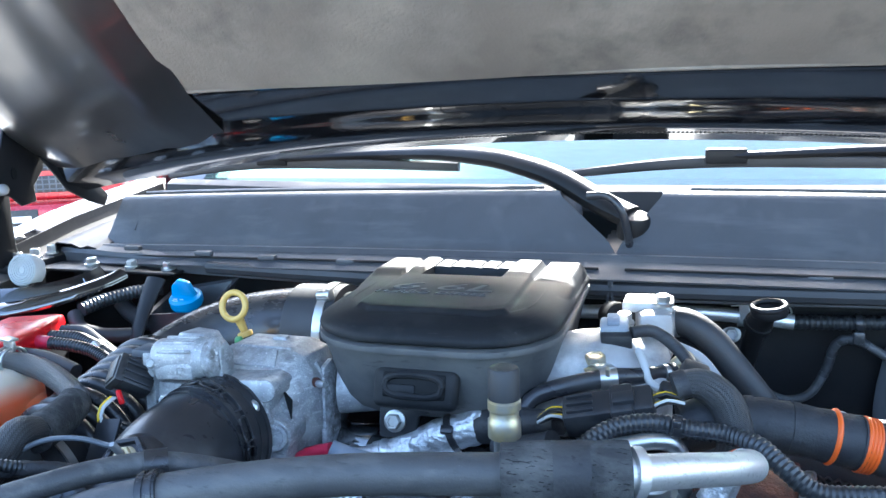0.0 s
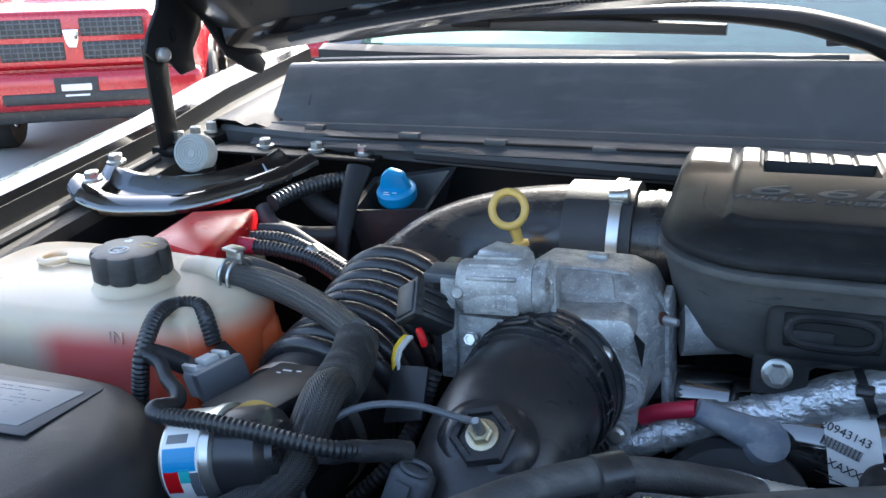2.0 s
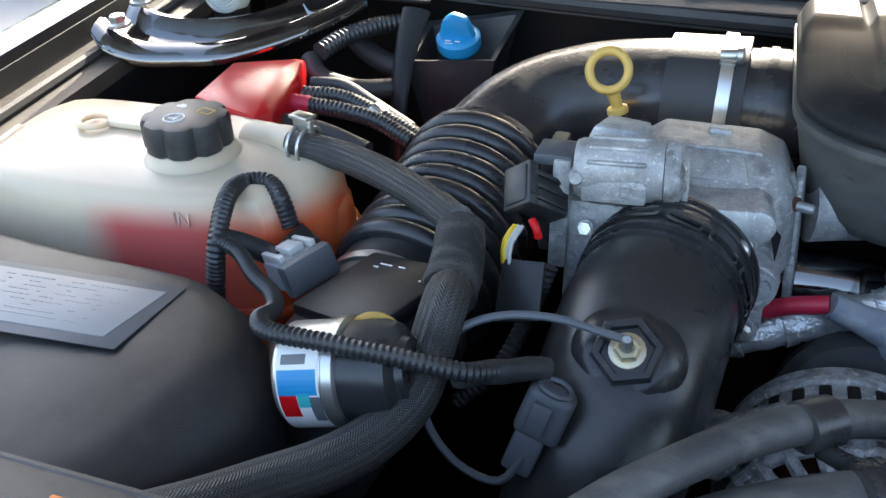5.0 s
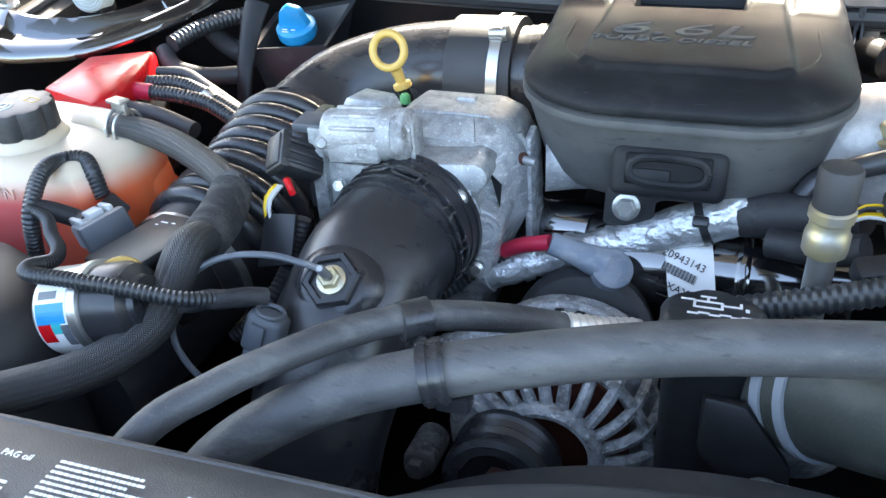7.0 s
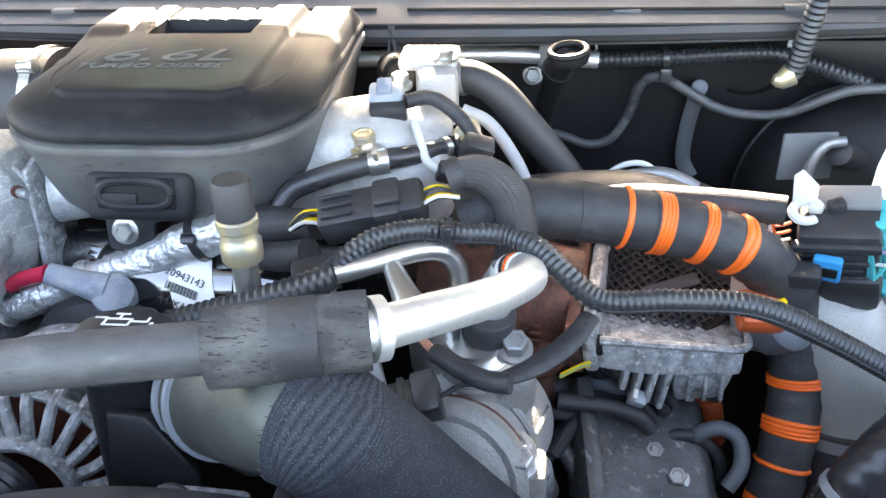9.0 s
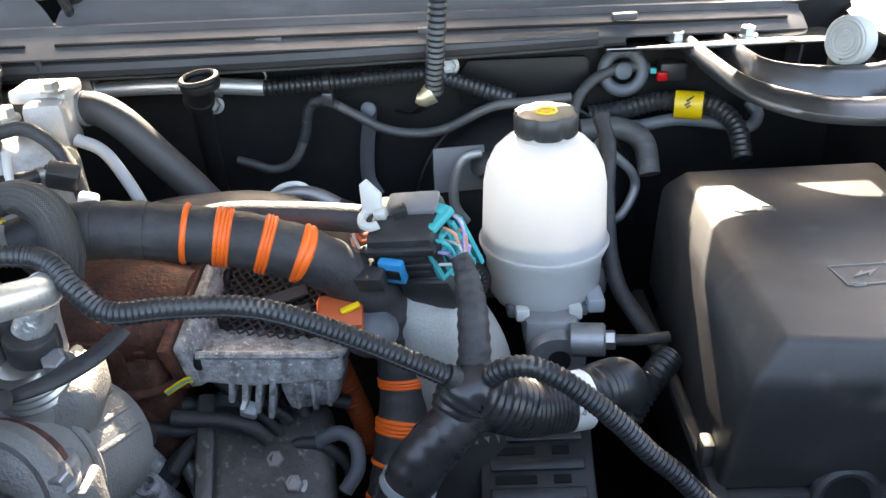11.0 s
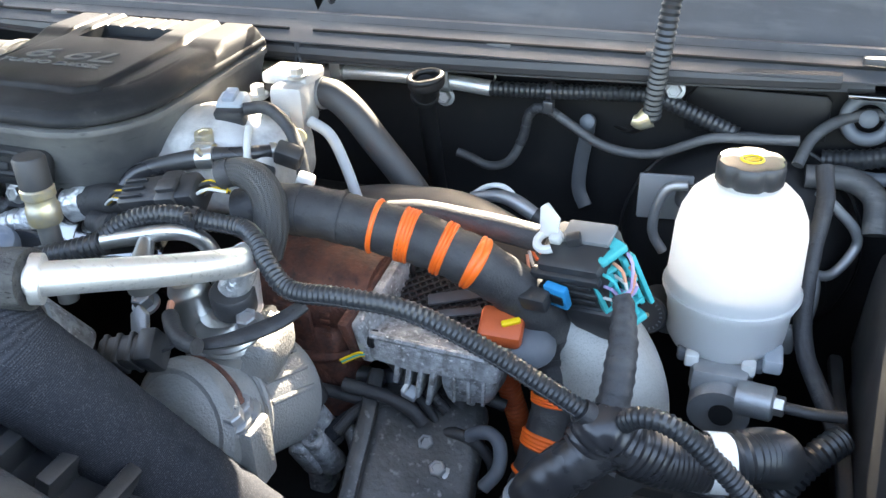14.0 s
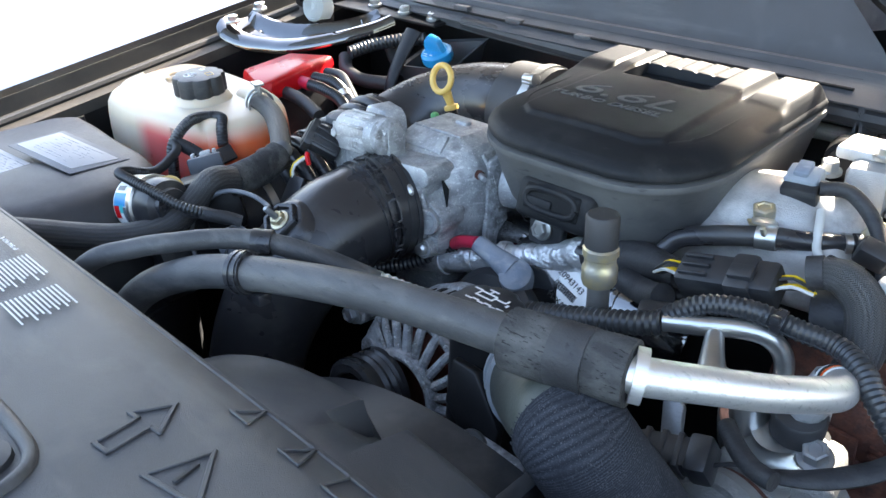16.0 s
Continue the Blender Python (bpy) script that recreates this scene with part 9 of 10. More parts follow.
for pm in (Vector((0.033, 1.020, 1.229)), Vector((0.165, 1.022, 1.226))):
    part("bracket", moved(prism([(-0.0065, -0.020), (0.0065, -0.020), (0.0075, 0.004), (0.0075, 0.016), (0.004, 0.021), (-0.004, 0.021), (-0.0075, 0.016), (-0.0075, 0.004)], 0.003, 0.0008), axes(pm + Vector((0, -0.010, 0)), (0, -1, 0.1), (1, 0, 0.1))), DULL_STEEL, al_)
    part("bracket_hole", moved(lathe([(0.0038, 0), (0.0038, 0.0006)], 14), axes(pm + Vector((0, -0.0134, 0.011)), (0, -1, 0.1))), DARK_VOID, al_)
    part("bracket_band", tube([pm + Vector((-0.008, 0.001, -0.018)), pm + Vector((0.008, 0.001, -0.018))], 0.0103, 18), DULL_STEEL, al_)
solid("wire_loop", tube([(0.150, 1.045, 1.216), (0.175, 1.043, 1.220), (0.200, 1.042, 1.222), (0.217, 1.042, 1.217), (0.216, 1.043, 1.207), (0.205, 1.045, 1.203)], 0.0012, 6), PALE, "thin bent wire behind the heater line", "wire")
part("tie", tube([(0.284, 1.022, 1.2083), (0.290, 1.022, 1.2087)], 0.0112, 16), SHINY_RUBBER, al_)
part("tie_clip", moved(box((0.012, 0.012, 0.014), 0.002), Matrix.Translation((0.287, 1.014, 1.194))), SHINY_RUBBER, al_)
lead_pts = [(0.175, 1.03, 1.121), (0.192, 1.03, 1.116), (0.215, 1.028, 1.109), (0.240, 1.026, 1.119), (0.256, 1.025, 1.150), (0.263, 1.022, 1.178), (0.273, 1.018, 1.189), (0.289, 1.016, 1.188), (0.318, 1.015, 1.172), (0.342, 1.01, 1.160), (0.373, 1.006, 1.154), (0.41, 1.0, 1.159), (0.46, 0.99, 1.185), (0.502, 0.99, 1.189), (0.543, 0.99, 1.192)]
solid("firewall_lead", tube(lead_pts, 0.0052, 12), HOSE_RUBBER, "thin grey-black lead clipped to the firewall", "cable")
solid("lead_tape", tube(stretch(lead_pts, 0.22, 0.40, 0.002), 0.0060, 12, rib=(0.010, 0.0008), wrinkle=0.08), TAPE, "black tape wound on the firewall lead", "tape")
solid("upper_loom", tube([(0.414, 0.985, 1.37), (0.411, 0.962, 1.33), (0.408, 0.957, 1.290), (0.404, 0.965, 1.245), (0.401, 0.975, 1.207)], 0.0098, 16, rib=(0.006, 0.0015)), LOOM, "grey-black loom coming down from the cowl", "wiring loom")
solid("firewall_nut", bolt_shape((0.417, 1.024, 1.221), (0, -1, 0.2), 0.009, True, 0.012), DULL_STEEL, "steel nut on a firewall stud", "nut")
solid("firewall_nut", bolt_shape((0.152, 1.058, 1.178), (0, -1, 0.2), 0.009, True, 0.012), DULL_STEEL, "dark steel nut on the firewall", "nut")
solid("firewall_bracket", tube([(0.398, 0.985, 1.205), (0.392, 1.0, 1.188), (0.378, 1.02, 1.172), (0.36, 1.04, 1.168)], 0.006, 8, flat=0.3), SATIN_BLACK, "black bent bracket under the loom", "bracket")
solid("brass_end", tube([(0.399, 0.974, 1.208), (0.390, 0.972, 1.203), (0.383, 0.972, 1.204)], [0.0115, 0.009, 0.005], 12), YELLOW_ZINC, "brass fitting at the loom's end", "fitting")
d2 = thing("transmission_dipstick", (0.155, 0.95, 1.1), "black ring-topped transmission dipstick and tube", "dipstick")
dmm = axes((0.184, 0.912, 1.250), (-0.1, -0.12, 1), (1, 0, 0))
part("ring", torus(0.0165, 0.0032, dmm, 30, 10), SATIN_BLACK, d2)
part("disc", moved(lathe([(0.0175, -0.010), (0.019, -0.006), (0.0185, -0.002), (0.012, -0.004), (0.004, -0.004)], 26), dmm), SATIN_BLACK, d2)
part("collar", tube([(0.183, 0.914, 1.243), (0.175, 0.932, 1.225)], [0.010, 0.0135], 16), SATIN_BLACK, d2)
part("collar_lip", tube([(0.176, 0.930, 1.2275), (0.174, 0.934, 1.2225)], 0.0150, 18), SATIN_BLACK, d2)
part("tube", tube([(0.175, 0.932, 1.225), (0.166, 0.965, 1.175), (0.155, 1.01, 1.102), (0.150, 1.035, 1.05), (0.15, 1.04, 0.98)], 0.0105, 16), SATIN_BLACK, d2)
solid("heater_strap", tube([(0.327, 1.042, 1.168), (0.325, 1.044, 1.149), (0.321, 1.044, 1.123), (0.320, 1.042, 1.088), (0.330, 1.036, 1.068)], 0.0085, 10, flat=0.35), COWL_DARK, "flat grey strap hanging on the firewall", "strap")
solid("strap_top", moved(lathe([(0.007, -0.008), (0.009, 0.0), (0.0085, 0.008), (0.005, 0.010)], 16), axes((0.327, 1.040, 1.171), (0, -1, 0.3))), MID_GREY, "grey fastener above the strap", "fastener")
solid("white_lead", tube([(0.225, 0.93, 1.117), (0.243, 0.93, 1.130), (0.261, 0.928, 1.133), (0.274, 0.924, 1.126), (0.280, 0.918, 1.116)], 0.003, 10), WHITE_LABEL, "thin white lead on the firewall", "cable")
solid("line_fitting", tube([(0.235, 0.90, 1.131), (0.263, 0.895, 1.138), (0.280, 0.891, 1.138), (0.296, 0.886, 1.133), (0.308, 0.883, 1.127)], [0.005, 0.006, 0.007, 0.008, 0.0075], 12), DULL_STEEL, "grey metal fuel line fitting", "fitting")
solid("fuel_hose", tube([(0.306, 0.883, 1.128), (0.323, 0.880, 1.120), (0.345, 0.872, 1.105), (0.36, 0.86, 1.08)], 0.0085, 12), RUBBER, "black hose on the fuel line fitting", "hose")
solid("firewall_plate", moved(prism([(-0.066, -0.030), (0.076, -0.030), (0.076, 0.014), (0.070, 0.020), (-0.058, 0.020), (-0.068, 0.006)], 0.006, 0.002), axes((0.496, 1.058, 1.198), (0, -1, 0), (1, 0, 0))), SATIN_BLACK, "black plate on the firewall", "plate")
gr = thing("firewall_grommet", (0.610, 1.065, 1.194), "grey rubber cable grommet on the firewall", "grommet")
gmm = axes((0.607, 1.046, 1.201), (-0.1, -1, 0.25), (1, 0, 0))
part("ring", torus(0.021, 0.007, gmm, 28, 10), MID_GREY, gr)
part("hub", moved(lathe([(0.010, -0.004), (0.009, 0.008), (0.005, 0.010)], 20), gmm), MID_GREY, gr)
solid("booster_hose", tube([(0.555, 1.001, 1.151), (0.596, 1.002, 1.152), (0.621, 0.989, 1.14), (0.625, 0.968, 1.111)], 0.012, 18), HOSE_RUBBER, "black brake booster hose", "hose")
solid("convoluted_loom", tube([(0.572, 1.046, 1.152), (0.61, 1.043, 1.158), (0.645, 1.042, 1.166), (0.679, 1.031, 1.168), (0.705, 1.018, 1.164), (0.722, 0.999, 1.148), (0.724, 0.973, 1.122)], 0.011, 16, rib=(0.0065, 0.0016)), LOOM, "black convoluted loom with a yellow tag", "wiring loom", "looms over the turbocharger")
ytag = thing("yellow_tag", (0.675, 1.022, 1.167), "yellow tape tag with a black mark on the loom", "tag")
part("wrap", tube([(0.662, 1.028, 1.167), (0.69, 1.019, 1.167)], 0.0135, 20, flat=1.15), YELLOW_TAPE, ytag)
part("mark", bars([(0, 0, 0.014, 0.0022), (0.002, 0.003, 0.010, 0.002), (-0.003, -0.003, 0.008, 0.0016)], axes((0.674, 1.012, 1.174), (0, -0.9, 0.4), (1, 0, -0.1)) @ Matrix.Rotation(0.6, 4, 'Z')), PRINT_BLACK, ytag)
solid("grey_line", tube([(0.578, 1.044, 1.148), (0.619, 1.035, 1.141), (0.667, 1.032, 1.148), (0.713, 1.025, 1.144), (0.741, 1.017, 1.141), (0.754, 1.028, 1.151), (0.747, 1.04, 1.163)], 0.007, 14), MID_GREY, "grey vacuum line behind the loom", "hose")
solid("thin_lead", tube([(0.546, 0.998, 1.163), (0.556, 1.02, 1.183), (0.578, 1.039, 1.197), (0.609, 1.048, 1.205), (0.635, 1.047, 1.203)], 0.006, 12), HOSE_RUBBER, "black lead to the fender connector", "cable")
fc = thing("fender_connector", (0.647, 1.026, 1.201), "small black connector with red and green inserts", "connector", "connectors on the engine")
part("body", moved(box((0.03, 0.02, 0.02), 0.003), Matrix.Translation((0.662, 1.052, 1.198))), BLACK_PLASTIC, fc)
part("red_insert", moved(box((0.012, 0.01, 0.01), 0.002), Matrix.Translation((0.649, 1.042, 1.195))), RED, fc)
part("green_insert", moved(box((0.007, 0.008, 0.006), 0.001), Matrix.Translation((0.639, 1.044, 1.201))), TEAL, fc)
for pts, lab in (([(0.447, 0.93, 1.158), (0.430, 0.93, 1.154), (0.420, 0.93, 1.134), (0.418, 0.93, 1.103), (0.430, 0.93, 1.082)], "grey brake pipe beside the reservoir"), ([(0.567, 0.96, 1.154), (0.588, 0.965, 1.134), (0.607, 0.97, 1.113), (0.611, 0.97, 1.093), (0.592, 0.95, 1.071), (0.570, 0.94, 1.075)], "grey brake pipe beside the reservoir"), ([(0.560, 0.935, 1.078), (0.576, 0.94, 1.072), (0.579, 0.93, 1.046), (0.573, 0.92, 1.011)], "grey brake pipe beside the reservoir")):
    solid("brake_pipe", tube(pts, 0.0052, 12), DULL_STEEL, lab, "brake pipe", "brake pipes")
solid("reservoir_lead", tube([(0.564, 0.931, 1.192), (0.568, 0.906, 1.166), (0.563, 0.877, 1.132), (0.562, 0.844, 1.090), (0.568, 0.818, 1.063), (0.583, 0.786, 1.045), (0.597, 0.756, 1.031)], 0.008, 14, wrinkle=0.08), TAPE, "black taped lead beside the reservoir", "cable")
solid("level_sensor", moved(box((0.016, 0.03, 0.014), 0.003), Matrix.Translation((0.541, 0.797, 1.066))), GREY_PLASTIC, "grey fluid level sensor plug", "sensor")

# ---- speckled duct ----
sdt = thing("speckled_duct", (0.39, 0.75, 0.85), "speckled grey charge air duct with a dark lower hose", "air duct")
part("upper_duct", tube([(0.33, 0.775, 1.080), (0.36, 0.765, 1.085), (0.39, 0.755, 1.075), (0.412, 0.742, 1.045), (0.420, 0.73, 1.0), (0.42, 0.72, 0.96)], [0.042, 0.046, 0.048, 0.048, 0.046, 0.044], 34, 0.006), SPECKLE, sdt)
part("lower_hose", tube([(0.421, 0.728, 1.0), (0.425, 0.71, 0.92), (0.43, 0.69, 0.82)], 0.050, 30, 0.01), RUBBER, sdt, "dark rubber hose")
part("clamp", tube([(0.4205, 0.729, 0.998), (0.421, 0.727, 0.988)], 0.0515, 34), DULL_STEEL, sdt)
solid("intercooler_elbow", tube([(0.10, 0.82, 1.10), (0.15, 0.82, 1.125), (0.20, 0.82, 1.132), (0.25, 0.82, 1.131), (0.31, 0.80, 1.116), (0.345, 0.785, 1.095)], 0.039, 28, 0.008), RUBBER, "grey rubber elbow behind the harness", "air duct")

# ---- turbo side: rusty housing, finned actuator, meshed shield ----
rh = thing("exhaust_housing", (0.14, 0.75, 1.0), "rusty brown cast iron exhaust housing", "exhaust housing")
part("body", moved(lathe([(0.030, -0.075), (0.044, -0.070), (0.051, -0.050), (0.052, -0.010), (0.049, 0.020), (0.044, 0.040), (0.041, 0.062)], 40), axes((0.138, 0.757, 1.090), (1, -0.10, 0.03), (0, 0, 1))), RUST, rh)
part("lower_body", moved(box((0.105, 0.072, 0.075), 0.016, 3), Matrix.Translation((0.128, 0.740, 1.042)) @ Matrix.Rotation(-0.10, 4, 'Z')), RUST, rh)
part("cast_panel", moved(box((0.040, 0.005, 0.038), 0.002), Matrix.Translation((0.128, 0.7035, 1.082)) @ Matrix.Rotation(-0.12, 4, 'Z') @ Matrix.Rotation(0.10, 4, 'X')), RUST, rh)
for k in range(5):
    part("cast_mark", moved(box((0.010, 0.003, 0.0035), 0.001), Matrix.Translation((0.160, 0.7035, 1.066 + 0.0075 * k)) @ Matrix.Rotation(-0.12, 4, 'Z')), RUST, rh)
part("cast_ledge", tube([(0.085, 0.706, 1.050), (0.125, 0.700, 1.046), (0.165, 0.703, 1.050), (0.195, 0.712, 1.060)], [0.004, 0.006, 0.006, 0.004], 10), RUST, rh)
part("foot", tube([(0.150, 0.730, 1.03), (0.155, 0.722, 1.010), (0.158, 0.715, 0.98)], [0.030, 0.024, 0.020], 20, 0.006), RUST, rh)
fl_m = axes((0.1985, 0.738, 1.0975), (0.97, -0.20, 0.12), (0.137, 0.914, 0.383))
part("flange", moved(prism([(-0.056, -0.020), (-0.040, -0.030), (0.046, -0.026), (0.058, -0.010), (0.052, 0.024), (-0.050, 0.026)], 0.011, 0.003), fl_m @ Matrix.Translation((0, 0, -0.006))), RUST, rh)
hs = thing("actuator_housing", (0.27, 0.72, 1.02), "weathered finned aluminium actuator housing", "actuator")
part("mating_flange", moved(prism([(-0.056, -0.016), (-0.046, -0.026), (-0.020, -0.020), (0.040, -0.022), (0.055, -0.012), (0.056, 0.010), (0.040, 0.022), (-0.046, 0.024)], 0.011, 0.003), fl_m @ Matrix.Translation((0, 0, 0.006))), CAST_DIRTY, hs)
for by_ in (-0.041, 0.041):
    part("flange_bolt", moved(lathe([(0.0085, -0.002), (0.0085, 0.003), (0.0066, 0.0045), (0.0045, 0.0045), (0.004, 0.002)], 18), fl_m @ Matrix.Translation((by_, 0, 0.017))), SATIN_BLACK, hs)
part("body", faceted([[(0.206, 0.690, 1.066), (0.250, 0.690, 1.060), (0.322, 0.700, 1.056), (0.326, 0.740, 1.060), (0.285, 0.745, 1.066), (0.212, 0.745, 1.070)],
                      [(0.202, 0.692, 1.090), (0.250, 0.693, 1.088), (0.322, 0.703, 1.081), (0.326, 0.730, 1.083), (0.285, 0.732, 1.088), (0.212, 0.732, 1.092)]], 0.004), CAST_DIRTY, hs)
part("top_lip", tube([(0.210, 0.691, 1.093), (0.250, 0.691, 1.091), (0.290, 0.696, 1.086), (0.322, 0.703, 1.082), (0.327, 0.730, 1.086)], 0.0035, 8), CAST_DIRTY, hs)
for k, h_ in enumerate((0.022, 0.028, 0.034, 0.040)):
    part("fin", moved(box((0.0050, 0.034, h_), 0.0016), Matrix.Translation((0.232 + 0.0105 * k, 0.708, 1.066 - h_ / 2)) @ Matrix.Rotation(0.16, 4, 'Y')), CAST_DIRTY, hs)
part("barrel", faceted([[(0.274, 0.706, 1.022), (0.312, 0.710, 1.024), (0.318, 0.745, 1.026), (0.276, 0.750, 1.024)], [(0.270, 0.699, 1.045), (0.317, 0.704, 1.047), (0.322, 0.750, 1.050), (0.272, 0.752, 1.048)],
                        [(0.270, 0.697, 1.078), (0.320, 0.702, 1.076), (0.325, 0.752, 1.080), (0.272, 0.754, 1.080)]], 0.005), CAST_DIRTY, hs)
for x_ in (0.283, 0.296, 0.309):
    part("barrel_rib", moved(box((0.0035, 0.004, 0.046), 0.0012), Matrix.Translation((x_, 0.6995 + 0.08 * (x_ - 0.27), 1.054)) @ Matrix.Rotation(-0.10, 4, 'X')), CAST_DIRTY, hs)
part("drain_pip", moved(lathe([(0.003, -0.008), (0.003, 0.002)], 12), Matrix.Translation((0.292, 0.722, 1.020))), CAST_DIRTY, hs)
sd = thing("meshed_shield", (0.26, 0.765, 1.07), "black diamond mesh heat shield", "heat shield")
mm = axes((0.266, 0.762, 1.107), (0.02, -0.50, 0.87), (1, 0.0, 0))
part("disc", moved(lathe([(0.054, -0.02), (0.058, -0.004), (0.056, 0.003), (0.050, 0.001)], 40), mm), SATIN_BLACK, sd)
for k in range(17):
    t_ = -0.048 + 0.006 * k
    L_ = math.sqrt(max(0.0, 0.051 ** 2 - t_ ** 2)) * 2
    for a in (0.6, 2.2):
        part("mesh_wire", moved(box((L_, 0.0016, 0.0018), 0, 1), mm @ Matrix.Rotation(a, 4, 'Z') @ Matrix.Translation((0, t_, 0.0035))), BLACK_PLASTIC, sd)
part("plate", moved(box((0.048, 0.011, 0.004), 0.0015), mm @ Matrix.Translation((0.002, -0.012, 0.008)) @ Matrix.Rotation(0.35, 4, 'Z')), COWL_DARK, sd)
part("plate", moved(box((0.040, 0.008, 0.004), 0.0015), mm @ Matrix.Translation((0.010, -0.026, 0.007)) @ Matrix.Rotation(0.30, 4, 'Z')), COWL_DARK, sd)
oc = thing("orange_connector", (0.33, 0.70, 1.09), "dusty orange connector with a yellow latch", "connector", "connectors on the engine")
part("body", moved(box((0.036, 0.030, 0.020), 0.005), axes((0.326, 0.698, 1.120), (0.1, -0.45, 0.88), (1, 0.15, -0.15))), ORANGE_DULL, oc)
part("latch", moved(box((0.016, 0.0055, 0.004), 0.0015), axes((0.335, 0.693, 1.130), (0, -0.4, 0.9), (1, 0.5, 0.1))), YELLOW_TAPE, oc)
part("plug", moved(lathe([(0.017, -0.02), (0.019, 0.010), (0.014, 0.016), (0.005, 0.018)], 24), axes((0.349, 0.708, 1.098), (0.3, -0.6, 0.7))), MID_GREY, oc)
solid("orange_loom", tube([(0.294, 0.775, 1.055), (0.306, 0.775, 1.018), (0.315, 0.775, 0.986), (0.324, 0.775, 0.953), (0.33, 0.775, 0.92)], 0.0115, 16, rib=(0.0045, 0.0008)), ORANGE_DULL, "dusty orange convoluted loom", "wiring loom")
# ---- compressor and lower engine front ----
cpz = thing("compressor", (0.14, 0.60, 0.95), "cast aluminium compressor body with ports and bolts", "compressor")
cz = axes((0.104, 0.556, 1.072), (-0.20, -1, 0.35), (1, 0, 0))
part("body", moved(lathe([(0.044, -0.125), (0.052, -0.115), (0.052, -0.050), (0.050, -0.046), (0.0505, -0.010), (0.047, -0.004), (0.040, 0.004), (0.02, 0.008)], 48), cz), COMPRESSOR_CAST, cpz)
part("ridge", torus(0.0515, 0.0035, cz @ Matrix.Translation((0, 0, -0.048)), 44, 8), COMPRESSOR_CAST, cpz)
part("front_cover", moved(lathe([(0.051, -0.020), (0.054, -0.017), (0.054, -0.006), (0.048, 0.0)], 44), cz), COMPRESSOR_CAST, cpz)
part("seam_band", torus(0.0495, 0.003, cz @ Matrix.Translation((0, 0, -0.024)), 44, 6), RUST, cpz)
for k in range(8):
    a = radians(20 + 20 * k)
    part("cast_rib", moved(box((0.006, 0.005, 0.055), 0.002), cz @ Matrix.Rotation(a, 4, 'Z') @ Matrix.Translation((0.051, 0, -0.08))), COMPRESSOR_CAST, cpz)
part("head", moved(box((0.078, 0.062, 0.040), 0.012, 3), Matrix.Translation((0.120, 0.632, 1.104)) @ Matrix.Rotation(0.15, 4, 'Z')), COMPRESSOR_CAST, cpz)
for p, rr, hh in (((0.093, 0.620, 1.138), 0.016, 0.035), ((0.120, 0.624, 1.116), 0.025, 0.028)):
    prof_ = [(rr * 1.15, -0.02)]
    for q in range(5):
        prof_ += [(rr * (1.15 - 0.03 * q), hh * q / 5), (rr * (1.08 - 0.03 * q), hh * (q + 0.5) / 5)]
    part("port", moved(lathe(prof_ + [(rr * 0.8, hh), (rr * 0.75, hh + 0.004)], 28), axes(p, (0.0, -0.25, 1))), STEEL, cpz)
part("port_band", moved(lathe([(0.0175, 0.0), (0.018, 0.004), (0.018, 0.018), (0.0165, 0.020)], 24), axes((0.128, 0.622, 1.148), (0.1, -0.2, 1))), RUBBER, cpz)
part("wrapped_line", tube([(0.129, 0.622, 1.165), (0.136, 0.624, 1.180), (0.142, 0.626, 1.195)], 0.0125, 18, 0.004, wrinkle=0.08), FOIL, cpz)
part("clip_bracket", moved(prism([(-0.008, -0.02), (0.008, -0.02), (0.010, 0.012), (0.002, 0.022), (-0.008, 0.016)], 0.006, 0.002), axes((0.052, 0.598, 1.125), (-0.2, -0.8, 0.6), (1, 0.6, 0))), DULL_STEEL, cpz)
for p in ((0.147, 0.611, 1.143), (0.040, 0.621, 1.135), (0.152, 0.566, 1.084)):
    part("bolt", bolt_shape(p, (0, -0.4, 1), 0.0095, True, 0.012), DULL_STEEL, cpz)
part("bolt_foot", moved(box((0.030, 0.030, 0.06), 0.005), Matrix.Translation((0.155, 0.572, 1.05))), COMPRESSOR_CAST, cpz)
cs = thing("clutch_connector", (0.10, 0.56, 1.08), "black compressor clutch connector", "connector", "connectors on the engine")
csm = axes((0.077, 0.556, 1.139), (-0.1, -0.5, 0.85), (1, 0.25, 0.1)) @ Matrix.Scale(1.15, 4)
part("body", moved(box((0.045, 0.020, 0.018), 0.004), csm), BLACK_PLASTIC, cs)
for k in range(3):
    part("rib", moved(box((0.004, 0.0215, 0.0195), 0.001), csm @ Matrix.Translation((-0.016 + 0.010 * k, 0, 0))), BLACK_PLASTIC, cs)
part("latch", moved(box((0.014, 0.024, 0.022), 0.003), csm @ Matrix.Translation((0.016, 0, 0))), BLACK_PLASTIC, cs)
solid("clutch_lead", tube([(0.103, 0.560, 1.143), (0.116, 0.563, 1.150), (0.135, 0.560, 1.156), (0.160, 0.574, 1.158), (0.182, 0.596, 1.162), (0.195, 0.615, 1.168)], [0.002, 0.002, 0.006, 0.008, 0.008, 0.007], 12, flat=0.6), TAPE, "black taped lead from the loom to the compressor", "cable")
solid("clutch_lead", tube([(0.098, 0.581, 1.160), (0.117, 0.561, 1.163), (0.132, 0.551, 1.164), (0.146, 0.547, 1.166)], 0.0065, 12), TAPE, "black taped compressor lead", "cable")
solid("copper_wire", tube([(0.087, 0.598, 1.160), (0.090, 0.592, 1.159), (0.098, 0.581, 1.160)], 0.003, 8), SALMON, "salmon wire at the compressor", "wire")
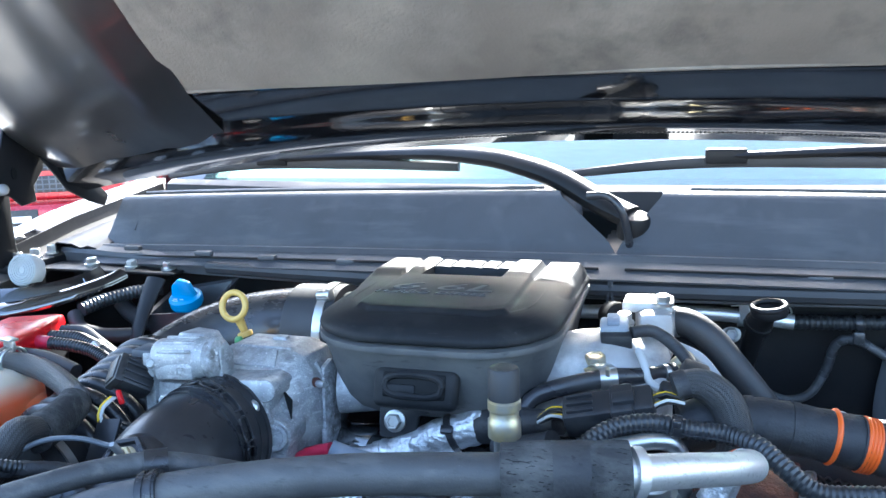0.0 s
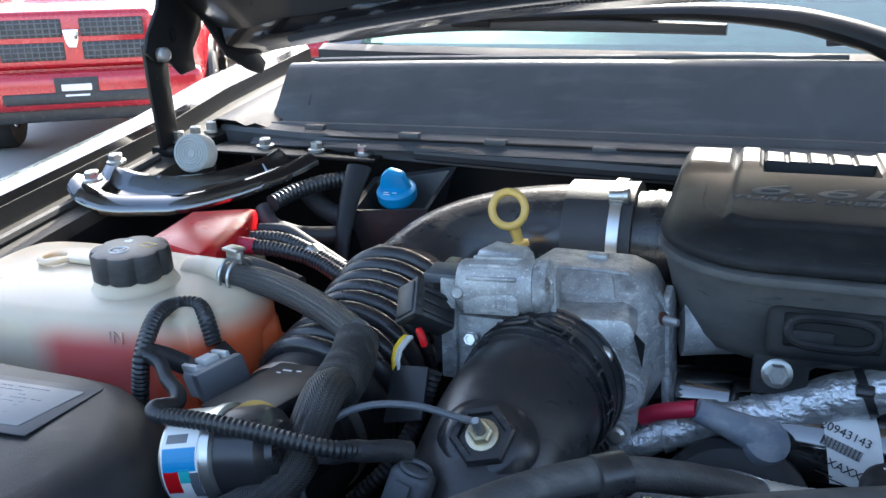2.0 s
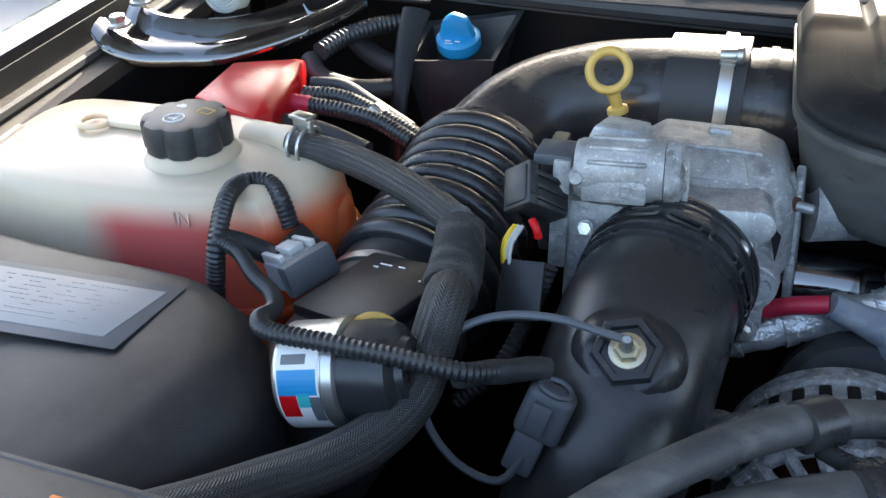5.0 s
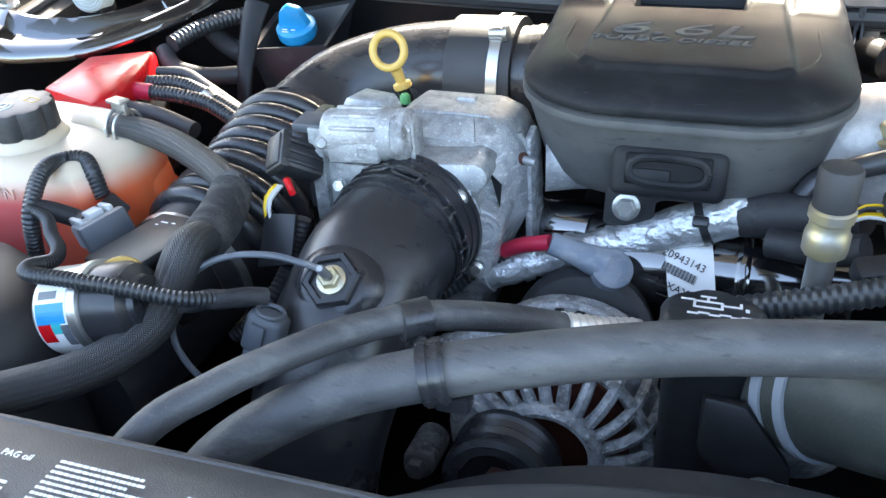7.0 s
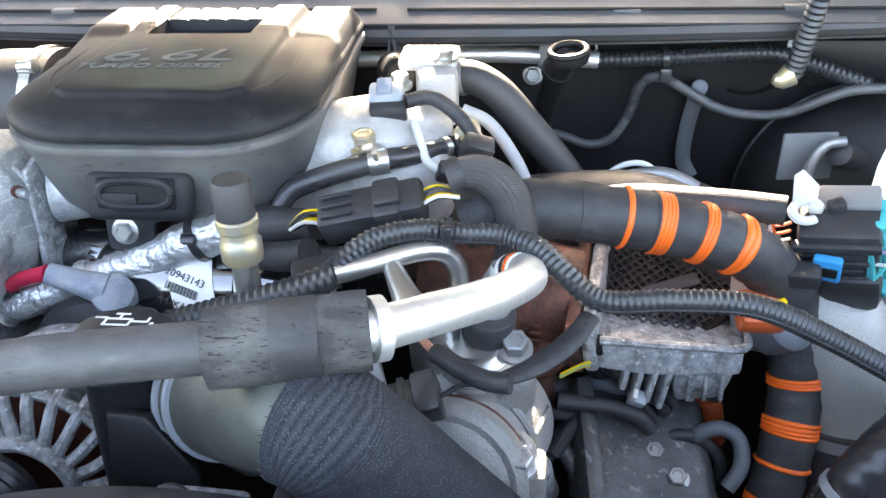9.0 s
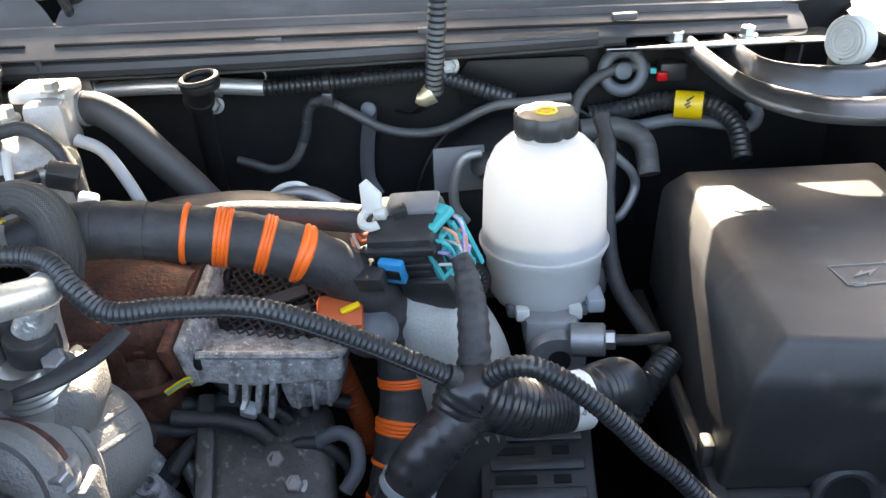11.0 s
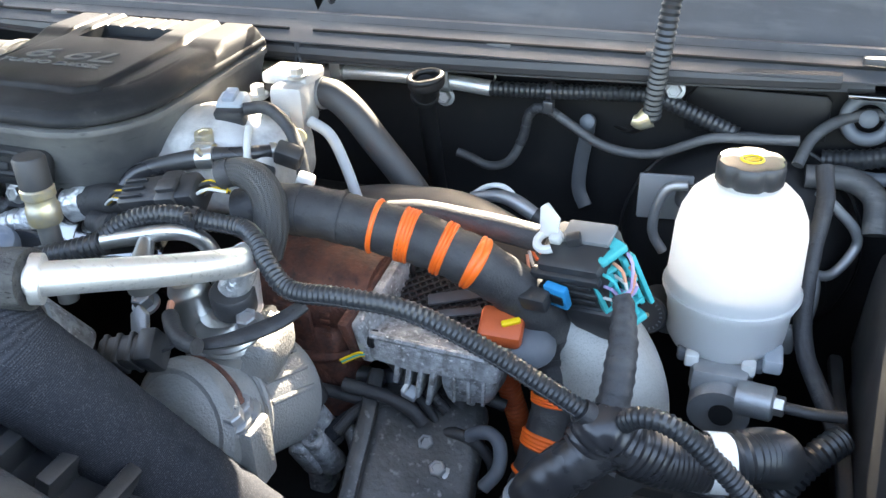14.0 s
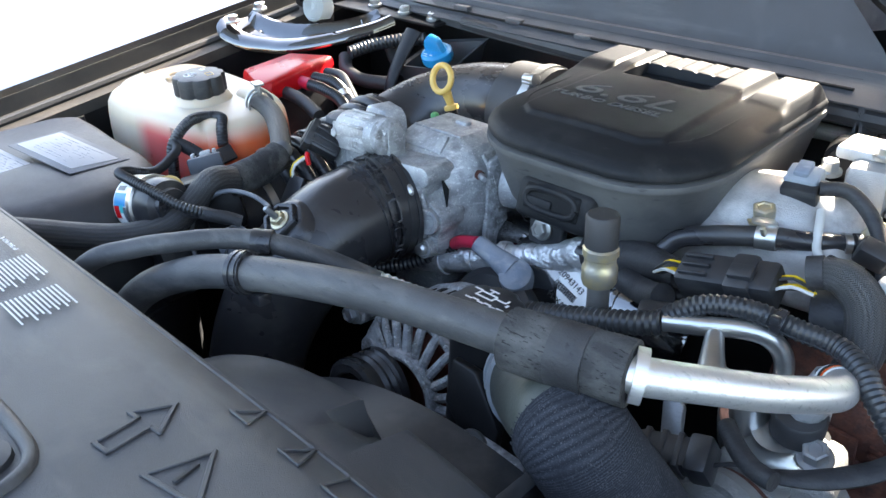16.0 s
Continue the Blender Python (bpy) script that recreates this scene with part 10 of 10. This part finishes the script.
solid("lower_hose", tube([(0.128, 0.655, 1.120), (0.135, 0.658, 1.095), (0.140, 0.662, 1.068), (0.152, 0.668, 1.046), (0.158, 0.672, 1.022)], 0.0135, 18), RUBBER, "black hose beside the compressor", "hose")
lb3 = thing("engine_bracket", (0.22, 0.56, 0.95), "cast aluminium bracket with bolt bosses", "bracket")
for o_ in (Vector((0.156, 0.672, 1.009)), Vector((0.166, 0.649, 0.998))):
    part("boss", moved(lathe([(0.0135, -0.05), (0.0115, -0.03), (0.0105, 0.002), (0.0098, 0.004), (0.0062, 0.004), (0.0056, -0.004)], 22), axes(o_, (-0.1, -0.45, 1))), CAST_DIRTY, lb3)
part("web", moved(box((0.020, 0.050, 0.05), 0.006), axes(Vector((0.156, 0.666, 0.978)), (-0.1, -0.45, 1), (1, 0, 0))), CAST_DIRTY, lb3)
part("leg", moved(box((0.024, 0.03, 0.14), 0.006), Matrix.Translation(Vector((0.147, 0.681, 0.943)) + Vector((0, 0.01, -0.03)))), CAST_DIRTY, lb3)
part("ear", moved(prism([(-0.020, -0.006), (0.010, -0.010), (0.014, 0.008), (-0.012, 0.012)], 0.006, 0.002), axes(Vector((0.145, 0.676, 1.018)), (-0.1, -0.5, 1))), DULL_STEEL, lb3)
jb = thing("bracket_bolt", Vector((0.145, 0.584, 1.059)), "rusty hex bolt on a black mounting block", "bolt")
part("block", moved(box((0.030, 0.030, 0.05), 0.003), axes(Vector((0.144, 0.583, 1.056)), (0, -0.3, 1))), SATIN_BLACK, jb)
part("bolt", bolt_shape(Vector((0.149, 0.580, 1.081)), (0, -0.35, 1), 0.0115, True, 0.012), DULL_STEEL, jb)
part("washer", moved(lathe([(0.013, -0.003), (0.013, 0.0)], 24), axes(Vector((0.148, 0.579, 1.078)), (0, -0.35, 1))), RUST, jb)
vc = thing("valve_cover", (0.29, 0.62, 0.9), "weathered aluminium valve cover with bosses", "valve cover")
vcm = axes((0.254, 0.697, 0.982), (0.25, -0.45, 0.85), (1, 0.25, -0.25))
part("body", moved(box((0.11, 0.15, 0.05), 0.015, 3), vcm @ Matrix.Translation((0, -0.03, -0.01))), OILY_ALLOY, vc)
part("rim", moved(box((0.016, 0.16, 0.05), 0.006), vcm @ Matrix.Translation((-0.055, -0.03, 0.0))), OILY_ALLOY, vc)

part("spout", tube([(0.24, 0.703, 0.997), (0.225, 0.7, 0.983), (0.21, 0.7, 0.964)], [0.0095, 0.0105, 0.012], 20, 0.004), CAST_DIRTY, vc)
part("spout_bore", tube([(0.241, 0.702, 0.998), (0.24, 0.702, 0.997)], 0.0058, 16), DARK_VOID, vc)
part("spout", tube([(0.247, 0.696, 0.983), (0.232, 0.692, 0.968), (0.219, 0.692, 0.948)], [0.008, 0.010, 0.011], 20, 0.004), CAST_DARK, vc)
part("rim_line", tube([(0.194, 0.699, 0.994), (0.205, 0.687, 0.972), (0.215, 0.674, 0.947)], 0.006, 10), DARK_VOID, vc)
part("rim_line", tube([(0.182, 0.686, 0.993), (0.196, 0.671, 0.975), (0.201, 0.662, 0.959)], 0.007, 10), CAST_DARK, vc)
part("cover_bolt", bolt_shape(Vector((0.26, 0.686, 0.985)), (-0.01, -0.428, 0.881), 0.0085, True, 0.008), DULL_STEEL, vc)
part("cover_bolt", bolt_shape(Vector((0.277, 0.669, 0.974)), (-0.01, -0.428, 0.881), 0.0085, True, 0.008), DULL_STEEL, vc)
part("strap", tube([(0.254, 0.692, 0.986), (0.27, 0.676, 0.97), (0.284, 0.662, 0.96)], 0.011, 8, flat=0.4), DULL_STEEL, vc)
low = (
    ([(0.146, 0.664, 1.056), (0.156, 0.672, 1.038), (0.172, 0.690, 1.020), (0.194, 0.70, 1.010), (0.228, 0.715, 1.004)], 0.006, TAPE, "black taped injector wiring"),
    ([(0.214, 0.72, 1.085), (0.221, 0.722, 1.066), (0.227, 0.730, 1.037), (0.239, 0.736, 1.004), (0.262, 0.722, 0.989), (0.279, 0.70, 0.974)], 0.006, HOSE_RUBBER, "grey-black fuel hose"),
    ([(0.222, 0.745, 1.060), (0.245, 0.735, 1.030), (0.262, 0.735, 1.005), (0.285, 0.725, 0.995)], 0.006, TAPE, "black taped injector wiring"),
    ([(0.178, 0.672, 0.990), (0.196, 0.690, 1.008), (0.225, 0.705, 1.012), (0.258, 0.715, 1.000)], 0.006, BRAID, "braided injector wiring"),
    ([(0.292, 0.702, 0.985), (0.300, 0.70, 0.997), (0.314, 0.70, 1.002), (0.327, 0.692, 0.998), (0.329, 0.68, 0.980), (0.318, 0.67, 0.965)], 0.0065, MID_GREY, "grey fuel return hose"),
    ([(0.150, 0.715, 1.012), (0.170, 0.722, 1.018), (0.190, 0.730, 1.012), (0.208, 0.735, 1.000)], 0.009, RUBBER, "black hose low"),
    ([(0.162, 0.738, 1.014), (0.178, 0.744, 1.022), (0.196, 0.748, 1.026)], 0.0011, YELLOW_TAPE, "thin yellow wire"),
    ([(0.165, 0.739, 1.018), (0.180, 0.745, 1.025), (0.196, 0.747, 1.028)], 0.0011, YELLOW_TAPE, "thin yellow wire"))
for pts, r, mt, lab in low:
    solid("engine_hose", tube(pts, r, 12, 0.005), mt, lab + " on the engine", "hose", "hoses low on the engine")
solid("line_joiner", moved(box((0.022, 0.014, 0.014), 0.003), axes((0.234, 0.733, 1.008), (0.2, -0.6, 0.7), (0.35, -0.2, -1))), GREY_PLASTIC, "grey line joiner on the engine", "joiner")
# Filler block, coloured near-black for the shade this deep.
solid("engine_block", joined(block((-0.26, 0.60, 0.50), (0.36, 1.0, 0.90), 0.03), block((-0.22, 0.78, 0.88), (0.20, 1.0, 1.09), 0.03)), DARK_VOID, "engine block coloured near-black for the shade deep in the bay", "engine block")

extra = (
    ([(0.185, 0.742, 1.000), (0.205, 0.735, 1.012), (0.222, 0.730, 1.018), (0.238, 0.728, 1.008)], 0.008, MID_GREY, "short grey elbow among the wiring"),
    ([(0.150, 0.658, 0.965), (0.172, 0.678, 0.985), (0.192, 0.695, 0.998), (0.212, 0.705, 1.002)], 0.0085, FABRIC, "black braided engine harness"),
    ([(0.202, 0.742, 1.048), (0.215, 0.738, 1.030), (0.224, 0.735, 1.010), (0.228, 0.730, 0.990)], 0.010, RUBBER, "short black rubber elbow"),
    ([(0.240, 0.752, 1.040), (0.262, 0.745, 1.020), (0.290, 0.740, 1.010), (0.318, 0.742, 1.000)], 0.006, RUBBER, "thin black hose among the wiring"),
    ([(0.271, 0.735, 1.014), (0.281, 0.726, 0.997), (0.276, 0.719, 0.965)], 0.008, TAPE, "black taped lead among the wiring"),
)
for pts_, r_, mat_, lab_ in extra:
    solid("engine_cable", tube(pts_, r_, 12, 0.004), mat_, lab_, "cable", "engine cables")

# ---- leads beside the valve cover ----
solid("injector_lead", tube([(0.216, 0.705, 1.065), (0.227, 0.705, 1.051), (0.237, 0.705, 1.036), (0.244, 0.705, 1.025), (0.251, 0.705, 1.017), (0.264, 0.705, 0.994), (0.275, 0.705, 0.966)], 0.0045, 10), RUBBER, "black injector lead with a grey plug", "cable", "leads beside the valve cover")
ilp = thing("injector_plug", (0.22, 0.70, 1.02), "small grey injector plug", "connector", "connectors on the engine")
part("body", moved(box((0.014, 0.012, 0.012), 0.002), axes([(0.243, 0.695, 1.034)][0], (0.2, -0.5, 0.8), (1, 0.2, -0.8))), GREY_PLASTIC, ilp)
part("collar", moved(box((0.004, 0.014, 0.014), 0.001), axes([(0.240, 0.694, 1.040)][0], (0.2, -0.5, 0.8), (1, 0.2, -0.8))), PALE, ilp)
solid("injector_lead", tube([(0.271, 0.700, 0.989), (0.283, 0.700, 0.993), (0.300, 0.700, 0.988), (0.313, 0.700, 0.975), (0.319, 0.700, 0.958), (0.314, 0.700, 0.941), (0.302, 0.700, 0.931)], 0.0055, 12), RUBBER, "black rubber hose loop", "hose", "leads beside the valve cover")
solid("injector_lead", tube([(0.180, 0.690, 1.032), (0.202, 0.690, 1.030), (0.223, 0.690, 1.027), (0.244, 0.690, 1.019), (0.256, 0.690, 1.006)], 0.0065, 12, wrinkle=0.08), TAPE, "black taped lead below the turbocharger", "cable", "leads beside the valve cover")
solid("injector_lead", tube([(0.209, 0.710, 1.066), (0.223, 0.710, 1.050), (0.235, 0.710, 1.045), (0.249, 0.710, 1.032), (0.264, 0.710, 1.016), (0.271, 0.710, 1.008)], 0.0055, 12), SHINY_RUBBER, "black hose below the actuator", "hose", "leads beside the valve cover")
for k, mt in enumerate((YELLOW_TAPE, TEAL, YELLOW_TAPE)):
    pts = [Vector(p) + Vector((0.0, -0.002 * k, 0.003 * k)) for p in [(0.181, 0.690, 1.056), (0.191, 0.690, 1.063), (0.199, 0.690, 1.068), (0.204, 0.690, 1.069)]]
    solid("injector_wire", tube(pts, 0.0012, 6), mt, "thin yellow and green injector wire", "wire", "wires below the turbocharger")
